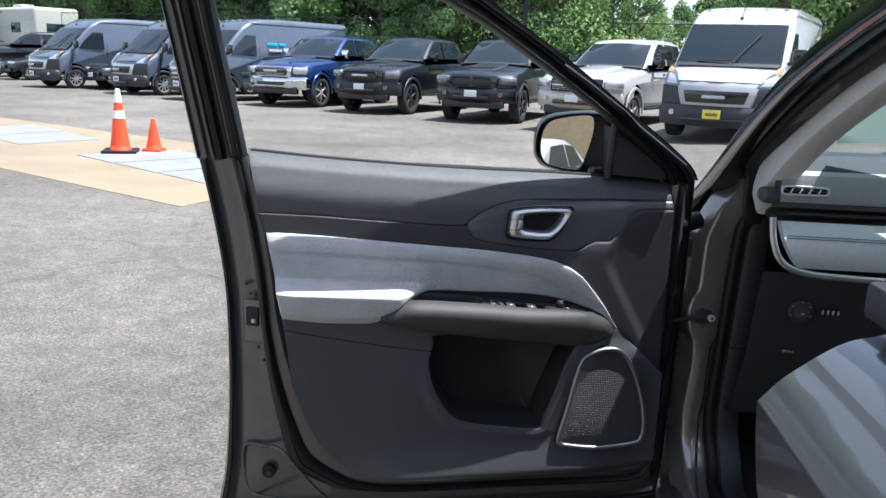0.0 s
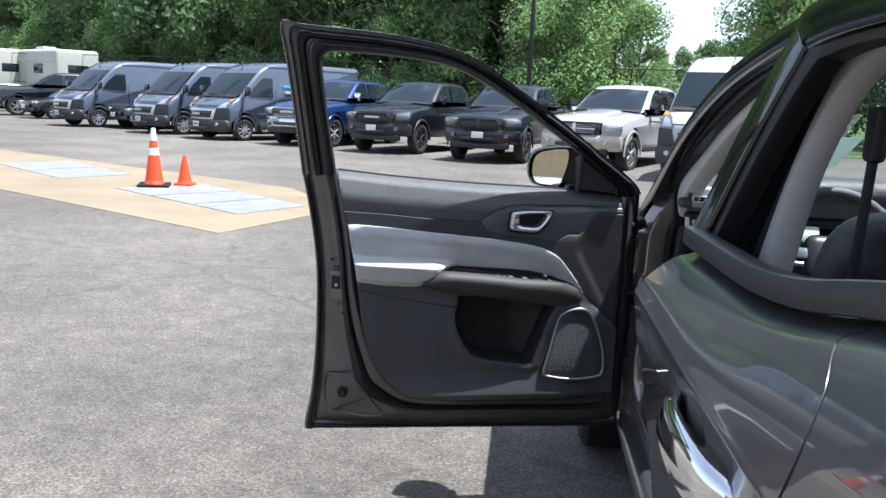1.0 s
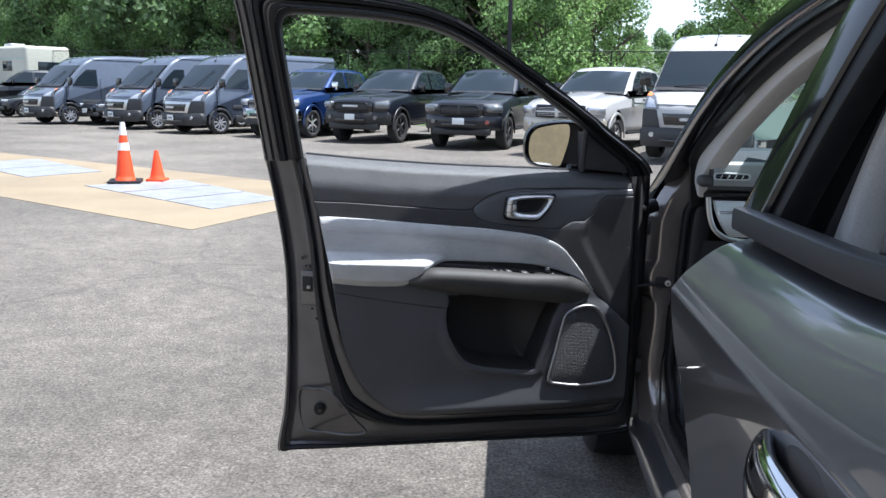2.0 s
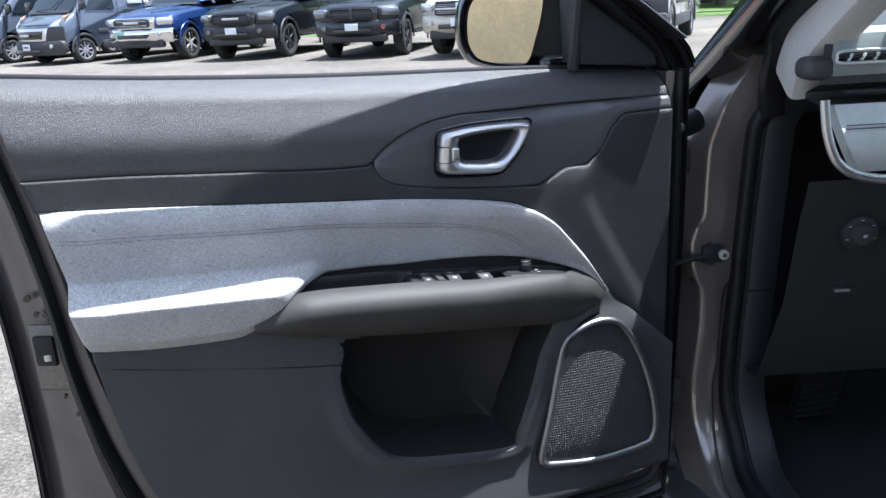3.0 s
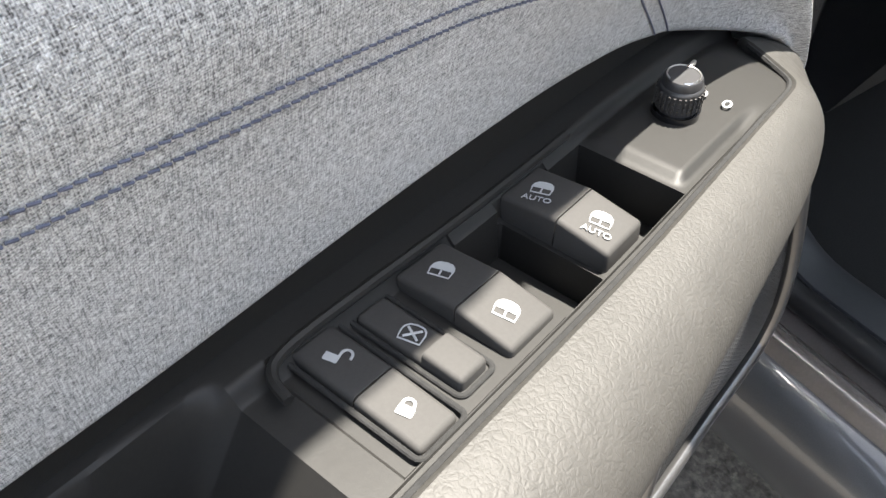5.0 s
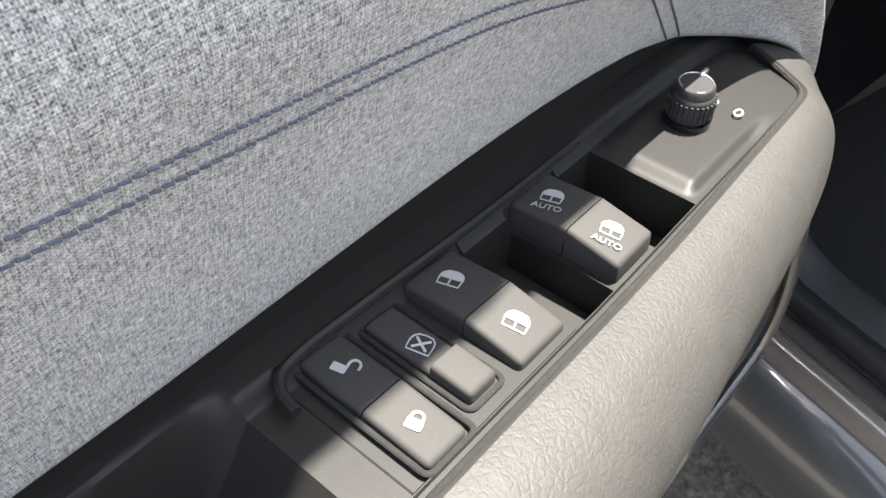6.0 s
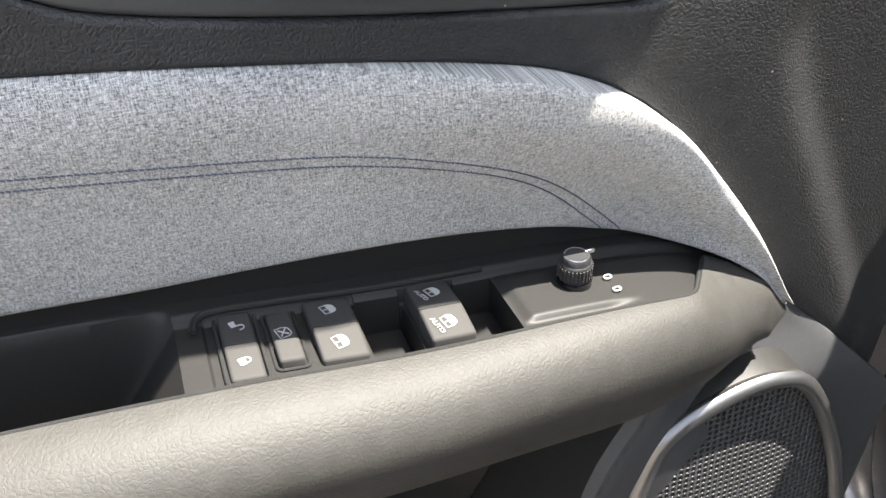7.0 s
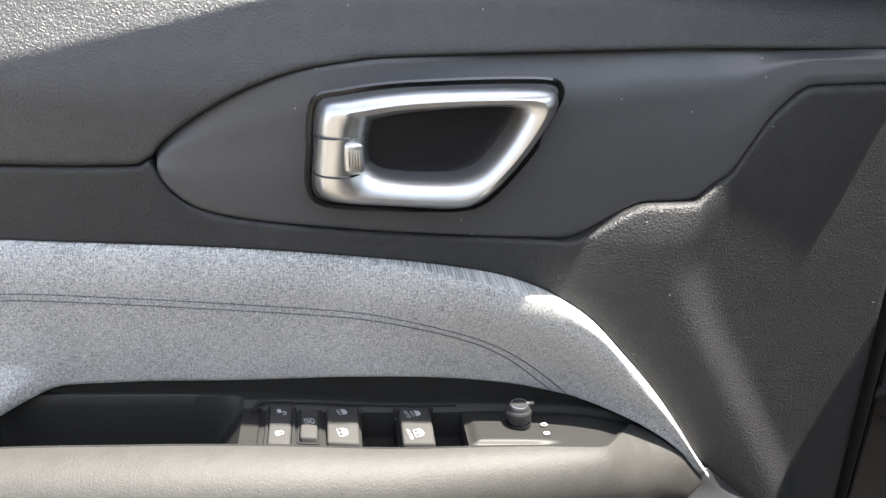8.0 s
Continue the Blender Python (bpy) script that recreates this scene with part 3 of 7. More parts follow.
# rear door: belt moulding, window frame, glass run
beam([(0.572, 0.695, 1.232), (0.573, 0.42, 1.238), (0.575, 0.2, 1.246), (0.577, 0.0, 1.270), (0.580, -0.19, 1.309), (0.588, -0.5, 1.37)], 0.042, 0.040, rear_door, "belt_moulding", SATIN)
beam([(0.588, 0.672, 1.225), (0.640, 0.60, 1.42), (0.690, 0.525, 1.59), (0.706, 0.47, 1.64), (0.720, 0.2, 1.66), (0.726, -0.35, 1.65)], 0.085, 0.045, rear_door, "window_frame", GLOSSBLACK, up=(1, 0, 0))
beam([(0.612, 0.625, 1.235), (0.660, 0.55, 1.42), (0.706, 0.465, 1.575), (0.722, 0.40, 1.612), (0.735, 0.2, 1.625), (0.738, -0.35, 1.615)], 0.05, 0.05, rear_door, "window_seal", RUBBER, up=(1, 0, 0))
# the car's own pillars, roof and glass
beam([(0.705, 0.625, 1.12), (0.737, 0.575, 1.40), (0.782, 0.485, 1.59), (0.83, 0.36, 1.65)], 0.085, 0.06, suv, "b_pillar_trim", GREYTRIM, "pale grey fabric-look pillar trim", up=(1, 0, 0))
beam([(0.665, 0.74, 0.42), (0.645, 0.71, 1.0), (0.662, 0.66, 1.2), (0.735, 0.52, 1.62)], 0.09, 0.09, suv, "b_pillar", GLOSSBLACK, up=(1, 0, 0))
beam([(0.675, 2.06, 1.10), (0.690, 1.90, 1.20), (0.708, 1.55, 1.405), (0.728, 1.20, 1.545), (0.745, 0.85, 1.625), (0.755, 0.5, 1.662), (0.76, -0.2, 1.672), (0.78, -1.5, 1.64)], 0.055, 0.06, suv, "roof_rail", GLOSSBLACK, "gloss black windscreen pillar and roof rail", up=(1, 0, 0))
beam([(0.762, 1.858, 1.10), (0.752, 1.838, 1.15), (0.738, 1.79, 1.215), (0.724, 1.728, 1.275), (0.738, 1.458, 1.420), (0.755, 1.105, 1.542), (0.77, 0.80, 1.605), (0.78, 0.3, 1.632), (0.79, -1.2, 1.607)], 0.032, 0.04, suv, "door_seal", RUBBER, up=(1, 0, 0))
beam([(0.764, 1.765, 1.165), (0.758, 1.735, 1.205), (0.762, 1.68, 1.262), (0.785, 1.512, 1.380), (0.80, 1.162, 1.522), (0.815, 0.825, 1.600), (0.83, 0.4, 1.625), (0.84, -1.0, 1.60)], 0.082, 0.06, suv, "a_pillar_trim", GREYTRIM, "pale grey windscreen pillar trim", up=(1, 0, 0))


def roof():
    bm = bmesh.new()
    P = []
    for y in np.linspace(-1.7, 0.72, 20):
        edge = float(curve([(-1.7, 1.60), (-0.8, 1.665), (0.2, 1.675), (0.72, 1.635)], y))
        P.append([(x, y, edge + 0.045 * (1 - ((x - 1.40) / 0.65) ** 2)) for x in np.linspace(0.755, 2.045, 18)])
    grid_mesh(P, bm=bm)
    skirt(bm, (0, 0, -0.03))
    part("roof", bm, GRAPHITE, suv)
    P = [[(x, y, float(curve([(-1.7, 1.54), (-0.8, 1.60), (0.2, 1.61), (0.72, 1.58)], y)) + 0.03 * (1 - ((x - 1.40) / 0.65) ** 2))
          for x in np.linspace(0.80, 2.0, 10)] for y in np.linspace(-1.6, 0.70, 12)]
    part("headliner", skirt(grid_mesh(P), (0, 0, 0.02)), GREYTRIM, suv)


roof()


def windscreen():
    P = []
    for k in np.linspace(0, 1, 12):
        row = []
        for a in np.linspace(-1, 1, 14):
            y = 2.06 - 1.35 * k - 0.10 * a * a * (1 - 0.5 * k) + 0.05
            z = 1.12 + float(curve([(0, 0), (0.35, 0.235), (0.7, 0.42), (1, 0.525)], k))
            row.append((1.40 + a * (0.70 - 0.055 * k), y, z))
        P.append(row)
    w = part("windscreen", skirt(grid_mesh(P), (0, -0.004, -0.004)), GLASS, suv, "clear windscreen glass")
    w.visible_shadow = False
    return w


windscreen()


def hood():
    P = [[(1.40 + a * (0.86 - 0.03 * k), 2.03 + 1.15 * k, 1.115 - 0.12 * k - 0.05 * a * a - 0.10 * k**4) for a in np.linspace(-1, 1, 16)] for k in np.linspace(0, 1, 12)]
    part("hood", skirt(grid_mesh(P), (0, 0, -0.03)), GRAPHITE, suv)


hood()


def front_fender(x0, sgn, name):
    bm = bmesh.new()
    zs = np.linspace(0.36, 1.07, 30)
    P = []
    for y in np.linspace(1.88, 3.2, 48):
        nose = max(0, y - 2.7) ** 2 * 1.1
        P.append([(x0 + sgn * (float(side_x(min(z, 1.07))) - 0.48 + nose + 0.02), y, z) for z in zs])
    grid_mesh(P, bm=bm)
    bmesh.ops.delete(bm, geom=[f for f in bm.faces if math.hypot(f.calc_center_median().y - 2.47, f.calc_center_median().z - 0.36) < 0.40], context="FACES")
    skirt(bm, (0.03 * sgn, 0, 0))
    part(name, bm, GRAPHITE, suv)


front_fender(0.48, 1, "front_fender")
front_fender(2.32, -1, "front_fender")
# far side of the car, with its window openings
for y0, y1 in ((-1.7, -0.3), (-0.29, 0.86), (0.87, 1.88)):
    P = [[(2.80 - float(side_x(z)), y, z) for z in np.linspace(0.36, 1.205, 14)] for y in np.linspace(y0, y1, 8)]
    part("far_door", skirt(grid_mesh(P), (-0.08, 0, 0)), GRAPHITE, suv)
beam([(2.125, 2.06, 1.10), (2.09, 1.55, 1.405), (2.06, 0.85, 1.62), (2.05, -0.2, 1.66), (2.03, -1.5, 1.63)], 0.08, 0.09, suv, "roof_rail", GLOSSBLACK, up=(1, 0, 0))
beam([(2.17, 0.86, 1.2), (2.06, 0.60, 1.62)], 0.12, 0.08, suv, "b_pillar", GREYTRIM, up=(1, 0, 0))
beam([(2.19, 1.9, 1.21), (2.19, -1.6, 1.24)], 0.07, 0.05, suv, "belt_moulding", PLASTIC)


def rear_end():
    part("front_bumper", box((1.62, 0.16, 0.36), (1.40, 3.16, 0.56), 0.07, 4), GRAPHITE, suv)
    part("nose_panel", box((1.42, 0.10, 0.42), (1.40, 3.10, 0.80), 0.03, 2), GRAPHITE, suv)
    part("front_grille", box((1.15, 0.06, 0.16), (1.40, 3.20, 0.82), 0.03, 3), GLOSSBLACK, suv)
    part("rear_bumper", box((1.62, 0.18, 0.34), (1.40, -1.74, 0.52), 0.07, 4), PLASTIC, suv)
    part("rear_window", box((1.22, 0.012, 0.40), (1.40, -1.70, 1.42), 0.004, turn=Matrix.Rotation(radians(14), 4, "X")), DARKGLASS, suv)
    part("tailgate", box((1.5, 0.06, 0.85), (1.40, -1.72, 0.80), 0.02), GRAPHITE, suv)
    part("rear_pillar", box((0.10, 0.55, 0.45), (0.74, -1.42, 1.42), 0.02), GRAPHITE, suv)
    part("rear_pillar", box((0.10, 0.55, 0.45), (2.06, -1.42, 1.42), 0.02), GRAPHITE, suv)
    part("floor_pan", box((1.26, 4.6, 0.06), (1.40, 0.75, 0.36), 0.01), CARPET, suv)
    part("firewall", box((1.45, 0.05, 0.72), (1.42, 2.12, 0.72), 0.01), CARPET, suv)


rear_end()


def wheel(parent, m, r, w, rim_mat, spokes, tyre_mat):
    """Tyre, rim with spokes, disc behind; axis along local x, outer side at -x."""
    prof = [(-w * 0.42, r * 0.66), (-w * 0.5, r * 0.76), (-w * 0.48, r * 0.9), (-w * 0.38, r * 0.985), (-w * 0.15, r), (w * 0.15, r), (w * 0.38, r * 0.985), (w * 0.5, r * 0.86), (w * 0.42, r * 0.66)]
    P = [[(a, b * math.cos(q), b * math.sin(q)) for a, b in prof] for q in np.linspace(0, math.tau, 41)[:-1]]
    ty = part("tyre", grid_mesh(P, closed=True), tyre_mat, parent)
    ty.matrix_basis = m
    bm = bmesh.new()
    rp = [(-w * 0.42, r * 0.67), (-w * 0.40, r * 0.62), (-w * 0.2, r * 0.6), (w * 0.3, r * 0.6)]
    grid_mesh([[(a, b * math.cos(q), b * math.sin(q)) for a, b in rp] for q in np.linspace(0, math.tau, 33)[:-1]], closed=True, bm=bm)
    for i in range(spokes):
        a = i * math.tau / spokes
        t = Matrix.Rotation(a, 4, "X")
        box((w * 0.12, r * 0.12, r * 0.58), (0, 0, r * 0.33), r * 0.02, 1, own := bmesh.new())
        own.transform(Matrix.Translation((-w * 0.34, 0, 0)) @ t)
        merge(bm, own)
    merge(bm, disc(r * 0.13, w * 0.14, (-w * 0.36, 0, 0), Matrix.Rotation(math.pi / 2, 4, "Y"), 20))
    rim = part("rim", bm, rim_mat, parent)
    rim.matrix_basis = m
    back = part("brake_disc", disc(r * 0.58, 0.02, (0.0, 0, 0), Matrix.Rotation(math.pi / 2, 4, "Y"), 28), PLASTIC, parent)
    back.matrix_basis = m


wheel(suv, pose(0.625, 2.47, 0.35), 0.35, 0.225, BRIGHT, 5, RUBBER)
wheel(suv, pose(2.175, 2.47, 0.35, 0, 0, 180), 0.35, 0.225, BRIGHT, 5, RUBBER)
wheel(suv, pose(0.625, -1.05, 0.35), 0.35, 0.225, BRIGHT, 5, RUBBER)
wheel(suv, pose(2.175, -1.05, 0.35, 0, 0, 180), 0.35, 0.225, BRIGHT, 5, RUBBER)


FILLET, FILLET_Y, FILLET_Z = 0.15, 1.72, 0.57


def opening_point(x, q, out):
    """A point along the door opening: q runs down the post, round the fillet and back along the sill; out stands off the paint."""
    turn = FILLET * math.pi / 2
    if q <= 0:
        return (x, FILLET_Y + FILLET - out, FILLET_Z - q)
    if q < turn:
        a = q / FILLET
        return (x, FILLET_Y + (FILLET - out) * math.cos(a), FILLET_Z - (FILLET - out) * math.sin(a))
    return (x, FILLET_Y - (q - turn), FILLET_Z - FILLET + out)


def hinge_pillar():
    """Painted door post with its wavy edges that sweeps into the sill, seal, check strap and hinges."""
    qs = np.r_[np.linspace(-0.63, -0.02, 62), np.linspace(0, 0.236, 18), np.linspace(0.26, 1.12, 24)]
    rim = curve([(-0.63, 0.735), (-0.55, 0.685), (-0.51, 0.668), (-0.468, 0.657), (-0.411, 0.655), (-0.351, 0.654), (-0.319, 0.640), (-0.291, 0.633), (-0.239, 0.639), (-0.199, 0.655), (-0.144, 0.657), (-0.069, 0.652), (-0.016, 0.648), (0.05, 0.649), (0.132, 0.655), (0.236, 0.658), (1.12, 0.660)], qs)
    step = curve([(-0.63, 0.790), (-0.55, 0.755), (-0.503, 0.737), (-0.407, 0.731), (-0.308, 0.726), (-0.231, 0.722), (-0.196, 0.704), (-0.113, 0.701), (-0.054, 0.700), (0.012, 0.694), (0.058, 0.694), (0.111, 0.690), (0.20, 0.683), (1.12, 0.682)], qs)
    bead = curve([(-0.63, 0.800), (-0.55, 0.765), (-0.503, 0.738), (-0.405, 0.732), (-0.287, 0.727), (-0.199, 0.724), (-0.117, 0.720), (-0.029, 0.717), (0.036, 0.720), (0.111, 0.7255), (0.205, 0.720), (1.12, 0.720)], qs)
    P = []
    for a, b, c, q in zip(rim, step, bead, qs):
        b = min(b, c + 0.002)
        row = [(a - 0.030, -0.050), (a - 0.010, -0.020), (a - 0.003, -0.007), (a, -0.001), (a + 0.003, 0.0015), (a + 0.010, 0.002), (a + (b - a) * 0.5, 0.005),
               (b - 0.010, 0.004), (b - 0.004, 0.002), (b - 0.0005, -0.003), (b + 0.001, -0.010), (b + 0.004, -0.0125), (max(b + 0.006, c), -0.013), (max(b + 0.02, c + 0.018), -0.013)]
        P.append([opening_point(x, q, d) for x, d in row])
    part("door_post", grid_mesh(P), POSTPAINT, suv, "warm grey painted hinge post running into the glossy sill")
    part("post_seal", tube([opening_point(c, q, 0.004) for c, q in zip(bead, qs)], 0.0155, 12, up=(1, 0, 0)), RUBBER, suv)
    part("seal_lip", tube([opening_point(c + 0.017, q, 0.004) for c, q in zip(bead, qs)], 0.0035, 6, up=(1, 0, 0)), SATIN, suv)
    P = [[opening_point(c + x, q, d) for x, d in ((0.014, -0.006), (0.022, 0.008), (0.032, 0.012), (0.060, 0.012), (0.075, 0.004), (0.080, -0.10))] for c, q in zip(bead, qs)]
    part("kick_panel", grid_mesh(P), KICKTRIM, suv, "dull black kick panel and scuff plate")
    part("panel_joint", box((0.048, 0.004, 0.0016), (0.768, FILLET_Y + FILLET - 0.012, 0.768), 0.0004), CARPET, suv)
    for k in range(5):
        part("scuff_rib", box((0.003, 0.42, 0.003), (0.756 + k * 0.0065, 1.40, 0.4335), 0.001), KICKTRIM, suv)
    part("rocker", hull_bar(), GRAPHITE, suv, "dark painted rocker panel under the doors")
    strap = part("check_strap", tube([(0.690, 1.860, 0.845), (0.62, 1.856, 0.838), (0.54, 1.820, 0.832)], 0.0085, 8, flat=0.6, up=(0, 0, 1)), PLASTIC, suv)
    part("check_bracket", box((0.040, 0.012, 0.034), (0.672, 1.860, 0.846), 0.004), PLASTIC, strap)
    for z in (0.832, 0.861):
        part("bracket_ear", disc(0.007, 0.010, (0.668, 1.858, z), Matrix.Rotation(math.pi / 2, 4, "X"), 12), PLASTIC, strap)
    part("check_bolt", disc(0.0092, 0.010, (0.690, 1.851, 0.846), Matrix.Rotation(math.pi / 2, 4, "X"), 18, bevel=0.0015), ZINC, strap, "zinc bolt with the sky's reflection put into its pale colour")
    part("bolt_socket", disc(0.0042, 0.004, (0.690, 1.8455, 0.846), Matrix.Rotation(math.pi / 2, 4, "X"), 6), BRACKET, strap)
    for z in (0.56, 1.02):
        part("hinge", box((0.06, 0.03, 0.05), (0.600, 1.885, z), 0.008), SHUT, suv)
    part("wiring_boot", tube([(0.64, 1.890, 1.09), (0.60, 1.870, 1.08), (0.56, 1.840, 1.08)], 0.022, 12, up=(0, 0, 1)), RUBBER, suv)


def hull_bar():
    """The rocker under the sill: a rolled-under skirt."""
    sec = ((0.650, 0.404), (0.630, 0.398), (0.612, 0.380), (0.603, 0.350), (0.605, 0.315), (0.618, 0.275), (0.640, 0.245), (0.70, 0.235))
    return grid_mesh([[(x, y, z) for x, z in sec] for y in np.linspace(0.70, 1.93, 12)])


hinge_pillar()


def dashboard():
    d = part("dashboard", grid_mesh([[(x, y, z) for y, z in
             ((2.05, 1.10), (1.95, 1.255), (1.80, 1.275), (1.69, 1.262), (1.655, 1.235), (1.66, 1.17), (1.70, 1.155), (1.70, 1.145), (1.655, 1.14))] for x in np.linspace(0.742, 2.06, 20)]), LEATHER, suv, "soft black dashboard with pale grey stitched pad")
    P = [[(x, y, z) for y, z in ((1.67, 1.02), (1.69, 0.95), (1.72, 0.80), (1.80, 0.62), (1.95, 0.60))] for x in np.linspace(0.745, 1.30, 12)]
    part("knee_panel", grid_mesh(P), PLASTIC, d)
    P = [[(0.765 + 0.05 * (1 - s) ** 2 * (1 - k) + 0.395 * k, 1.655 - 0.022 * math.sin(math.pi * s), 1.035 + (1.14 - 1.035) * s) for s in np.linspace(0, 1, 10)] for k in np.linspace(0, 1, 16)]
    part("stitched_pad", skirt(grid_mesh(P), (0, 0.03, 0)), GREYLEATHER, d, "pale grey padded panel with double stitching")
    P = [[(x, y, z) for y, z in ((1.94, 1.262), (1.80, 1.283), (1.70, 1.272), (1.664, 1.252))] for x in np.linspace(0.755, 1.10, 10)]
    part("dash_top_pad", skirt(grid_mesh(P), (0, 0, -0.01)), DASHGREY, d, "slate grey dashboard top above the vent")
    P = [[(x, y, z) for y, z in ((1.664, 1.2515), (1.652, 1.243), (1.648, 1.225), (1.648, 1.195), (1.656, 1.182))] for x in np.linspace(0.755, 1.10, 10)]
    part("vent_surround", skirt(grid_mesh(P), (0, 0.01, 0)), DASHFRONT, d, "slate grey vent surround")
    for dz in (0.085, 0.079):
        part("stitching", tube([(x, 1.634, 1.035 + dz * 0.9) for x in np.linspace(0.775, 1.15, 30)], 0.0009, 5), THREAD, d)
    path = rounded([(0.742, 1.640, 1.150), (0.748, 1.634, 1.10), (0.768, 1.630, 1.055), (0.815, 1.628, 1.032), (0.92, 1.630, 1.024), (1.16, 1.632, 1.020)], 8, closed=False)
    part("chrome_strip", tube(path, 0.0075, 10, flat=0.8), CHROME, d, "satin silver strip")
    part("end_cap", box((0.046, 0.05, 0.034), (0.738, 1.672, 1.194), 0.014, 4), LEATHER, d)
    part("vent_recess", box((0.096, 0.02, 0.017), (0.803, 1.652, 1.210), 0.008), GLOSSBLACK, d)
    loop = [(0.755, 1.210), (0.760, 1.2185), (0.80, 1.2195), (0.845, 1.2175), (0.852, 1.210), (0.845, 1.2025), (0.80, 1.2015), (0.760, 1.2025)]
    part("vent_frame", tube([(p.x, 1.641, p.y) for p in rounded([(*q, 0) for q in loop], 5)], 0.0022, 6, closed=True), GREYLEATHER, d)
    part("vent_blade", box((0.088, 0.004, 0.002), (0.803, 1.641, 1.210), 0.0008), SATIN, d)
    for i in range(4):
        part("vent_slat", box((0.002, 0.008, 0.012), (0.774 + i * 0.0195, 1.641, 1.210), 0.0006, turn=Matrix.Rotation(0.5, 4, "Y")), GREYLEATHER, d)
    part("trim_blade", box((0.30, 0.02, 0.006), (0.93, 1.66, 1.158), 0.002), SATIN, d)
    r = Matrix.Rotation(math.pi / 2, 4, "X")
    part("lamp_switch_ring", disc(0.029, 0.014, (0.845, 1.690, 0.925), r, 32, bevel=0.003), SATIN, d)
    part("lamp_switch", disc(0.017, 0.024, (0.845, 1.683, 0.925), r, 28, bevel=0.003), BUTTON, d)
    for k in range(5):
        a = radians(200 - k * 55)
        part("mark", box((0.005, 0.001, 0.0015), (0.845 + 0.0235 * math.cos(a), 1.6822, 0.925 + 0.0235 * math.sin(a))), WHITEPRINT, d)
    part("mark", box((0.006, 0.001, 0.0045), (0.845, 1.6702, 0.925)), WHITEPRINT, d)
    for i in range(4):
        part("thumbwheel", box((0.009, 0.012, 0.018), (0.893 + i * 0.0115, 1.69, 0.926), 0.003), SATIN, d)
        part("mark", box((0.004, 0.001, 0.009), (0.893 + i * 0.0115, 1.6835, 0.928)), WHITEPRINT, d)
    part("bonnet_lever", box((0.026, 0.012, 0.006), (0.835, 1.705, 0.822), 0.002), CHROME, d)


dashboard()


def foot_rest():
    """Dark ribbed pad on the footwell wall, leaning back."""
    m = Matrix.Translation((0.965, 1.985, 0.475)) @ Matrix.Rotation(radians(28), 4, "X") @ Matrix.Rotation(radians(-8), 4, "Y")
    f = part("foot_rest", box((0.10, 0.02, 0.26), (0, 0, 0), 0.012, 3), PLASTIC, suv, "dark ribbed foot rest in the footwell")
    f.matrix_basis = m
    for k in range(9):
        part("rib", box((0.078, 0.006, 0.010), (0, -0.012, -0.10 + k * 0.025), 0.002), SATIN, f)


foot_rest()


def steering_wheel():
    m = pose(1.12, 1.40, 1.10, 68, 0, 0)
    sw = part("steering_wheel", tube([(0.185 * math.cos(a), 0.185 * math.sin(a), 0) for a in np.linspace(0, math.tau, 49)[:-1]], 0.016, 12, closed=True, up=(0, 0, 1)), LEATHER, suv, "black stitched leather steering wheel")
    sw.matrix_basis = m
    part("hub", box((0.15, 0.13, 0.05), (0, -0.01, -0.02), 0.03, 3), SATIN, sw)
    for x in (-1, 1):
        part("spoke", box((0.10, 0.035, 0.02), (x * 0.12, -0.005, -0.01), 0.008), CHROME, sw)
    part("column_stalk", tube([(-0.05, 0.03, -0.06), (-0.17, 0.06, -0.06)], 0.009, 8, up=(0, 0, 1)), PLASTIC, sw)
    part("instrument_hood", box((0.40, 0.22, 0.09), (1.21, 1.76, 1.245), 0.04, 3), LEATHER, suv)


steering_wheel()


def seat(x):
    s = part("front_seat", box((0.50, 0.52, 0.16), (x, 1.10, 0.68), 0.06, 3), SEATHIDE, suv, "black leather front seat")
    part("backrest", box((0.50, 0.26, 0.62), (x, 0.74, 1.00), 0.125, 5, turn=Matrix.Rotation(radians(16), 4, "X")), SEATHIDE, s)
    part("headrest", box((0.27, 0.10, 0.19), (x, 0.64, 1.46), 0.045, 3), SEATHIDE, s)
    part("seat_base", box((0.44, 0.48, 0.18), (x, 1.10, 0.52), 0.02), PLASTIC, s)


seat(1.08)
seat(1.74)
part("seat_belt", tube([(0.83, 0.50, 1.45), (0.83, 0.52, 1.2), (0.82, 0.56, 0.7)], 0.024, 8, flat=0.12, up=(1, 0, 0)), RUBBER, suv)
part("belt_guide", box((0.03, 0.05, 0.10), (0.83, 0.50, 1.46), 0.012), PLASTIC, suv)
# pale sheet added in place of the reflection in the windscreen
part("reflection_sheet", slab([(0, 0), (0.30, 0.07), (0.27, 0.36), (0.0, 0.34), (-0.07, 0.19)], 0, 0.002), REFLECTION, suv, "pale sheet that stands in for a reflection in the windscreen").matrix_basis = pose(0.870, 1.685, 1.312, 70, 0, 0)


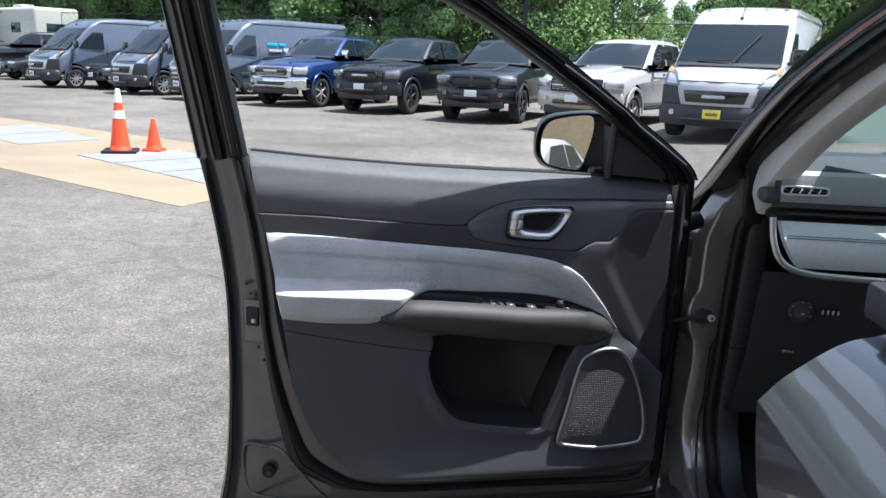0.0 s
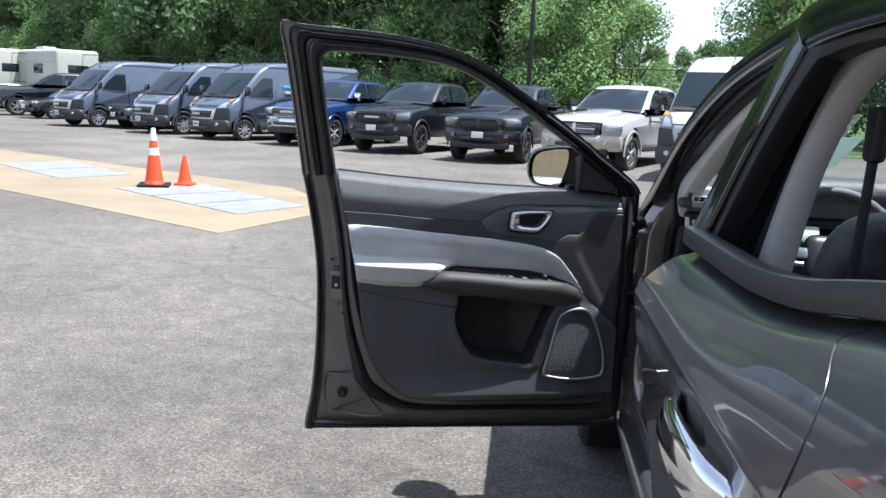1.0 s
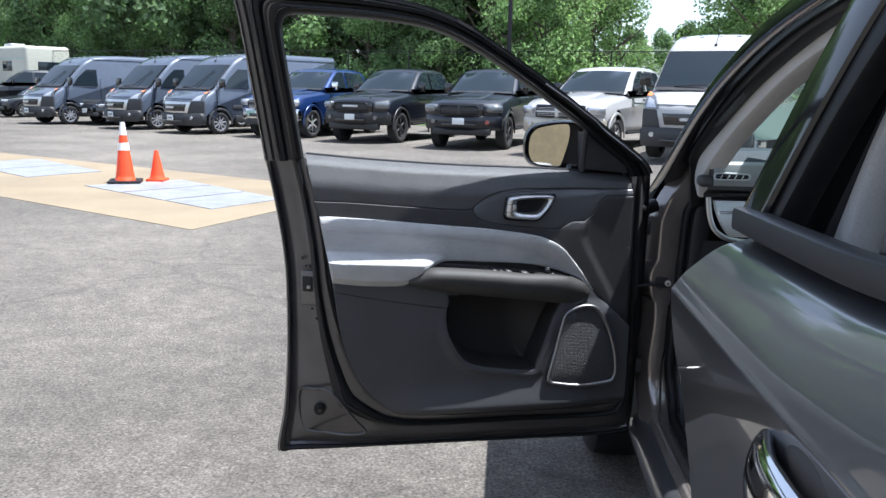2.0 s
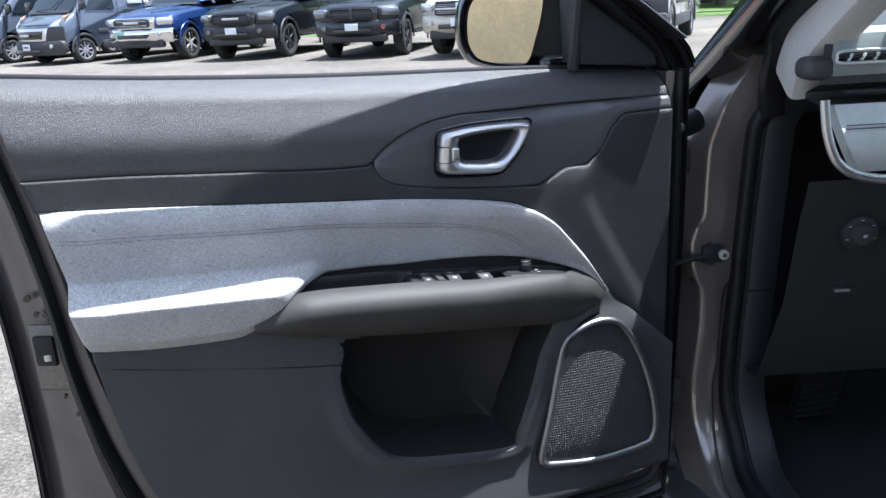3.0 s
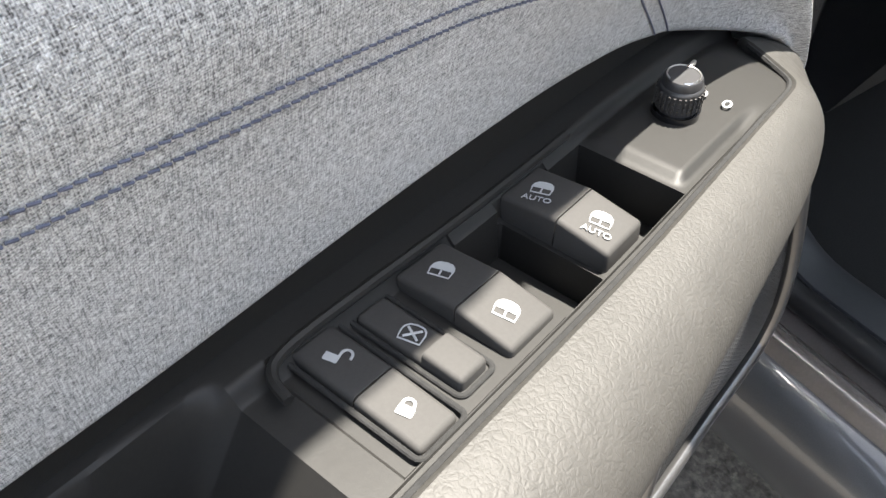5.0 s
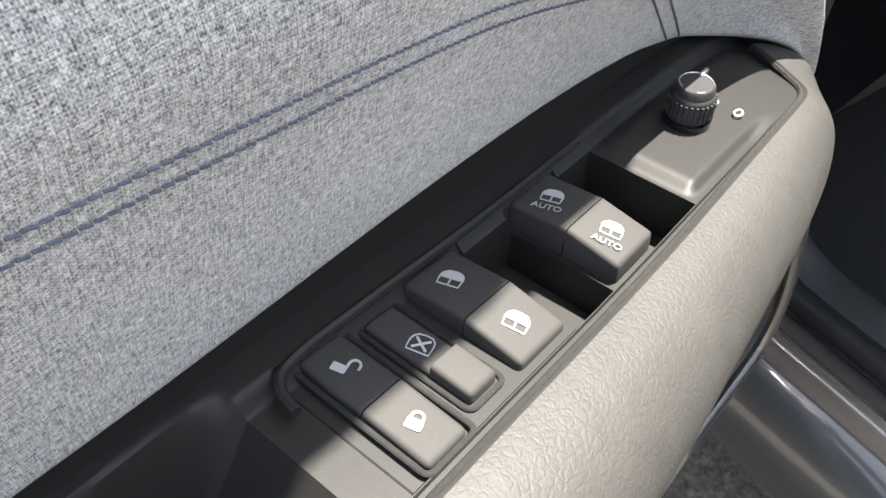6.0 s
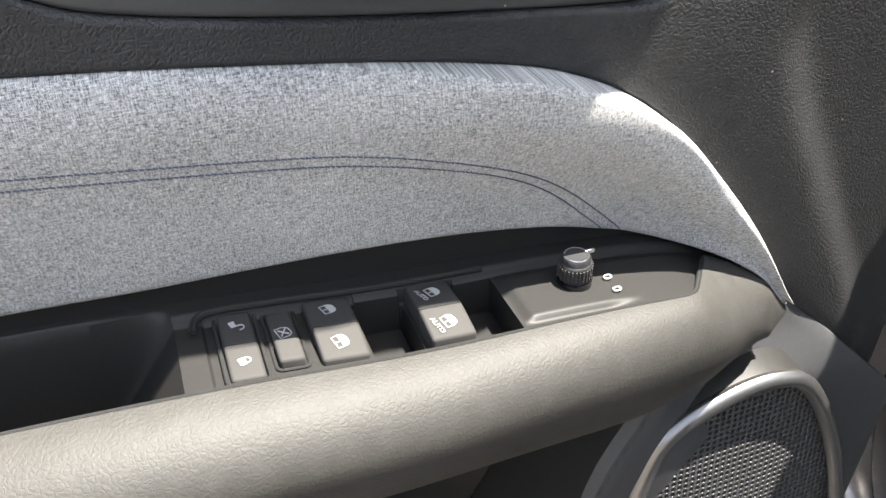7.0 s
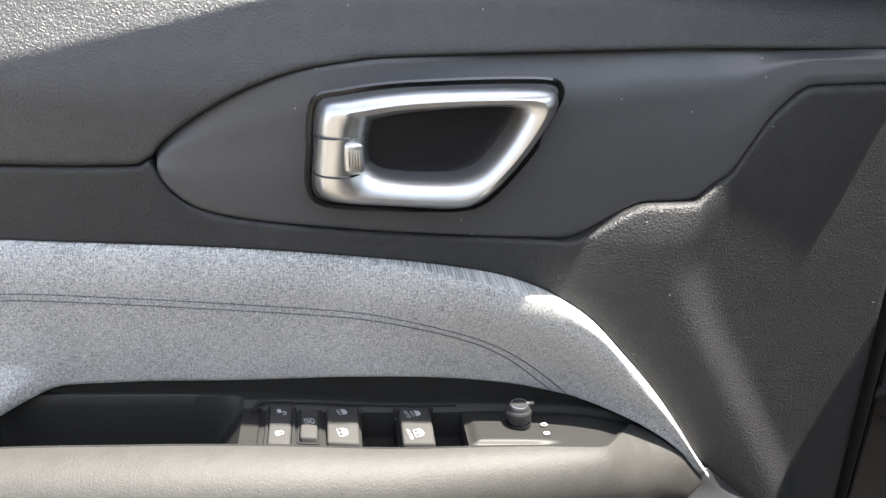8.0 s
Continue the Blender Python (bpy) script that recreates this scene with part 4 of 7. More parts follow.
# ---- the open driver's door: local x towards the latch, y to the inside, z up ----
V_TOP = [(0.06, 1.190), (0.085, 1.193), (0.25, 1.207), (0.36, 1.213), (0.60, 1.222), (0.86, 1.238), (1.06, 1.256)]
SEAM = [(0.06, 1.154), (0.144, 1.156), (0.27, 1.1585), (0.43, 1.158), (0.478, 1.154), (0.508, 1.147), (0.539, 1.134), (0.562, 1.120), (0.573, 1.1115), (0.580, 1.103), (0.588, 1.098), (0.784, 1.111), (0.92, 1.122), (1.06, 1.129)]
BEZ_LOW = [(0.06, 1.134), (0.128, 1.135), (0.168, 1.135), (0.190, 1.120), (0.206, 1.096), (0.216, 1.079), (0.229, 1.0705), (0.240, 1.0615), (0.272, 1.0615), (0.286, 1.057), (0.304, 1.047), (0.325, 1.0385), (0.343, 1.0395), (0.40, 1.0445), (0.471, 1.0525), (0.540, 1.064), (0.560, 1.072), (0.572, 1.083), (0.577, 1.093), (0.5785, 1.0985)]
FAB_TOP = [(0.212, 0.8565), (0.22, 0.868), (0.25, 0.915), (0.28, 0.953), (0.31, 0.986), (0.34, 1.0055), (0.37, 1.017), (0.40, 1.024), (0.43, 1.0295), (0.47, 1.0355), (0.55, 1.0455), (0.638, 1.0535), (0.79, 1.068), (0.93, 1.081), (1.03, 1.088)]
FAB_LOW = [(0.212, 0.8535), (0.219, 0.8575), (0.238, 0.8805), (0.262, 0.896), (0.30, 0.9075), (0.319, 0.914), (0.36, 0.926), (0.416, 0.935), (0.478, 0.940), (0.547, 0.943), (0.61, 0.947), (0.654, 0.948), (0.681, 0.944), (0.708, 0.936), (0.735, 0.918), (0.765, 0.899), (0.80, 0.889), (0.888, 0.892), (0.986, 0.903), (1.03, 0.906)]
ARM_EDGE = [(0.205, 0.848), (0.219, 0.8575), (0.238, 0.879), (0.262, 0.8935), (0.30, 0.9045), (0.319, 0.908), (0.369, 0.914), (0.443, 0.920), (0.524, 0.930), (0.60, 0.937), (0.70, 0.943), (0.77, 0.925)]
ARM_LOW = [(0.205, 0.840), (0.2185, 0.836), (0.234, 0.826), (0.265, 0.821), (0.32, 0.825), (0.40, 0.838), (0.578, 0.861), (0.70, 0.880), (0.77, 0.890)]
TRIM_LOW = [(0.06, 0.475), (0.457, 0.478), (0.72, 0.482), (0.80, 0.502), (0.877, 0.567), (0.91, 0.61), (0.935, 0.66), (0.955, 0.72), (0.972, 0.80), (0.984, 0.885), (1.0, 0.893)]
CREASE = [(0.78, 0.135), (0.833, 0.159), (0.875, 0.183), (0.933, 0.216), (0.986, 0.245), (1.016, 0.255), (1.037, 0.251), (1.066, 0.242), (1.14, 0.235)]

P_V, P_S, P_BL, P_FT, P_FL, P_AE, P_AL, P_TL = (lambda u, c=c: curve(c, u) for c in (V_TOP, SEAM, BEZ_LOW, FAB_TOP, FAB_LOW, ARM_EDGE, ARM_LOW, TRIM_LOW))


def smooth(a, b, x):
    t = min(1.0, max(0.0, (x - a) / (b - a)))
    return t * t * (3 - 2 * t)


def lean(v):
    """How far the window frame leans in over the belt line."""
    return max(0.0, v - 1.20) * 0.33


OUTER = [(1.165, 1.239), (1.141, 1.118), (1.121, 0.985), (1.113, 0.868), (1.114, 0.67), (1.126, 0.488), (1.147, 0.352),
         (1.10, 0.348), (0.836, 0.343), (0.422, 0.335), (0.05, 0.330), (0.005, 0.36), (-0.005, 0.6), (-0.012, 0.9), (-0.01, 1.195)]
INNER = [(1.058, 1.246), (1.030, 1.118), (1.010, 0.985), (0.996, 0.868), (0.966, 0.74), (0.905, 0.60), (0.83, 0.515),
         (0.77, 0.483), (0.66, 0.468), (0.422, 0.466), (0.14, 0.463), (0.088, 0.50), (0.080, 0.65), (0.078, 0.9), (0.078, 1.190)]
F_OUT = [(1.164, 1.233), (1.182, 1.36), (1.200, 1.484), (1.218, 1.60), (1.2335, 1.697), (1.18, 1.695), (1.124, 1.692), (0.957, 1.684), (0.82, 1.669), (0.715, 1.648), (0.625, 1.615), (0.533, 1.564),
         (0.415, 1.496), (0.314, 1.433), (0.212, 1.366), (0.107, 1.297), (0.043, 1.252), (0.008, 1.222), (-0.01, 1.195)]
F_IN = [(1.058, 1.242), (1.077, 1.36), (1.096, 1.47), (1.110, 1.57), (1.108, 1.607), (1.09, 1.619), (1.056, 1.621), (0.919, 1.617), (0.779, 1.605), (0.689, 1.585), (0.597, 1.545), (0.54, 1.514),
        (0.47, 1.473), (0.351, 1.400), (0.249, 1.333), (0.165, 1.272), (0.115, 1.235), (0.095, 1.212), (0.080, 1.190)]

door = part("front_door", slab([tuple(p) for p in even([(a - 0.004, b) for a, b in OUTER], 60)], -0.10, -0.062), GRAPHITE, suv,
            "dark graphite driver's door standing open with cloth and vinyl trim")
door.matrix_basis = pose(0.62, 1.81, 0, 0, 0, 196)


def strip(outer, inner, profile, name, material, n=160, label="", base=None):
    """A band between two paths: profile rows of (share of the way in, depth)."""
    a, b = even(rounded([(*p, 0) for p in outer], 6, False), n), even(rounded([(*p, 0) for p in inner], 6, False), n)
    P = []
    for (u0, v0, _), (u1, v1, _) in zip(a, b):
        row = []
        for s, d in profile:
            u, v = u0 + (u1 - u0) * s, v0 + (v1 - v0) * s
            row.append((u, d + (base(v) if base else 0), v))
        P.append(row)
    return part(name, grid_mesh(P), material, door, label)


# lower shell: turned flange, shut face, return under the trim
strip(OUTER, INNER, [(0.0, -0.075), (0.0, -0.060), (0.03, -0.052), (0.10, -0.052), (0.14, -0.060), (0.20, -0.050), (0.34, -0.034), (0.52, -0.018), (0.72, -0.004), (0.80, 0.010), (0.90, 0.022), (1.0, 0.026), (1.06, 0.02), (1.06, -0.05)],
      "shut_face", SHUT, label="satin graphite painted inner door shell")
strip(OUTER, INNER, [(0.70, -0.004), (0.71, 0.016), (0.75, 0.026), (0.80, 0.029), (0.85, 0.024), (0.875, 0.014)], "door_seal", RUBBER)
strip(OUTER, INNER, [(0.045, -0.054), (0.05, -0.044), (0.075, -0.041), (0.10, -0.044), (0.105, -0.054)], "edge_seal", RUBBER)
strip(F_OUT, F_IN, [(0.0, -0.044), (0.0, -0.041), (0.05, -0.036), (0.20, -0.034), (0.27, -0.044), (0.33, -0.044), (0.36, -0.02), (0.60, -0.006), (0.80, -0.004), (1.0, -0.012), (1.0, -0.034)],
      "window_frame", GRAPHITE, base=lean, label="dark painted window frame with rubber seals")
strip(F_OUT, F_IN, [(0.36, -0.022), (0.37, 0.004), (0.44, 0.013), (0.54, 0.013), (0.60, 0.004), (0.62, -0.006)], "frame_seal", RUBBER, base=lean)
strip(F_OUT, F_IN, [(0.74, -0.006), (0.75, 0.008), (0.84, 0.012), (0.95, 0.008), (1.02, -0.004), (1.02, -0.036)], "glass_channel", RUBBER, base=lean)
strip(F_OUT, F_IN, [(0.655, -0.004), (0.665, 0.002), (0.69, 0.002), (0.70, -0.004)], "bright_bead", SATIN, base=lean)

def pillar_garnish():
    """Black moulding that swells inwards over the front leg of the window frame; its height is set to shade the trim.
    """
    P = []
    for k in np.linspace(12.4, 16.0, 40):
        i = min(int(k), len(F_OUT) - 2)
        f = k - i
        o = Vector(F_OUT[i]).lerp(Vector(F_OUT[i + 1]), f)
        q = Vector(F_IN[i]).lerp(Vector(F_IN[i + 1]), f)
        c = o.lerp(q, 0.5)
        low = lean(c.y) - 0.006
        # height and drop chosen for where the shadow falls on cloth and trim
        high = max(low + 0.006, 0.107 - 0.005 * smooth(13.1, 13.4, k) - 0.038 * smooth(13.74, 14.4, k))
        P.append([(*(o.lerp(q, w)), n) for w, n in ((0.37, low), (0.39, low + (high - low) * 0.75), (0.43, high - 0.003), (0.49, high), (0.55, high - 0.003), (0.60, low + (high - low) * 0.7), (0.62, low))])
    P = [[(u, n, z) for u, z, n in row] for row in P]
    part("pillar_garnish", grid_mesh(P), RUBBER, door, "black moulding on the front leg of the window frame, shaped to cast shade")


pillar_garnish()

# thin gloss strips added to give highlight lines along the rubber edges
for a, b, h in ((0.02, 0.05, -0.031), (0.39, 0.42, 0.0125), (0.56, 0.59, 0.009), (0.86, 0.89, 0.0145)):
    strip(F_OUT, F_IN, [(a, h - 0.006), (a + 0.006, h), ((a + b) / 2, h + 0.0025), (b - 0.006, h), (b, h - 0.006)], "seal_lip", GLOSSBLACK, base=lean)
for a, b, h in ((0.015, 0.04, -0.050), (0.77, 0.80, 0.0275)):
    strip(OUTER, INNER, [(a, h - 0.006), (a + 0.006, h), ((a + b) / 2, h + 0.0025), (b - 0.006, h), (b, h - 0.006)], "seal_lip", GLOSSBLACK)

# trim above the cloth
def d_upper(u, v, s):
    """Leans back towards the window slot, with a soft shoulder and a rolled ledge."""
    top = float(P_V(u)) - v
    face = 0.046 - 0.026 * (1 - smooth(0.0, 0.090, top)) - 0.003 * smooth(0.07, 0.13, top)
    fall = max(0.0, 0.030 - top) / 0.030
    return face - 0.034 * fall**2.0


part("upper_trim", panel(0.085, 1.032, P_S, P_V, d_upper, 110, 26, 0.03, 0.0035, left=lambda s: 0.024 * s), LEATHER, door, "black grained vinyl upper trim")


def d_bezel(u, v, s):
    return 0.041 + 0.003 * smooth(0.75, 0.3, s) - 0.004 * smooth(0.70, 1.0, s) - 0.008 * smooth(0.74, 1.0, s) * smooth(0.10, 0.2, u) * smooth(0.46, 0.34, u) - 0.004 * smooth(0.24, 0.10, u)


part("handle_bezel", panel(0.085, 0.5775, P_BL, P_S, d_bezel, 110, 16, 0.03, 0.003), BEZEL, door, "smooth satin black surround of the inner handle")


def mid_top(u):
    return P_BL(u) if u < 0.5785 else P_S(u)


def mid_low(u):
    if u < 0.212:
        return 0.8565 - (0.212 - u) * 0.95
    return P_FT(u)


def d_mid(u, v, s):
    uc = float(curve([(a, b) for a, b in CREASE], v))
    d = 0.046 + 0.002 * (1 - s)
    fade = smooth(1.088, 1.035, v)
    d += 0.011 * fade * (smooth(0.13, 0.0, u - uc) if u > uc else smooth(0.034, 0.0, uc - u))
    return d


part("mid_trim", panel(0.085, 1.024, mid_low, mid_top, d_mid, 190, 60, 0.03, 0.003, left=lambda s: 0.010 * s), MIDHIDE, door, "black grained vinyl band under the handle", smooth=2)


def d_fabric(u, v, s):
    """Swells towards its upper edge and its front tip and rolls over at the top; at the rear a ledge carries a padded bolster."""
    right = smooth(0.745, 0.655, u)
    a = 0.040 + 0.022 * s + 0.013 * smooth(0.47, 0.36, u) * smooth(0.20, 0.85, s) + 0.004 * smooth(0.35, 0.262, u) * smooth(0.35, 0.9, s) + 0.038 * smooth(0.315, 0.225, u) * (1 - s)
    fold = 0.975 + 0.05 * (u - 0.90)
    b = 0.060 + 0.008 * smooth(0.45, 0.92, s) + 0.062 * smooth(fold + 0.010, fold - 0.014, v) - 0.016 * smooth(fold - 0.01, 0.895, v) - 0.016 * smooth(0.12, 0.0, s)
    b -= 0.012 * smooth(0.96, 1.02, u)
    slope = float(P_FT(u + 0.003) - P_FT(u - 0.003)) / 0.006
    d = (float(P_FT(u)) - v) / math.sqrt(1 + slope * slope)
    roll = (0.010 - 0.005 * smooth(0.46, 0.38, u)) * max(0.0, 1 - d / 0.026) ** 2
    return a * right + b * (1 - right) - roll


part("cloth_insert", panel(0.2125, 0.986, P_FL, P_FT, d_fabric, 200, 90, 0.03, 0.004, left=lambda s: 0.033 * s), FABRIC, door, "grey melange woven cloth insert with double stitching")

# double stitching along the cloth, stitch by stitch
STITCH = ([(0.327, 0.919), (0.343, 0.935), (0.358, 0.950), (0.374, 0.963), (0.391, 0.973), (0.417, 0.981), (0.444, 0.988), (0.484, 0.9935), (0.519, 0.998), (0.577, 1.006), (0.678, 1.018), (0.80, 1.028), (0.90, 1.036), (1.0, 1.041)],
          [(0.315, 0.915), (0.333, 0.934), (0.356, 0.955), (0.375, 0.970), (0.392, 0.978), (0.417, 0.986), (0.444, 0.993), (0.484, 0.9985), (0.519, 1.003), (0.577, 1.011), (0.678, 1.023), (0.80, 1.033), (0.90, 1.041), (1.0, 1.046)])
for line in STITCH:
    pts = even(rounded([(a, b + 0.0035 * smooth(0.41, 0.50, a), 0) for a, b in line], 8, False), 300)
    for sweep in range(3):
        pts = [pts[0]] + [sum((Vector(pts[min(max(i + k, 0), len(pts) - 1)]) for k in range(-w, w + 1)), Vector()) / (2 * w + 1) for i in range(1, len(pts) - 1) for w in (min(7, i, len(pts) - 1 - i),)] + [pts[-1]]
    bm = bmesh.new()

    def on_cloth(u, v):
        s = (v - float(P_FL(u))) / (float(P_FT(u)) - float(P_FL(u)))
        return (u, d_fabric(u, v, s) + 0.0004, v)

    for i in range(299):
        a, b = pts[i], pts[i + 1]
        p0 = on_cloth(a[0], a[1])
        p1 = on_cloth(a[0] + (b[0] - a[0]) * 0.80, a[1] + (b[1] - a[1]) * 0.80 + 0.0004)
        tube([p0, p1], 0.00032, 5, bm=bm)
    part("stitching", bm, THREAD, door, "blue-grey double stitching")


# armrest: a padded roll with a hollow above it for the pull and the switches
ARM_OUT = [(0.2185, 0.0755), (0.226, 0.0785), (0.238, 0.0840), (0.259, 0.0935), (0.286, 0.1055), (0.325, 0.1150), (0.368, 0.1205), (0.42, 0.1250), (0.47, 0.1285), (0.56, 0.1315), (0.69, 0.1315), (0.775, 0.108)]
ARM_IN = [(0.2185, 0.0735), (0.238, 0.0710), (0.262, 0.0590), (0.2705, 0.0565), (0.2745, 0.0610), (0.2926, 0.0815), (0.2975, 0.0868), (0.302, 0.0898), (0.310, 0.0916), (0.335, 0.0926), (0.44, 0.0945), (0.69, 0.0945), (0.775, 0.084)]


def armrest():
    """Padded roll: its front end closes in a rounded nose under the cloth, with a seam round the tray."""
    P = []
    for u in np.r_[0.2187, 0.2195, 0.221, np.linspace(0.2235, 0.315, 62), np.linspace(0.319, 0.775, 70)]:
        e, lo = float(P_AE(u)), float(P_AL(u))
        n0, out = float(curve(ARM_IN, u)), float(curve(ARM_OUT, u))
        lift = 0.0008
        nose = math.sqrt(max(0.0, min(1.0, (u - 0.2185) / 0.014)))
        lo = 0.8555 + (lo - 0.8555) * nose
        h = e - lo
        w = min(0.036, (out - n0) * 0.96)
        drop = min(0.026, h * 0.6)
        row = [(u, n0 - 0.002, e - min(0.012, h)), (u, n0 - 0.0004, e - 0.002), (u, n0 + 0.0003, e - 0.0008 + lift * 0.5), (u, n0 + min(0.002, w * 0.1), e + lift)]
        for k in range(1, 12):
            a = k / 11 * math.pi * 0.5
            row.append((u, out - w + w * math.sin(a), e + lift - (drop + lift) * (1 - math.cos(a))))
        for k in range(1, 6):
            q = k / 5
            row.append((u, out - 0.024 * q * q * nose, e - drop - (h - drop) * q))
        under = min(0.034, 0.6 * (out - 0.040))
        row += [(u, out - under, lo - 0.002 * nose), (u, min(0.06, out - under - 0.004), lo + 0.004 * nose)]
        P.append(row)
    part("armrest", grid_mesh(P), ARMVINYL, door, "padded black grained armrest")


armrest()
part("arm_seam", tube([(u, float(curve(ARM_IN, u)) - 0.0004, float(P_AE(u)) - 0.0008) for u in np.r_[np.linspace(0.276, 0.32, 40), np.linspace(0.325, 0.70, 60)]], 0.0010, 5, up=(0, 0, 1)), CARPET, door)


def plate_top(u):
    return float(P_AE(u)) - 0.003


WELLS = [(0.441, 0.463, 0.050, 0.0892, 0.020), (0.394, 0.4145, 0.050, 0.0892, 0.020), (0.4145, 0.441, 0.048, 0.0892, 0.006), (0.463, 0.530, 0.046, 0.0892, 0.0015)]


def switch_plate():
    """Moulded tray: pull cup, rim, switch wells and the mirror-knob plateau."""
    us = np.unique(np.r_[np.linspace(0.258, 0.715, 260), [w[0] + d for w in WELLS for d in (-0.0012, 0.0)], [w[1] + d for w in WELLS for d in (0.0, 0.0012)]])
    ns = np.unique(np.r_[np.linspace(0.036, 0.104, 60), 0.0475, 0.0495, 0.0891, 0.0899, 0.0910, 0.0918])
    P = []
    for u in us:
        row = [(u, 0.028, float(P_FL(u)) + 0.010), (u, 0.036, float(P_FL(u)) + 0.004), (u, 0.0362, float(P_FL(u)) - 0.004)]
        edge = float(curve(ARM_IN, u)) + 0.0008
        for k, n in enumerate(ns):
            n = min(n, edge + 0.00002 * k)
            z = plate_top(u) - 0.001 + 0.0026 * smooth(0.0902, 0.0918, n)
            if u > 0.540:
                cup = min(1.0, max(0.0, (u - 0.542) / 0.040)) * (1 - smooth(0.685, 0.708, u)) * smooth(0.040, 0.047, n) * (1 - smooth(0.086, 0.099, n))
                z -= 0.058 * cup
            else:
                for a, b, c, d, depth in WELLS:
                    if a <= u <= b and c <= n <= d:
                        z -= depth
                if u < 0.393:
                    z += 0.0025 * smooth(0.393, 0.386, u) * smooth(0.275, 0.300, u) * smooth(0.048, 0.056, n) * (1 - smooth(0.0845, 0.0880, n) * smooth(0.325, 0.350, u)) * smooth(0.0918, 0.0902, n)
            z += 0.0045 * smooth(0.050, 0.045, n)
            row.append((u, n, z))
        P.append(row)
    part("switch_tray", skirt(grid_mesh(P), (0, 0, -0.03)), TRAY, door, "satin black switch tray and pull cup")


switch_plate()
lip = rounded([(0.397, 0.0462, 0), (0.44, 0.0462, 0), (0.50, 0.0460, 0), (0.525, 0.0466, 0), (0.5325, 0.0505, 0), (0.5345, 0.058, 0)], 6, closed=False)
part("tray_lip", tube([(p.x, p.y, plate_top(p.x) + 0.0034 * smooth(0.085, 0.05, p.y)) for p in lip], 0.0016, 8, up=(0, 0, 1)), TRAY, door, "raised rim round the switches")


KEY_DROP = 0.0020


def button(u0, u1, n0, n1, h0, h1, name="button", seam=0, label=""):
    """A key with bevelled edges; its top tilts from h0 at the back to h1 at the front."""
    bm = bmesh.new()
    h0, h1 = h0 - KEY_DROP, h1 - KEY_DROP
    uc, nc = (u0 + u1) / 2, (n0 + n1) / 2
    bmesh.ops.create_cube(bm, size=1.0)
    for v in bm.verts:
        top = v.co.z > 0
        u = uc + v.co.x * (u1 - u0)
        n = nc + v.co.y * (n1 - n0)
        z = plate_top(u) + ((h0 if v.co.y < 0 else h1) if top else -0.018)
        if top:
            u = uc + (u - uc) * 0.90
            if v.co.y * seam <= 0:
                n = nc + (n - nc) * 0.93
        v.co = (u, n, z)
    soft, tight = [], []
    for e in bm.edges:
        y = sum(v.co.y for v in e.verts) / 2
        at_seam = seam and abs(y - (n1 if seam > 0 else n0)) < 1e-5
        (tight if at_seam else soft).append(e)
    bmesh.ops.bevel(bm, geom=soft, offset=0.0016, segments=3, profile=0.5, affect="EDGES")
    return part(name, bm, BUTTON, door, label)


def key_gap(u0, u1, n0, n1, h):
    """The black slit round a key."""
    r, path = 0.0022, []
    for k, (cu, cn) in enumerate(((u1 - r, n1 - r), (u0 + r, n1 - r), (u0 + r, n0 + r), (u1 - r, n0 + r))):
        path += [(cu + r * math.cos(a), cn + r * math.sin(a)) for a in np.linspace(k * math.pi / 2, (k + 1) * math.pi / 2, 5)]
    part("key_gap", tube([(u, n, plate_top(u) + h) for u, n in path], 0.0008, 6, closed=True, flat=0.5, up=(0, 0, 1)), CARPET, door)


key_gap(0.5083, 0.5256, 0.0450, 0.0898, -0.0008)
key_gap(0.4912, 0.5050, 0.0475, 0.0855, -0.0018)
button(0.5090, 0.5248, 0.0455, 0.0676, 0.0030, 0.0030, "lock_button", 1, label="black unlock key with white padlock mark")
button(0.5090, 0.5248, 0.0681, 0.0890, 0.0030, 0.0016, "lock_button", -1, label="black lock key with white padlock mark")
button(0.4895, 0.5078, 0.0470, 0.0895, -0.0004, -0.0012, "key_surround")
button(0.4920, 0.5042, 0.0480, 0.0715, 0.0020, 0.0018, "window_lock_key", 1, label="black window lock key with white mark")
button(0.4920, 0.5042, 0.0715, 0.0845, 0.0046, 0.0040, "window_lock_key", -1)
button(0.4645, 0.4875, 0.0465, 0.0682, 0.0038, 0.0058, "window_switch", 1, label="black rocker for the rear window with white mark")
button(0.4645, 0.4875, 0.0686, 0.0875, 0.0058, 0.0026, "window_switch", -1)
button(0.4150, 0.4385, 0.0465, 0.0680, 0.0038, 0.0058, "window_switch", 1, label="black rocker for the front window with white AUTO mark")
button(0.4150, 0.4385, 0.0684, 0.0872, 0.0058, 0.0026, "window_switch", -1)


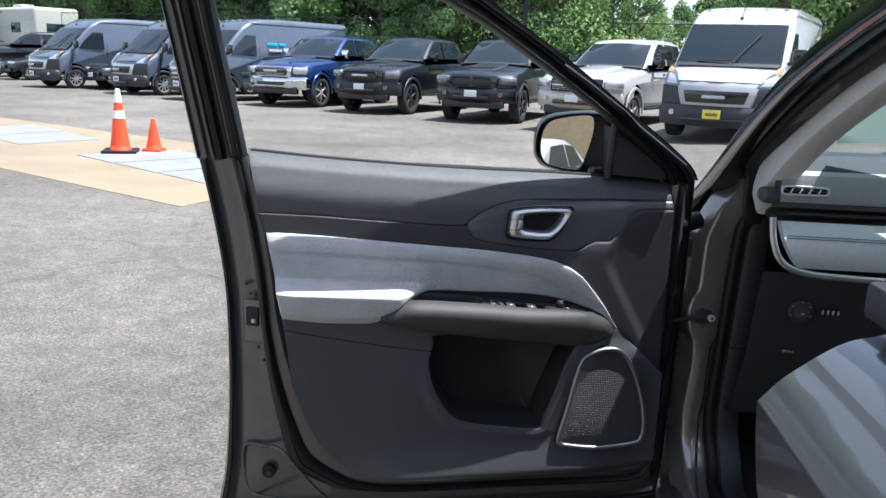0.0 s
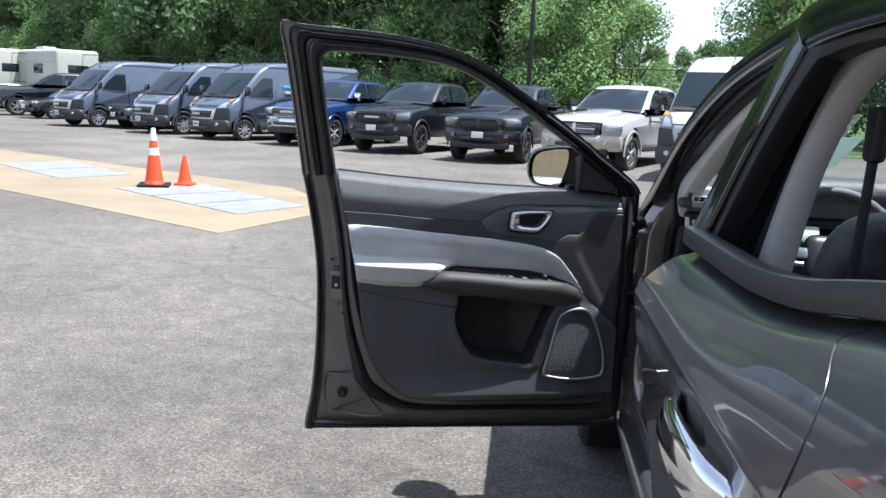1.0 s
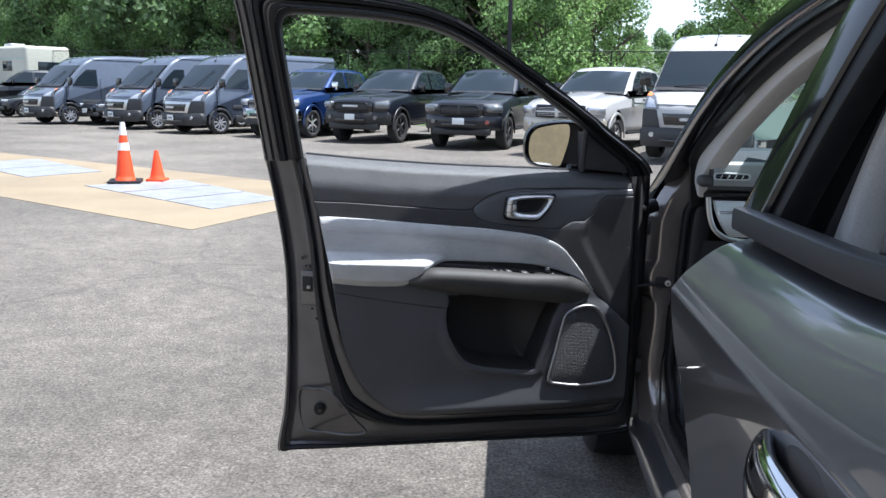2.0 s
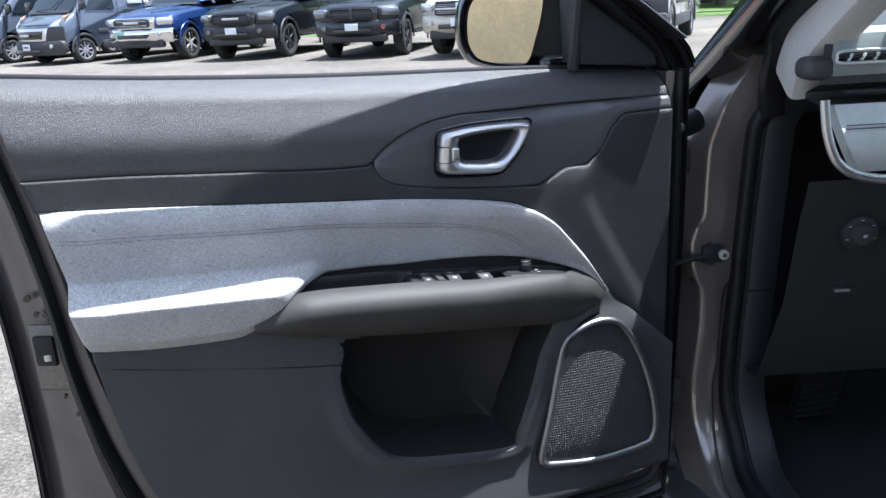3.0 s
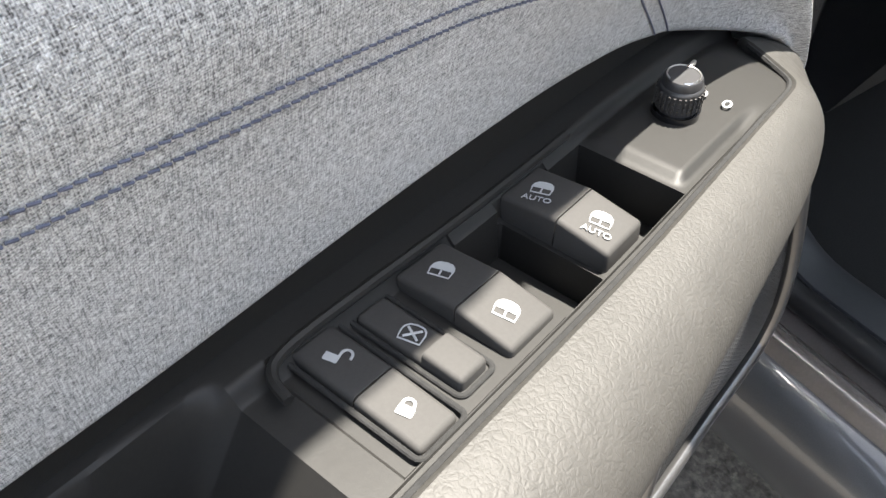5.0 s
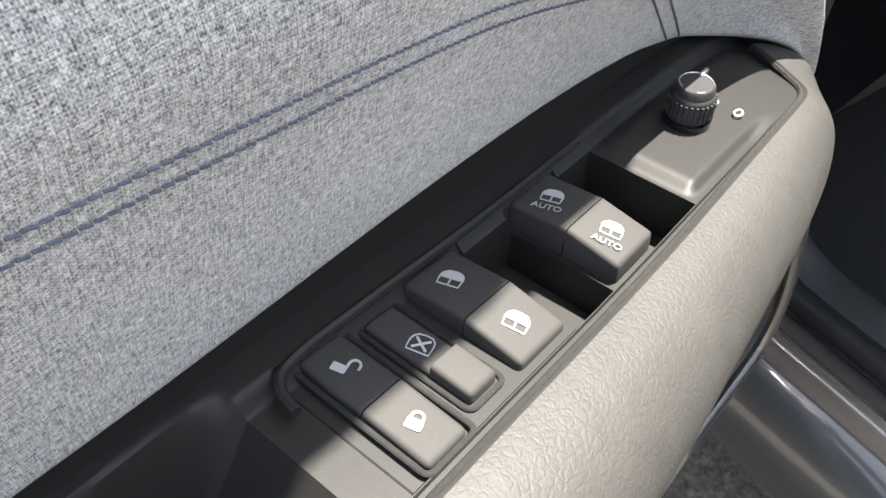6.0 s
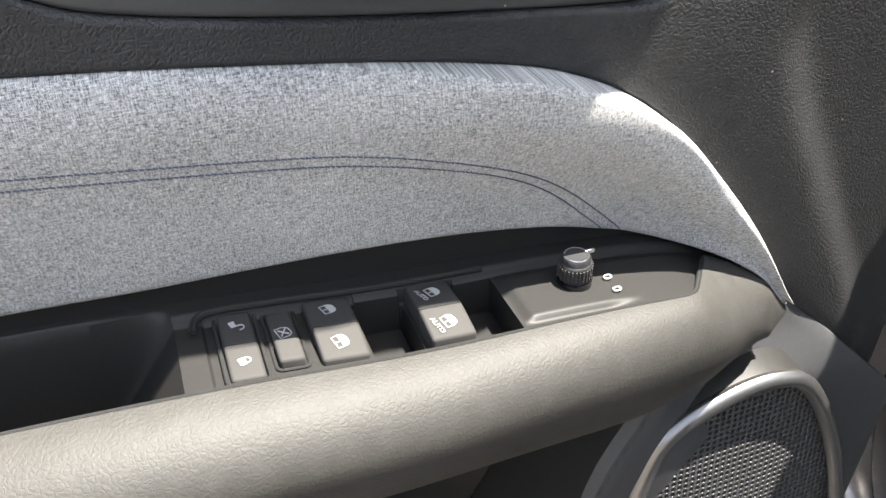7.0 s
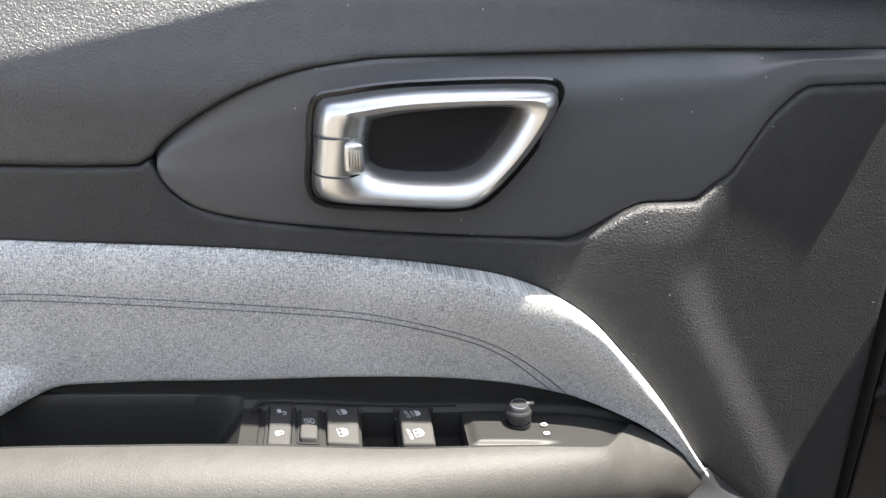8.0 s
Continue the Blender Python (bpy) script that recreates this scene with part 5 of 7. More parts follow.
def knob():
    z = plate_top(0.356) + 0.0025
    c = (0.356, 0.0665)
    bm = disc(0.0088, 0.004, (*c, z), segments=36)
    part("knob_collar", bm, GLOSSBLACK, door)
    P = []
    for q in np.linspace(0, math.tau, 49)[:-1]:
        r = 0.0080
        P.append([(c[0] + a * r * math.cos(q), c[1] + a * r * math.sin(q), z + h) for a, h in
                  ((0.90, 0.001), (0.92, 0.003), (1.0, 0.0035), (1.0, 0.0105), (0.97, 0.0115), (0.90, 0.0120), (0.86, 0.0145), (0.80, 0.0152), (0.0, 0.0152))])
    k = part("mirror_knob", grid_mesh(P, closed=True), SATIN, door, "knurled round mirror adjuster knob")
    bm = bmesh.new()
    for i in range(28):
        for j in range(4):
            a = i * math.tau / 28
            box((0.0010, 0.0008, 0.0014), (c[0] + 0.0081 * math.cos(a), c[1] + 0.0081 * math.sin(a), z + 0.0045 + j * 0.0017), 0, 1, bm, Matrix.Rotation(a, 4, "Z"))
    part("knurling", bm, BUTTON, door, smooth=False)
    part("knob_pointer", box((0.0055, 0.0016, 0.002), (c[0] - 0.0075, c[1] - 0.001, z + 0.0147), 0.0006), CHROME, door)
    part("knob_ring", tube([(c[0] + 0.0058 * math.cos(a), c[1] + 0.0058 * math.sin(a), z + 0.0153) for a in np.linspace(0.5, 5.8, 30)], 0.0003, 5, up=(0, 0, 1)), CHROME, door)
    for q, (u, n) in enumerate(((0.3385, 0.0690), (0.3390, 0.0790))):
        zz = plate_top(u) + 0.0030
        part("mirror_mark", tube([(u + 0.0020 * math.cos(a), n + 0.0014 * math.sin(a), zz) for a in np.linspace(0, math.tau, 17)[:-1]], 0.00045, 5, closed=True, up=(0, 0, 1)), WHITEPRINT, door)


knob()


# white marks printed on the keys, seen upright from the cabin side
def mark_base(u, n, h):
    # upright for a driver looking forward and down
    c, s = math.cos(radians(74)), math.sin(radians(74))
    return lambda x, y: (u - x * c - y * s, n + x * s - y * c, plate_top(u - x * c - y * s) + h(n + x * s - y * c) + 0.0003)


def line_mark(pts, at, w, closed=False):
    return tube([at(*p) for p in pts], w, 5, closed=closed, flat=0.5, up=(0, 0, 1))


def plane_h(h0, h1, n0, n1):
    return lambda n: h0 - KEY_DROP + (h1 - h0) * (n - n0) / (n1 - n0)


def fill_mark(pts, at):
    bm = bmesh.new()
    bm.faces.new([bm.verts.new(at(*p)) for p in pts])
    return bm


def window_mark(at, k=1.0, cross=False):
    o = [(-0.0031, -0.0030), (0.0031, -0.0030), (0.0033, 0.0002), (0.0030, 0.0016), (0.0020, 0.0027), (0.0002, 0.0030), (-0.0018, 0.0027), (-0.0029, 0.0016), (-0.0033, 0.0002)]
    bm = line_mark([(x * k, y * k) for x, y in o], at, 0.00028, True)
    if cross:
        merge(bm, line_mark([(-0.002 * k, -0.0020 * k), (0.002 * k, 0.0016 * k)], at, 0.0004))
        merge(bm, line_mark([(-0.002 * k, 0.0016 * k), (0.002 * k, -0.0020 * k)], at, 0.0004))
    else:
        merge(bm, fill_mark([(x * k, y * k) for x, y in ((-0.0031, -0.0004), (0.0031, -0.0004), (0.0029, 0.0015), (0.0018, 0.0025), (0.0, 0.0028), (-0.0017, 0.0025), (-0.0028, 0.0015))], at))
        merge(bm, line_mark([(0.0, -0.0024 * k), (0.0, -0.0006 * k)], at, 0.0003))
    return bm


def padlock_mark(at, opened):
    if opened:
        bm = fill_mark([(-0.0030, -0.0020), (0.0006, -0.0020), (0.0008, -0.0016), (0.0008, 0.0006), (-0.0032, 0.0006), (-0.0032, -0.0016)], at)
        arc = [(0.0004, 0.0004)] + [(0.0019 + 0.0015 * math.cos(a), 0.0016 + 0.0016 * math.sin(a)) for a in np.linspace(math.pi, 0.0, 9)] + [(0.0034, 0.0006)]
    else:
        bm = fill_mark([(-0.0021, -0.0022), (0.0017, -0.0022), (0.0021, -0.0018), (0.0021, 0.0004), (0.0017, 0.0008), (-0.0017, 0.0008), (-0.0021, 0.0004)], at)
        arc = [(-0.0015, 0.0007)] + [(0.0015 * math.cos(a), 0.0014 + 0.0014 * math.sin(a)) for a in np.linspace(math.pi, 0.0, 9)] + [(0.0015, 0.0007)]
    merge(bm, line_mark(arc, at, 0.0004))
    return bm


part("padlock_mark", padlock_mark(mark_base(0.5172, 0.0560, plane_h(0.0030, 0.0030, 0.0455, 0.0676)), True), WHITEPRINT, door, "white open padlock symbol")
part("padlock_mark", padlock_mark(mark_base(0.5172, 0.0785, plane_h(0.0030, 0.0016, 0.0681, 0.089)), False), WHITEPRINT, door, "white closed padlock symbol")
part("window_mark", window_mark(mark_base(0.4980, 0.0640, plane_h(0.0020, 0.0018, 0.048, 0.0715)), 1.0, True), WHITEPRINT, door)
part("window_mark", window_mark(mark_base(0.4762, 0.0560, plane_h(0.0038, 0.0058, 0.0465, 0.0682))), WHITEPRINT, door)
part("window_mark", window_mark(mark_base(0.4762, 0.0780, plane_h(0.0058, 0.0026, 0.0686, 0.0875))), WHITEPRINT, door)
part("window_mark", window_mark(mark_base(0.4262, 0.0560, plane_h(0.0038, 0.0058, 0.0465, 0.0680))), WHITEPRINT, door)
part("window_mark", window_mark(mark_base(0.4262, 0.0775, plane_h(0.0058, 0.0026, 0.0684, 0.0872))), WHITEPRINT, door)


def lettering(text, size, at):
    c = bpy.data.curves.new("letters", "FONT")
    c.body, c.size, c.align_x, c.extrude = text, size, "CENTER", 0.0001
    tmp = bpy.data.objects.new("letters", c)
    scene.collection.objects.link(tmp)
    me = bpy.data.meshes.new_from_object(tmp.evaluated_get(bpy.context.evaluated_depsgraph_get()))
    bpy.data.objects.remove(tmp)
    for v in me.vertices:
        v.co = Vector(at(v.co.x, v.co.y - 0.0075)) + Vector((0, 0, v.co.z))
    me.materials.clear()
    me.materials.append(WHITEPRINT)
    ob = new("auto_lettering", me)
    ob.parent = door
    return ob


lettering("AUTO", 0.0034, mark_base(0.4262, 0.0560, lambda n: plane_h(0.0038, 0.0058, 0.0465, 0.0680)(n) + 0.0003))
lettering("AUTO", 0.0034, mark_base(0.4262, 0.0775, lambda n: plane_h(0.0058, 0.0026, 0.0684, 0.0872)(n) + 0.0003))


# inner handle
def handle():
    outer = [(0.482, 1.136), (0.465, 1.141), (0.433, 1.1445), (0.39, 1.1455), (0.352, 1.1445), (0.3425, 1.140), (0.344, 1.130), (0.356, 1.110), (0.372, 1.090), (0.388, 1.0755), (0.405, 1.0715), (0.435, 1.0735), (0.469, 1.0765), (0.484, 1.081), (0.4885, 1.092), (0.4865, 1.112)]
    inner = [(0.452, 1.126), (0.446, 1.1285), (0.427, 1.1315), (0.395, 1.1335), (0.371, 1.1335), (0.366, 1.131), (0.3675, 1.126), (0.376, 1.112), (0.388, 1.0985), (0.399, 1.0935), (0.411, 1.0925), (0.430, 1.0935), (0.446, 1.096), (0.453, 1.100), (0.455, 1.105), (0.4545, 1.116)]
    a = [Vector((u - 0.003, 0, v - 0.003)) for u, v in outer]
    b = [Vector((u - 0.003, 0, v - 0.003)) for u, v in inner]
    A, B = rounded(a, 6), rounded(b, 6)
    P = []
    for p, q in zip(A, B):
        row = []
        for s, d in ((0.0, 0.040), (0.0, 0.052), (0.05, 0.0575), (0.18, 0.0625), (0.40, 0.0655), (0.62, 0.0645), (0.80, 0.0605), (0.93, 0.0545), (1.0, 0.048), (1.0, 0.030)):
            c = p.lerp(q, s)
            lift = 0.004 * smooth(0.47, 0.36, c.x)
            row.append((c.x, d + lift * (1 if d > 0.045 else 0), c.z))
        P.append(row)
    part("inner_handle", grid_mesh(P, closed=True), CHROME, door, "satin chrome inner door handle")
    part("handle_cup", slab([(p.x, p.z) for p in [x.lerp(y, 0.9) for x, y in zip(A, B)]], 0.020, 0.0475), HANDLECUP, door)
    part("handle_gap", tube([(p.x + (0.0035 if p.x > 0.42 else -0.0035), 0.0505, p.z + (0.003 if p.z > 1.11 else -0.003)) for p in A], 0.0022, 6, closed=True), GLOSSBLACK, door)
    for z in (1.0937, 1.1170):
        arc = [(0.4855, 0.050, z), (0.4840, 0.0575, z), (0.4790, 0.0628, z), (0.4720, 0.0655, z), (0.4640, 0.0645, z), (0.4580, 0.0605, z), (0.4535, 0.0545, z)]
        part("slider_gap", tube(arc, 0.0007, 5, up=(0, 0, 1)), GLOSSBLACK, door)
    part("slider_grip", box((0.0115, 0.0065, 0.0185), (0.4610, 0.0640, 1.1053), 0.0028, 4), CHROME, door, "ridged satin chrome lock slider")
    for k in range(5):
        part("grip_ridge", box((0.0012, 0.0012, 0.0105), (0.4578 + k * 0.0016, 0.0673, 1.1053), 0.0005), CHROME, door)


handle()


# lower trim with the map pocket
def inside(poly, u, v):
    c = False
    for i in range(len(poly)):
        (a, b), (p, q) = poly[i], poly[i - 1]
        if (b > v) != (q > v) and u < (p - a) * (v - b) / (q - b) + a:
            c = not c
    return c


def edge_distance(poly, u, v):
    best = 9.0
    for i in range(len(poly)):
        (a, b), (p, q) = poly[i], poly[i - 1]
        dx, dy = p - a, q - b
        t = min(1, max(0, ((u - a) * dx + (v - b) * dy) / (dx * dx + dy * dy + 1e-12)))
        best = min(best, math.hypot(u - a - t * dx, v - b - t * dy))
    return best


POCKET_CORNERS = [(0.64, 0.862), (0.656, 0.835), (0.664, 0.79), (0.652, 0.73), (0.618, 0.673), (0.583, 0.645), (0.50, 0.628), (0.398, 0.619), (0.380, 0.65), (0.340, 0.763), (0.315, 0.842), (0.45, 0.850)]

POCKET = [(p.x, p.y) for p in rounded([(u, v, 0) for u, v in POCKET_CORNERS], 3)]


def low_top(u):
    if u < 0.205:
        return 0.852 - (0.205 - u) * 0.95
    if u < 0.77:
        return float(P_AL(u)) + 0.004 + 0.008 * smooth(0.30, 0.26, u)
    return float(P_FL(u))


def d_low(u, v, s):
    d = 0.066 + 0.016 * smooth(0.16, 0.30, u) + 0.006 * smooth(0.90, 0.70, u)
    d += 0.018 * smooth(0.60, 0.50, v) * smooth(0.475, 0.52, v) * smooth(0.85, 0.70, u) * smooth(0.1, 0.25, u)
    d -= 0.040 * smooth(0.515, 0.470, v)
    d -= 0.018 * smooth(0.775, 0.838, v) * smooth(0.32, 0.26, u)
    return d + 0.008 * smooth(0.035, 0.0, edge_distance(POCKET, u, v)) * smooth(0.80, 0.70, v)


bm = panel(0.085, 0.984, P_TL, low_top, d_low, 200, 70, 0.03, 0.004)
bmesh.ops.delete(bm, geom=[f for f in bm.faces if inside(POCKET, f.calc_center_median().x, f.calc_center_median().z)], context="FACES")
part("lower_trim", bm, LOWTRIM, door, "dark grey moulded lower trim with a map pocket")


def map_pocket():
    """An open pocket with a rolled lip, steep walls and a ribbed floor."""
    path = rounded([Vector((u, 0, v)) for u, v in POCKET_CORNERS], 6)
    c = Vector((0.49, 0, 0.745))
    out = []
    for i, p in enumerate(path):
        t = (path[(i + 1) % len(path)] - path[i - 1]).normalized()
        o = Vector((t.z, 0, -t.x))
        out.append(o if o.dot(p - c) > 0 else -o)
    P = []
    for p, o in zip(path, out):
        row = []
        for k, away, dn in ((1, 0.013, -0.004), (1, 0.011, 0.0004), (1, 0.004, 0.0008), (1, -0.001, -0.001), (1, -0.004, -0.008), (0.985, -0.006, -0.060), (0.95, -0.006, -0.092), (0.88, 0, -0.104), (0.6, 0, -0.106), (0.3, 0, -0.106), (0.0, 0, -0.106)):
            q = c + (p - c) * k + o * away
            base = d_low(p.x, p.z, 0.5) if k > 0.9 else 0.085
            if k < 0.9:
                base += 0.034 * smooth(0.44, 0.36, q.x)
            row.append((q.x, base + dn, q.z))
        P.append(row)
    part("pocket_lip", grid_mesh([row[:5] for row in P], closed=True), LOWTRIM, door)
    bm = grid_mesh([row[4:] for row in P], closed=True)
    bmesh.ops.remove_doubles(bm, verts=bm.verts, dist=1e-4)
    # walls and floor blacker than the lip: the pocket's shade is in the colour
    part("map_pocket", bm, TRAY, door, "deep moulded map pocket, its shade put into a blacker colour")


map_pocket()
seam = [(0.978, 0.876), (0.90, 0.859), (0.82, 0.845), (0.72, 0.829), (0.655, 0.820)]
part("trim_seam", tube([(u, d_low(u, v, 0.5) - 0.0002, v) for u, v, _ in even(rounded([(*p, 0) for p in seam], 8, False), 50)], 0.0013, 5), GLOSSBLACK, door)

# speaker
SPK = [(0.223, 0.811), (0.257, 0.808), (0.293, 0.790), (0.308, 0.754), (0.328, 0.677), (0.348, 0.603), (0.344, 0.585), (0.325, 0.578), (0.245, 0.568), (0.160, 0.577), (0.142, 0.590), (0.137, 0.62), (0.144, 0.679), (0.165, 0.747), (0.195, 0.797)]


def speaker():
    path = [(p.x, 0.0, p.y) for p in rounded([(u, v, 0) for u, v in SPK], 6)]
    depth = lambda u, v: 0.102 - 0.016 * smooth(0.6, 0.8, v) + 0.003 * smooth(0.25, 0.14, u)
    ring = [(u, depth(u, v), v) for u, _, v in path]
    c = Vector((0.235, 0, 0.69))
    bm = bmesh.new()
    f = [Vector((u, d, v)) for u, d, v in ring]
    P = []
    for k in np.linspace(0.0, 1.0, 14):
        P.append([(c.x + (p.x - c.x) * k, depth(c.x + (p.x - c.x) * k, c.z + (p.z - c.z) * k) - 0.004 + 0.006 * (1 - k * k), c.z + (p.z - c.z) * k) for p in f] + [(c.x + (f[0].x - c.x) * k, depth(c.x + (f[0].x - c.x) * k, c.z + (f[0].z - c.z) * k) - 0.004 + 0.006 * (1 - k * k), c.z + (f[0].z - c.z) * k)])
    g = grid_mesh(P)
    bmesh.ops.remove_doubles(g, verts=g.verts, dist=1e-5)
    part("speaker_grille", g, MESHGRILLE, door, "black perforated speaker grille")
    part("speaker_ring", tube(ring, 0.0056, 10, closed=True, flat=0.9), SATINSILVER, door, "satin silver speaker surround")
    # same moulding as the lower trim, coloured darker for the shade under the armrest
    part("speaker_plinth", skirt(grid_mesh([[(u + (c.x - u) * k, d - e, v + (c.z - v) * k) for k, e in ((-0.060, 0.050), (-0.045, 0.012), (-0.025, 0.003), (0.03, 0.002))] for u, d, v in ring], closed=True), (0, -0.004, 0)), TRAY, door)


speaker()

# sail panel at the foot of the window
part("sail_panel", slab([(0.232, 1.212), (0.238, 1.322), (0.150, 1.262), (0.100, 1.222), (0.094, 1.200)], -0.05, 0.012, 0.004), PLASTIC, door, "black triangular mirror sail panel")
part("sail_post", tube([(0.240, 0.0, 1.205), (0.243, 0.03, 1.337)], 0.009, 8), SATIN, door)
part("belt_seal", tube([(u, -0.018, float(P_V(u)) - 0.004) for u in np.linspace(0.10, 1.05, 30)], 0.008, 8), RUBBER, door)


def wing_mirror():
    out = [(0.385, 1.262), (0.380, 1.305), (0.358, 1.334), (0.315, 1.346), (0.255, 1.352), (0.214, 1.346), (0.196, 1.32), (0.192, 1.26), (0.198, 1.216), (0.23, 1.203), (0.30, 1.203), (0.355, 1.212), (0.377, 1.232)]
    path = rounded([Vector((u, 0, v)) for u, v in out], 5)
    c = Vector((0.285, 0, 1.277))
    P = []
    for p in path:
        P.append([((c + (p - c) * k).x, d, (c + (p - c) * k).z) for k, d in ((0.86, -0.095), (0.94, -0.085), (1.0, -0.095), (1.02, -0.115), (0.98, -0.16), (0.85, -0.20), (0.55, -0.225), (0.02, -0.235))])
    turn = Matrix.Translation((0.285, -0.11, 0)) @ pose(0, 0, 0, 0, 0, -20) @ Matrix.Translation((-0.285, 0.11, 0))
    P = [[turn @ Vector(q) for q in row] for row in P]
    h = part("mirror_housing", grid_mesh(P, closed=True), GLOSSBLACK, door, "gloss black wing mirror housing")
    gl = [(0.372, 1.262), (0.368, 1.300), (0.350, 1.324), (0.313, 1.335), (0.272, 1.341), (0.252, 1.336), (0.250, 1.30), (0.262, 1.25), (0.277, 1.213), (0.31, 1.212), (0.35, 1.220), (0.366, 1.236)]
    gm = slab([(p.x, p.z) for p in rounded([Vector((u, 0, v)) for u, v in gl], 5)], -0.004, 0.0)
    gm.transform(Matrix.Translation((0.31, -0.098, 1.277)) @ pose(0, 0, 0, 3, 0, -22) @ Matrix.Translation((-0.31, 0, -1.277)))
    part("mirror_glass", gm, MIRROR, door, "mirror glass")
    mb = slab([(p.x, p.z) for p in [c + (q - c) * 0.93 for q in path]], -0.125, -0.116)
    mb.transform(turn)
    part("mirror_backing", mb, PLASTIC, door)
    part("mirror_foot", box((0.10, 0.10, 0.035), (0.215, -0.10, 1.205), 0.012, 3), GLOSSBLACK, door)


wing_mirror()

# black strip added over the grey shut face to darken the hinge end
part("hinge_end_dark_strip", panel(0.012, 0.078, lambda u: 0.47 + 0 * u, lambda u: 1.185 + 0 * u, lambda u, v, s: -0.050 + 0.075 * smooth(0.01, 0.078, u), 8, 20, 0.02, 0.003), RUBBER, door, "black strip added to darken the hinge end")
# latch, bump stops and pressings in the shut face
tilt = Matrix.Rotation(radians(-24), 4, "Z")
part("latch_plate", box((0.050, 0.006, 0.100), (1.048, 0.000, 0.872), 0.004, turn=tilt), BRACKET, door, "bare metal latch bracket")
part("latch", box((0.030, 0.010, 0.044), (1.052, 0.003, 0.884), 0.003, turn=tilt), RUBBER, door, "black latch mouth")
part("latch_rib", box((0.006, 0.014, 0.060), (1.030, 0.006, 0.880), 0.002, turn=tilt), BRACKET, door)
part("latch_claw", box((0.010, 0.012, 0.010), (1.050, 0.007, 0.876), 0.002), CHROME, door)
for u, n, z, r in ((1.064, -0.012, 0.958, 0.005), (1.056, -0.008, 0.935, 0.0035), (1.044, 0.0, 0.935, 0.0035), (1.040, 0.0, 0.81, 0.003), (1.028, 0.002, 0.78, 0.003)):
    part("screw", disc(r, 0.006, (u, n, z), Matrix.Rotation(math.pi / 2, 4, "X"), 14), GLOSSBLACK, door)
part("bump_stop", disc(0.017, 0.02, (1.022, -0.012, 0.495), Matrix.Rotation(math.pi / 2, 4, "X"), 24, bevel=0.004), RUBBER, door, "round black rubber bump stop")
part("bump_stop_pin", disc(0.006, 0.026, (1.022, -0.010, 0.495), Matrix.Rotation(math.pi / 2, 4, "X"), 14), GLOSSBLACK, door)
rim = [(1.082, 0.545), (1.068, 0.43), (1.0, 0.425), (0.905, 0.425), (0.890, 0.435), (0.92, 0.470), (0.99, 0.555), (1.03, 0.56)]
bm = bmesh.new()
tube([(p.x, -0.058 + 0.085 * smooth(1.14, 0.93, p.x + 0.15 * (0.5 - p.y)), p.y) for p in rounded([(u, v, 0) for u, v in rim], 5)], 0.0045, 8, closed=True, bm=bm)
part("pressed_bead", bm, SHUT, door)


# ---- vehicles across the lot: local front towards -y, front axle at the origin ----
def paint(name, c, rough=0.3, metal=0.4, coat=1.0):
    return mat(name, c, rough, metal, spec=0.3, var=0.06, scale=300, coat=coat, stains=0.08, sscale=3)


P_BLACK = paint("black_paint", (0.004, 0.006, 0.012), 0.4, 0.0, 0.7)
P_NAVY = paint("deep_blue_paint", (0.012, 0.035, 0.13))
P_WHITE = paint("white_paint", (0.40, 0.40, 0.40), 0.35, 0.0)
P_SLATE = paint("slate_blue_paint", (0.075, 0.092, 0.125), 0.4, 0.2)
P_CHAR = paint("charcoal_paint", (0.02, 0.022, 0.026))
P_SAND = paint("pale_tan_paint", (0.50, 0.46, 0.38), 0.4, 0.2)
BUMPER = mat("grained_bumper", (0.035, 0.036, 0.039), 0.6, var=0.1, scale=60)
LAMPDARK = mat("smoked_lamp", (0.16, 0.17, 0.18), 0.07, 0.5, var=0.3, scale=30, coat=1.0)
LAMPGLASS = mat("clear_lamp", (0.55, 0.57, 0.60), 0.08, 0.6, var=0.25, scale=40, coat=1.0)
AMBER = mat("amber_lamp", (0.75, 0.22, 0.05), 0.2, var=0.1, coat=1.0)
REDLAMP = mat("red_lamp", (0.6, 0.02, 0.02), 0.15, var=0.1, coat=1.0)
CABIN = mat("dark_cabin", (0.02, 0.02, 0.02), 0.8, var=0.3, scale=6)
PLATE = mat("plate_white", (0.68, 0.70, 0.70), 0.5, var=0.05)
PLATE_Y = mat("plate_yellow", (0.75, 0.62, 0.08), 0.5, var=0.05)
PLATE_G = mat("plate_green", (0.30, 0.45, 0.38), 0.5, var=0.05)
CYAN = mat("cyan_print", (0.02, 0.40, 0.70), 0.5, var=0.03)
TYRE = mat("dusty_tyre", (0.022, 0.022, 0.022), 0.85, var=0.2, scale=30)


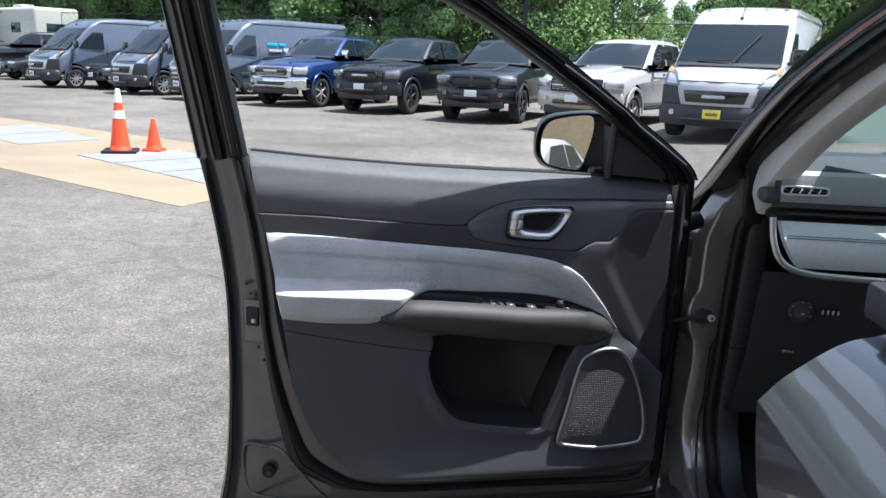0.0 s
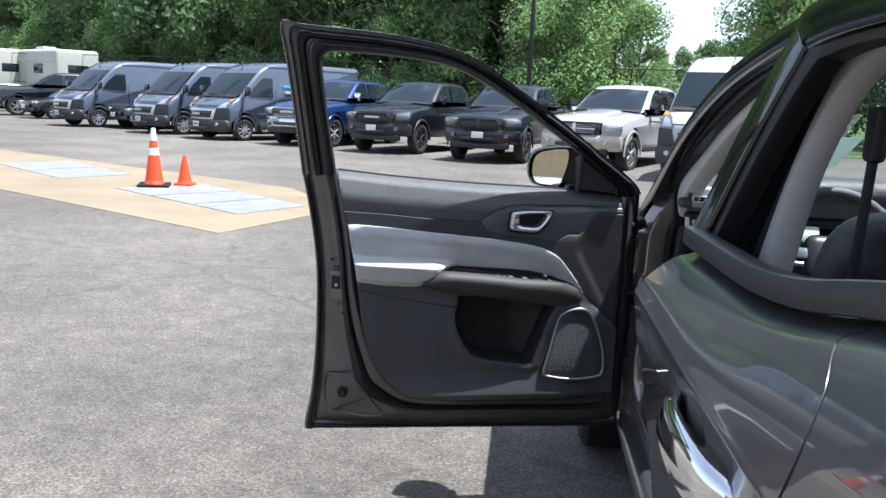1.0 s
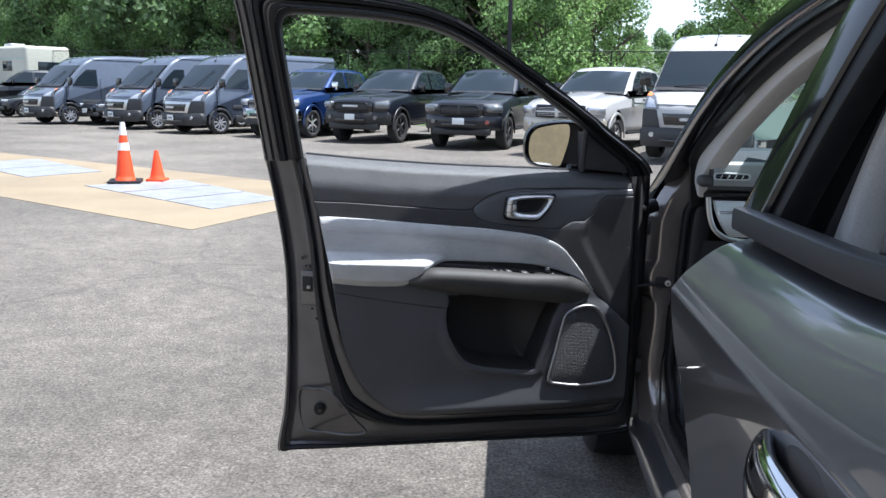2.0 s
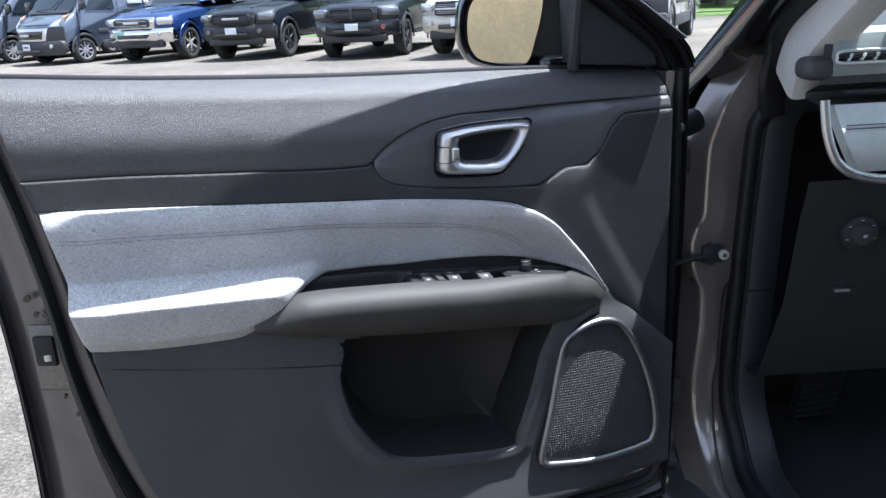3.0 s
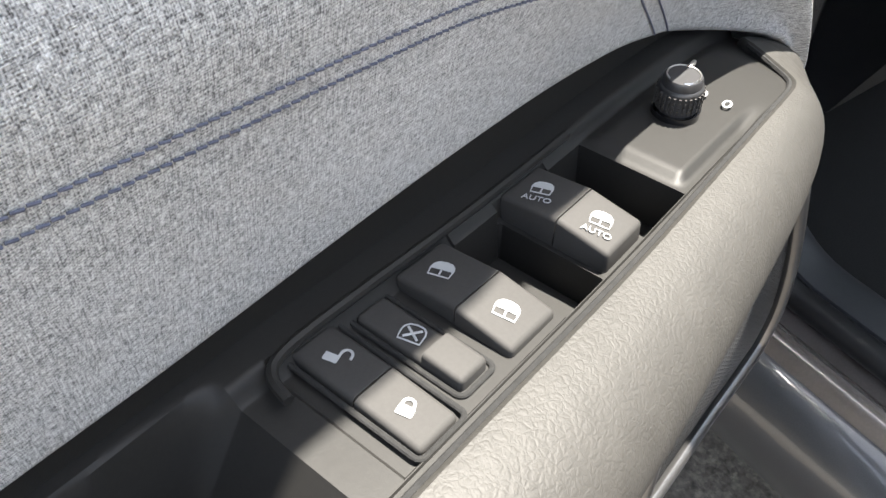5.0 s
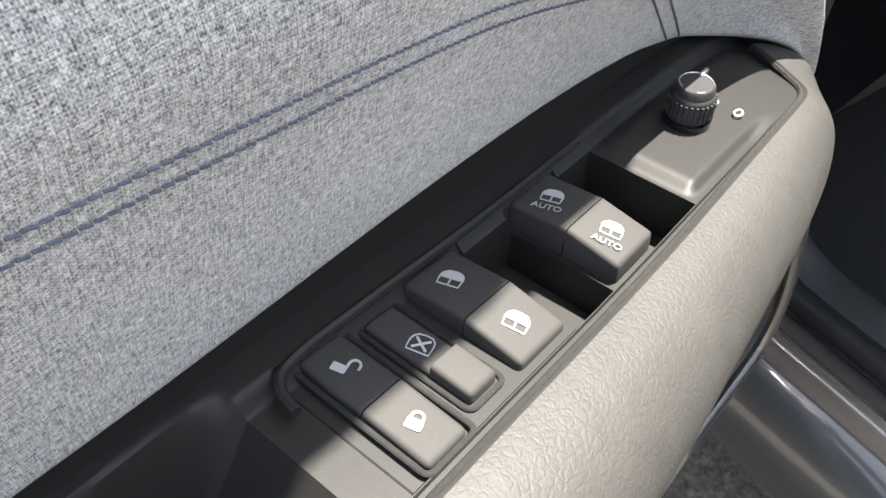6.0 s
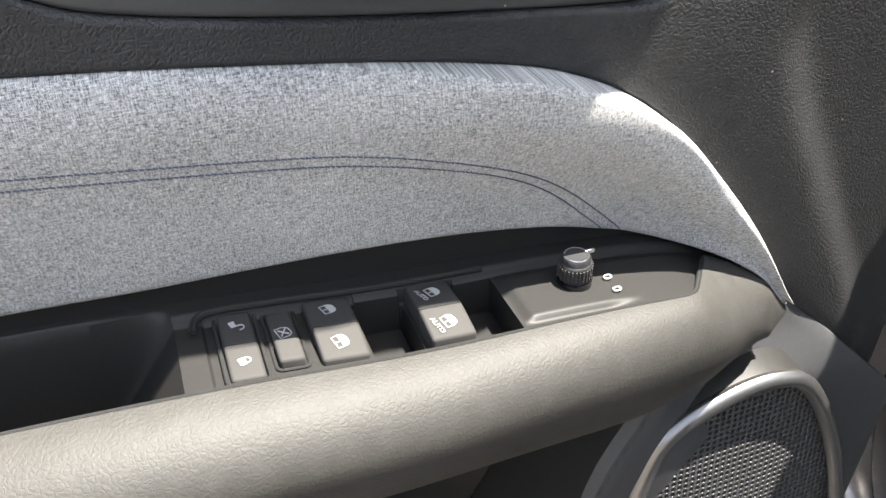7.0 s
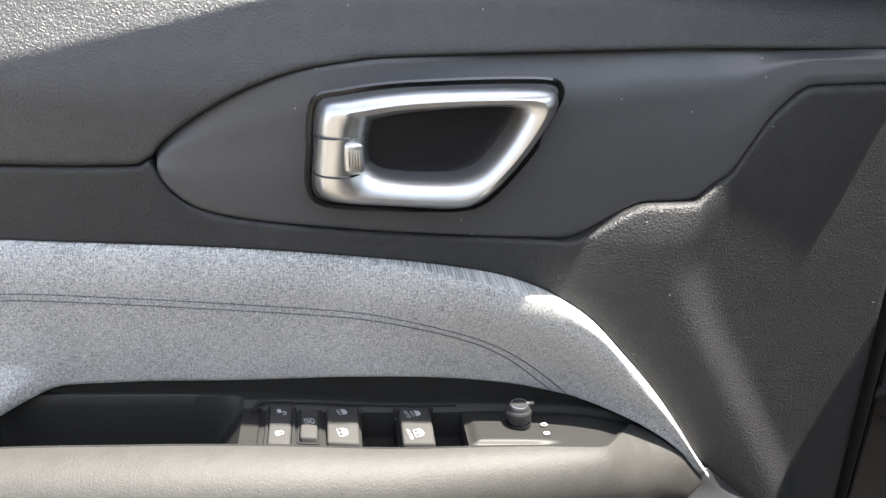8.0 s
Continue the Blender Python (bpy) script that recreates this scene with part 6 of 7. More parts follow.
def hull(profile, w, taper=0.0, z0=0.0, edge=0.05, bow=0.0, crown=0.0):
    """A body from a side silhouette (y, z), with rounded shoulders, narrowing by taper per metre above z0; bow rounds its ends in plan,
    crown lowers its top towards the sides."""
    bm = bmesh.new()
    cy = sum(p[0] for p in profile) / len(profile)
    cz = sum(p[1] for p in profile) / len(profile)
    pts = [Vector((0, y, z)) for y, z in profile]
    n = len(pts)
    P = []
    ys = [p.y for p in pts]
    lo, hi = min(ys), max(ys)
    for k, off in ((-1, edge), (-1 + edge * 0.35 / w, edge * 0.3), (-1 + edge / w, 0.0), (-0.6, 0), (-0.25, 0), (0.25, 0), (0.6, 0), (1 - edge / w, 0.0), (1 - edge * 0.35 / w, edge * 0.3), (1, edge)):
        row = []
        for i, p in enumerate(pts):
            t = (pts[(i + 1) % n] - pts[i - 1]).normalized()
            nrm = Vector((0, t.z, -t.y))
            if nrm.dot(p - Vector((0, cy, cz))) > 0:
                nrm = -nrm
            q = p + nrm * off
            x = k * (w - max(0, q.z - z0) * taper)
            front = max(0.0, 1 - (q.y - lo) / 0.6)
            q.y += bow * k * k * front
            q.z -= crown * k * k * max(0.0, -nrm.z)
            row.append((x, q.y, q.z))
        P.append(row)
    vs = [[bm.verts.new(c) for c in row] for row in P]
    for a, b in zip(vs, vs[1:]):
        for i in range(n):
            bm.faces.new((a[i], a[(i + 1) % n], b[(i + 1) % n], b[i]))
    bm.faces.new(vs[0])
    bm.faces.new(vs[-1])
    return bm


def arc(y0, r, zb):
    """Wheel-arch notch in the lower edge of a silhouette, from rear to front."""
    R, z0 = r * 1.2, r * 1.02
    a0 = math.asin((zb - z0) / R)
    return [(y0 + R * math.cos(a), z0 + R * math.sin(a)) for a in np.linspace(a0, math.pi - a0, 13)]


def plate3(pts, thick, name, material, parent, label="", bevel=0.0):
    """A flat piece from corner points, given thickness along its own normal."""
    bm = bmesh.new()
    f = bm.faces.new([bm.verts.new(p) for p in pts])
    f.normal_update()
    nrm = f.normal.copy()
    r = bmesh.ops.extrude_face_region(bm, geom=[f])
    for g in r["geom"]:
        if isinstance(g, bmesh.types.BMVert):
            g.co += nrm * thick
    return part(name, bm, material, parent, label, smooth=False)


def side_glass(t, w, taper, z0, quad, s, name="side_window"):
    """A window lying in the tapered flank; s is the side."""
    pts = [(s * (w - max(0, z - z0) * taper + 0.004), y, z) for y, z in quad]
    bm = bmesh.new()
    bm.faces.new([bm.verts.new(p) for p in pts])
    r = bmesh.ops.extrude_face_region(bm, geom=list(bm.faces))
    for g in r["geom"]:
        if isinstance(g, bmesh.types.BMVert):
            g.co.x += s * 0.004
    return part(name, bm, GLASSBLACK, t, smooth=False)


GLASSBLACK = mat("dark_window_glass", (0.014, 0.021, 0.027), 0.02, var=0.08, scale=2, spec=0.42)


def arch_and_wheel(t, y, s, w, r, rim, spokes, flare):
    R = r * 1.2
    part("wheel_arch", tube([(s * (w + 0.002), y + R * math.cos(a), r * 1.02 + R * math.sin(a)) for a in np.linspace(-0.1, math.pi + 0.1, 22)], 0.035, 8, flat=0.6, up=(1, 0, 0)), flare, t)
    wheel(t, pose(s * (w - 0.135), y, r, 0, 0, 0 if s < 0 else 180), r, 0.27, rim, spokes, TYRE)


def mirror_pair(t, x, y, z, k, material):
    for s in (-1, 1):
        part("side_mirror", box((0.22 * k, 0.10, 0.24 * k), (s * (x + 0.10 * k), y, z), 0.04, 3), material, t)


def flow(points, steps=4):
    """A silhouette drawn as a smooth line."""
    return [(p.x, p.y) for p in rounded([(*q, 0) for q in points], steps, closed=False)]


def pickup(m, colour, label, grille="slats", chrome=False, flare=None, rim=None, plate=PLATE, r=0.43, lower=None, lamp=None):
    t = thing("pickup_truck", m, label, "pickup truck", "parked vehicles")
    w = 1.0
    lamp = lamp or LAMPDARK
    top = flow([(-0.96, 0.66), (-1.03, 0.90), (-1.015, 1.05), (-0.93, 1.165), (-0.62, 1.265), (0.0, 1.34), (0.85, 1.42), (1.3, 1.435)])
    part("body", hull(top + [(3.3, 1.44), (3.32, 1.48), (4.85, 1.50), (4.92, 1.38), (4.92, 0.62)] + arc(3.67, r, 0.52) + arc(0, r, 0.52)[:-1], w, 0.10, 1.0, 0.09, 0.30, 0.07), colour, t)
    cab = flow([(0.70, 1.38), (1.15, 1.70), (1.58, 1.975), (1.85, 2.055), (2.5, 2.08), (3.12, 2.045), (3.36, 1.95), (3.46, 1.70), (3.50, 1.38)])
    part("cab", hull(cab, 0.97, 0.29, 1.38, 0.09, 0.0, 0.05), colour, t)
    part("windscreen", hull([(0.755, 1.455), (1.13, 1.725), (1.49, 1.955), (1.54, 1.93), (1.17, 1.69), (0.80, 1.43)], 0.85, 0.26, 1.40, 0.008, 0.0, 0.05), GLASSBLACK, t)
    part("wiper_cowl", hull([(0.62, 1.425), (0.74, 1.462), (0.80, 1.45), (0.70, 1.40)], 0.84, 0.1, 1.4, 0.006, 0.0, 0.05), PLASTIC, t)
    for s in (-1, 1):
        side_glass(t, 0.97, 0.29, 1.38, [(1.02, 1.47), (1.98, 1.48), (1.98, 1.955), (1.66, 1.945), (1.40, 1.79)], s)
        side_glass(t, 0.97, 0.29, 1.38, [(2.10, 1.48), (3.16, 1.49), (3.22, 1.72), (3.06, 1.935), (2.10, 1.955)], s)
        for y in (0.98, 2.04, 3.28):
            part("door_gap", box((0.004, 0.012, 0.80), (s * (w - 0.016), y, 1.0)), GLOSSBLACK, t)
        part("shoulder_crease", box((0.014, 3.6, 0.022), (s * (w - 0.018), 2.9, 1.20), 0.006), colour, t)
        for y in (1.85, 3.05):
            part("door_handle", box((0.03, 0.18, 0.04), (s * (w - 0.028), y, 1.28), 0.014), BRIGHT if chrome else colour, t)
        part("headlamp", box((0.42, 0.34, 0.19), (s * 0.77, -0.735, 1.02), 0.06, 3, turn=Matrix.Rotation(s * 0.55, 4, "Z")), lamp, t)
        part("lamp_bowl", disc(0.065, 0.06, (s * 0.70, -0.895, 1.025), Matrix.Rotation(math.pi / 2, 4, "X"), 18), LAMPGLASS, t)
        part("fog_lamp", disc(0.055, 0.05, (s * 0.70, -0.99, 0.70), Matrix.Rotation(math.pi / 2, 4, "X"), 18), lamp, t)
        arch_and_wheel(t, 0, s, w, r, rim or SATIN, 6, flare or colour)
        arch_and_wheel(t, 3.67, s, w, r, rim or SATIN, 6, flare or colour)
        part("side_step", box((0.12, 2.3, 0.06), (s * 0.96, 1.84, 0.50), 0.02), PLASTIC, t)
        part("tail_lamp", box((0.10, 0.08, 0.36), (s * 0.90, 4.90, 1.20), 0.02), REDLAMP, t)
    part("bumper", hull(flow([(-1.00, 0.50), (-1.09, 0.58), (-1.13, 0.70), (-1.10, 0.82), (-1.00, 0.86), (-0.72, 0.84)]) + [(-0.70, 0.50)], 1.0, 0, 0, 0.06, 0.36), (BRIGHT if chrome else (lower or colour)), t)
    part("air_dam", box((1.5, 0.20, 0.18), (0, -0.86, 0.46), 0.05), PLASTIC, t)
    gr = part("grille", hull(flow([(-1.06, 0.85), (-1.085, 0.95), (-1.075, 1.06), (-1.03, 1.135)]) + [(-0.90, 1.135), (-0.90, 0.85)], 0.60, 0, 0, 0.05, 0.12), BRIGHT if chrome else GLOSSBLACK, t)
    part("grille_mesh", box((1.00, 0.03, 0.22), (0, -1.078, 0.985), 0.05, 3), PLASTIC, gr)
    shine = BRIGHT if chrome else (CHROME if lower is P_SAND else SATIN)
    if grille == "cross":
        part("grille_bar", box((0.08, 0.03, 0.24), (0, -1.095, 0.985), 0.01), shine, gr)
        part("grille_bar", box((1.02, 0.03, 0.04), (0, -1.092, 0.985), 0.01), shine, gr)
    else:
        part("badge_bar", box((0.46, 0.02, 0.06), (0, -1.098, 1.0), 0.015), CHROME, gr)
    for z in (0.90, 0.935, 1.035, 1.07):
        part("grille_slat", box((0.98, 0.02, 0.009), (0, -1.092, z), 0.003), shine, gr)
    part("bumper_slot", box((0.9, 0.03, 0.09), (0, -1.115, 0.63 if not chrome else 0.66), 0.02), GLOSSBLACK, t)
    part("number_plate", box((0.31, 0.015, 0.155), (0.0 if not chrome else -0.40, -1.140 if not chrome else -1.10, 0.715), 0.01), plate, t)
    part("hood_bulge", hull(flow([(-0.80, 1.20), (-0.5, 1.305), (0.0, 1.37), (0.62, 1.432)]) + [(0.62, 1.38), (-0.5, 1.20)], 0.42, 0, 0, 0.04, 0.05, 0.02), colour, t)
    mirror_pair(t, 0.95, 1.14, 1.52, 1.05, GLOSSBLACK if colour is not P_NAVY else BRIGHT)
    for s in (-1, 1):
        part("mirror_arm", box((0.16, 0.06, 0.05), (s * 0.93, 1.16, 1.44), 0.02), GLOSSBLACK, t)
    part("bed_cover", box((1.6, 1.45, 0.02), (0, 4.08, 1.505), 0.008), PLASTIC, t)
    part("roof_aerial", box((0.05, 0.14, 0.06), (0, 2.9, 2.09), 0.02), colour, t)
    return t


def nose_patch(name, front, w, bow, corners, material, parent, lift=0.012, swell=0.0, n=10, label=""):
    """A panel that follows the nose of a body: corners (x, z) anticlockwise from the lower left, front the nose line (y, z)."""
    zs, ys = [z for _, z in front], [y for y, _ in front]
    lo = min(ys)
    (ax, az), (bx, bz), (cx, cz), (dx, dz) = corners

    def skin(x, z):
        y = float(np.interp(z, zs, ys))
        return y + bow * (x / w) ** 2 * max(0.0, 1 - (y - lo) / 0.6) - lift - swell * (1 - (x / w) ** 2)

    P = []
    for i in np.linspace(0, 1, n):
        row = []
        for j in np.linspace(0, 1, n):
            x = (ax + (bx - ax) * i) * (1 - j) + (dx + (cx - dx) * i) * j
            z = (az + (bz - az) * i) * (1 - j) + (dz + (cz - dz) * i) * j
            row.append((x, skin(x, z), z))
        P.append(row)
    return part(name, skirt(grid_mesh(P), (0, 0.04 + swell, 0)), material, parent, label)


def cargo_van(m, colour, label, plate=PLATE, slogan=False):
    t = thing("cargo_van", m, label, "van", "parked vehicles")
    w, tp = 1.03, 0.085
    front = flow([(-0.92, 0.42), (-1.00, 0.72), (-0.985, 0.96), (-0.84, 1.12), (-0.26, 1.34), (0.10, 1.70), (0.46, 2.06), (0.78, 2.32), (1.25, 2.48), (2.2, 2.54)])
    nose = lambda name, corners, material, parent=t, lift=0.012, swell=0.0, label="": nose_patch(name, front, w, 0.42, corners, material, parent, lift, swell, label=label)
    part("body", hull(front + [(5.0, 2.54), (5.05, 2.40), (5.08, 0.42)] + arc(3.45, 0.345, 0.40) + arc(0, 0.345, 0.40)[:-1], w, tp, 1.2, 0.12, 0.42, 0.05), colour, t)
    nose("windscreen_frame", [(-0.93, 1.375), (0.93, 1.375), (0.87, 2.12), (-0.87, 2.12)], GLOSSBLACK, lift=0.004, swell=0.05)
    nose("windscreen", [(-0.89, 1.44), (0.89, 1.44), (0.83, 2.085), (-0.83, 2.085)], GLASSBLACK, lift=0.010, swell=0.05)
    nose("wiper_cowl", [(-0.90, 1.345), (0.90, 1.345), (0.92, 1.40), (-0.92, 1.40)], PLASTIC, lift=0.02, swell=0.04)
    nose("hood_gap", [(-0.80, 1.062), (0.80, 1.062), (0.80, 1.070), (-0.80, 1.070)], GLOSSBLACK, lift=0.003)
    for s in (-1, 1):
        side_glass(t, w, tp, 1.2, [(0.16, 1.40), (1.12, 1.38), (1.12, 1.98), (0.74, 1.98), (0.40, 1.70)], s)
        for y in (-0.10, 1.22, 2.75):
            part("door_gap", box((0.004, 0.014, 1.25), (s * (w + 0.001), y, 1.0)), GLOSSBLACK, t)
        part("roof_gutter", box((0.02, 4.1, 0.03), (s * (w - 0.095), 3.0, 2.34), 0.008), colour, t)
        part("rub_strip", box((0.03, 2.5, 0.12), (s * (w + 0.005), 1.72, 0.82), 0.012), BUMPER, t)
        part("sill", box((0.04, 2.3, 0.22), (s * (w - 0.01), 1.72, 0.46), 0.012), BUMPER, t)
        part("panel_crease", box((0.012, 3.4, 0.03), (s * (w + 0.002), 3.1, 1.36), 0.005), colour, t)
        flip = (lambda q: q) if s > 0 else (lambda q: [(-q[1][0], q[1][1]), (-q[0][0], q[0][1]), (-q[3][0], q[3][1]), (-q[2][0], q[2][1])])
        nose("bumper_cheek", flip([(0.60, 0.56), (1.035, 0.56), (1.03, 0.985), (0.72, 0.965)]), BUMPER, lift=0.016)
        lamp = nose("headlamp", flip([(0.66, 0.985), (1.02, 1.00), (0.985, 1.33), (0.80, 1.20)]), LAMPDARK, lift=0.020)
        nose("lamp_bowl", flip([(0.72, 1.005), (0.95, 1.02), (0.94, 1.21), (0.82, 1.15)]), LAMPGLASS, lamp, 0.028)
        nose("indicator", flip([(0.90, 1.225), (1.0, 1.235), (0.98, 1.318), (0.885, 1.265)]), AMBER, lamp, 0.028)
        part("fog_lamp", disc(0.05, 0.06, (s * 0.76, -0.86, 0.50), Matrix.Rotation(math.pi / 2, 4, "X"), 16), LAMPGLASS, t)
        arch_and_wheel(t, 0, s, w, 0.345, STEEL_PLATE, 9, BUMPER)
        arch_and_wheel(t, 3.45, s, w, 0.345, STEEL_PLATE, 9, BUMPER)
        part("mirror_arm", box((0.16, 0.07, 0.06), (s * 1.06, 0.02, 1.42), 0.02), GLOSSBLACK, t)
    part("bumper", hull(flow([(-0.96, 0.27), (-1.05, 0.40), (-1.07, 0.53), (-1.03, 0.63)]) + [(-0.70, 0.65), (-0.55, 0.34)], 1.04, 0, 0, 0.07, 0.36), BUMPER, t, "dark grey plastic bumper")
    gr = nose("grille", [(-0.60, 0.645), (0.60, 0.645), (0.70, 0.975), (-0.70, 0.975)], CHROME if colour is not P_WHITE else P_WHITE, lift=0.030)
    nose("grille_mesh", [(-0.51, 0.695), (0.51, 0.695), (0.57, 0.905), (-0.57, 0.905)], GLOSSBLACK, gr, 0.045)
    for z in (0.735, 0.865):
        nose("grille_slat", [(-0.47, z), (0.47, z), (0.47, z + 0.012), (-0.47, z + 0.012)], SATIN, gr, 0.052)
    part("badge_bar", box((0.40, 0.012, 0.060), (0, -1.085, 0.802), 0.02), CHROME, gr)
    part("lower_intake", box((1.1, 0.06, 0.06), (0, -1.045, 0.40), 0.015), GLOSSBLACK, t)
    part("number_plate", box((0.31, 0.015, 0.16), (0, -1.085, 0.50), 0.008), plate, t)
    for i in range(6):
        part("plate_writing", box((0.022, 0.004, 0.055), ((i - 2.5) * 0.036, -1.0935, 0.495), 0.001), CABIN, t)
    mirror_pair(t, 1.08, -0.02, 1.55, 1.05, GLOSSBLACK)
    part("wiper", tube([(0.10, -0.28, 1.42), (0.46, 0.24, 1.94)], 0.012, 6, up=(0, 0, 1)), PLASTIC, t)
    part("wiper", tube([(-0.55, -0.22, 1.42), (0.05, -0.25, 1.46)], 0.012, 6, up=(0, 0, 1)), PLASTIC, t)
    part("aerial", tube([(0.0, 0.66, 2.24), (0.02, 0.72, 2.46)], 0.008, 5, up=(1, 0, 0)), PLASTIC, t)
    part("aerial_base", box((0.06, 0.08, 0.05), (0, 0.66, 2.245), 0.02), PLASTIC, t)
    for i in range(5):
        part("marker_lamp", box((0.10, 0.05, 0.025), ((i - 2) * 0.36, 1.02, 2.42), 0.01), LAMPGLASS, t)
    if slogan:
        for y, z, l, mt in ((1.55, 1.74, 0.40, CYAN), (2.03, 1.74, 0.26, CYAN), (1.62, 1.55, 0.5, WHITEPRINT), (2.25, 1.55, 0.62, WHITEPRINT)):
            part("slogan_bar", box((0.006, l, 0.085), (1.03 - (z - 1.2) * tp + 0.003, y + l / 2, z), 0.002, turn=Matrix.Rotation(-0.085, 4, "Y")), mt, t)
    return t


def sedan(m, colour, label, tail=False):
    t = thing("parked_car", m, label, "car", "parked vehicles")
    w = 0.90
    part("body", hull([(-0.86, 0.35), (-0.93, 0.55), (-0.84, 0.74), (0.3, 0.92), (0.6, 0.94), (3.0, 0.98), (3.5, 0.97), (3.62, 0.8), (3.6, 0.35)] + arc(2.7, 0.33, 0.32) + arc(0, 0.33, 0.32)[:-1], w, 0.12, 0.7, 0.08, 0.24), colour, t)
    part("cabin", hull([(0.5, 0.92), (1.15, 1.36), (1.6, 1.45), (2.2, 1.44), (2.75, 1.30), (3.25, 0.96)], 0.84, 0.35, 0.95, 0.06), colour, t)
    plate3([(-0.72, 0.62, 0.985), (0.72, 0.62, 0.985), (0.60, 1.14, 1.335), (-0.60, 1.14, 1.335)], 0.014, "windscreen", GLASSBLACK, t)
    for s in (-1, 1):
        side_glass(t, 0.84, 0.35, 0.95, [(0.85, 1.0), (1.75, 1.0), (1.75, 1.37), (1.28, 1.35)], s)
        side_glass(t, 0.84, 0.35, 0.95, [(1.82, 1.0), (2.85, 1.02), (2.5, 1.32), (1.82, 1.37)], s)
        part("headlamp", box((0.34, 0.2, 0.12), (s * 0.66, -0.72, 0.70), 0.04, 3), LAMPGLASS, t)
        part("tail_lamp", box((0.30, 0.10, 0.14), (s * 0.70, 3.58, 0.82), 0.03, 3), REDLAMP, t)
        arch_and_wheel(t, 0, s, w, 0.33, CHROME, 8, colour)
        arch_and_wheel(t, 2.7, s, w, 0.33, CHROME, 8, colour)
    part("grille", box((1.0, 0.06, 0.2), (0, -0.92, 0.55), 0.03, 3), GLOSSBLACK, t)
    part("bumper", box((1.5, 0.12, 0.14), (0, -0.84, 0.40), 0.05, 3), BUMPER, t)
    part("number_plate", box((0.31, 0.015, 0.16), (0, -0.97, 0.52), 0.008), PLATE, t)
    part("number_plate", box((0.31, 0.015, 0.16), (0, 3.655, 0.70), 0.008), PLATE, t)
    mirror_pair(t, 0.86, 0.85, 1.02, 0.75, colour)
    return t


pickup(pose(-0.80, 20.15, 0, 0, 0, -15), P_BLACK, "black crew-cab pickup with crosshair grille and black wheels", "cross")
pickup(pose(-3.75, 21.80, 0, 0, 0, -19), P_BLACK, "black off-road pickup with flared arches and black wheels", flare=PLASTIC, lower=PLASTIC)
pickup(pose(-6.55, 23.10, 0, 0, 0, -19), P_NAVY, "deep blue heavy-duty pickup with chrome grille and bumper", chrome=True, rim=BRIGHT, plate=PLATE_G, lamp=LAMPGLASS)
pickup(pose(1.71, 18.43, ground_rise(1.71, 18.43), 0, 0, -28), P_WHITE, "white crew-cab pickup with chrome crosshair grille and tan bumper", "cross", rim=CHROME, lower=P_SAND, lamp=LAMPGLASS)
cargo_van(pose(3.94, 15.55, ground_rise(3.94, 15.55), 0, 0, -25), P_WHITE, "white high-roof cargo van with dark bumper and yellow plate", PLATE_Y)
cargo_van(pose(-9.55, 24.1, 0, 0, 0, -33), P_SLATE, "slate-blue high-roof cargo van with a printed slogan", slogan=True)
cargo_van(pose(-12.35, 25.9, 0, 0, 0, -33), P_SLATE, "slate-blue high-roof cargo van with grey bumper")
cargo_van(pose(-16.55, 28.0, 0, 0, 0, -33), P_SLATE, "slate-blue high-roof cargo van with chrome grille")
sedan(pose(-14.55, 28.1, 0, 0, 0, -33), P_CHAR, "dark charcoal saloon between the vans")
sedan(pose(-21.3, 33.0, 0, 0, 0, -33), P_CHAR, "dark charcoal hatchback in the row")
pickup(pose(-24.2, 35.2, 0, 0, 0, -52), P_CHAR, "dark grey crew-cab pickup at the end of the row", rim=CHROME)
sedan(pose(-29.0, 38.6, 0, 0, 0, -52), P_WHITE, "white saloon at the end of the row")
# behind the walker
sedan(pose(-1.9, -11.0, 0, 0, 0, 8), P_WHITE, "white saloon parked by the building")


def trailer(m, label, length=7.0):
    t = thing("travel_trailer", m, label, "trailer")
    part("body", box((2.4, length, 2.7), (0, 0, 2.05), 0.18, 4), mat("cream_siding", (0.42, 0.42, 0.36), 0.6, var=0.08, scale=8), t)
    for z in (1.2, 1.55, 2.75):
        part("stripe", box((2.43, length * 0.96, 0.05), (0, 0, z), 0.008), PLATE_G, t)
    part("window", box((2.44, 1.2, 0.55), (0, -1.2, 2.35), 0.04), GLASSBLACK, t)
    part("window", box((1.2, length + 0.02, 0.5), (0, 0, 2.35), 0.04), GLASSBLACK, t)
    part("roof_unit", box((0.8, 1.0, 0.25), (0, 0.5, 3.50), 0.08, 3), P_WHITE, t)
    for s in (-1, 1):
        wheel(t, pose(s * 1.05, 0.4, 0.36, 0, 0, 0 if s < 0 else 180), 0.36, 0.22, CHROME, 6, TYRE)
    part("chassis", box((2.0, length * 0.9, 0.14), (0, 0, 0.62), 0.03), PLASTIC, t)
    return t


trailer(pose(-27.5, 43.5, 0, 0, 0, 55), "cream travel trailer with green stripes")
trailer(pose(-33.0, 45.0, 0, 0, 0, 60), "cream travel trailer with green stripes", 8.0)


# ---- behind the row: grass, fence, lamp post, woods ----
GRASS = mat("mown_grass", (0.075, 0.13, 0.025), 0.9, var=0.4, scale=6, stains=0.25, sscale=0.3, bump=0.6, bscale=20, bdist=0.02)
BARK = mat("bark", (0.10, 0.08, 0.06), 0.9, var=0.3, scale=12, bump=0.8, bscale=18, bdist=0.02)
POST = mat("dark_bronze_metal", (0.025, 0.025, 0.027), 0.5, 0.4, var=0.1, scale=20)


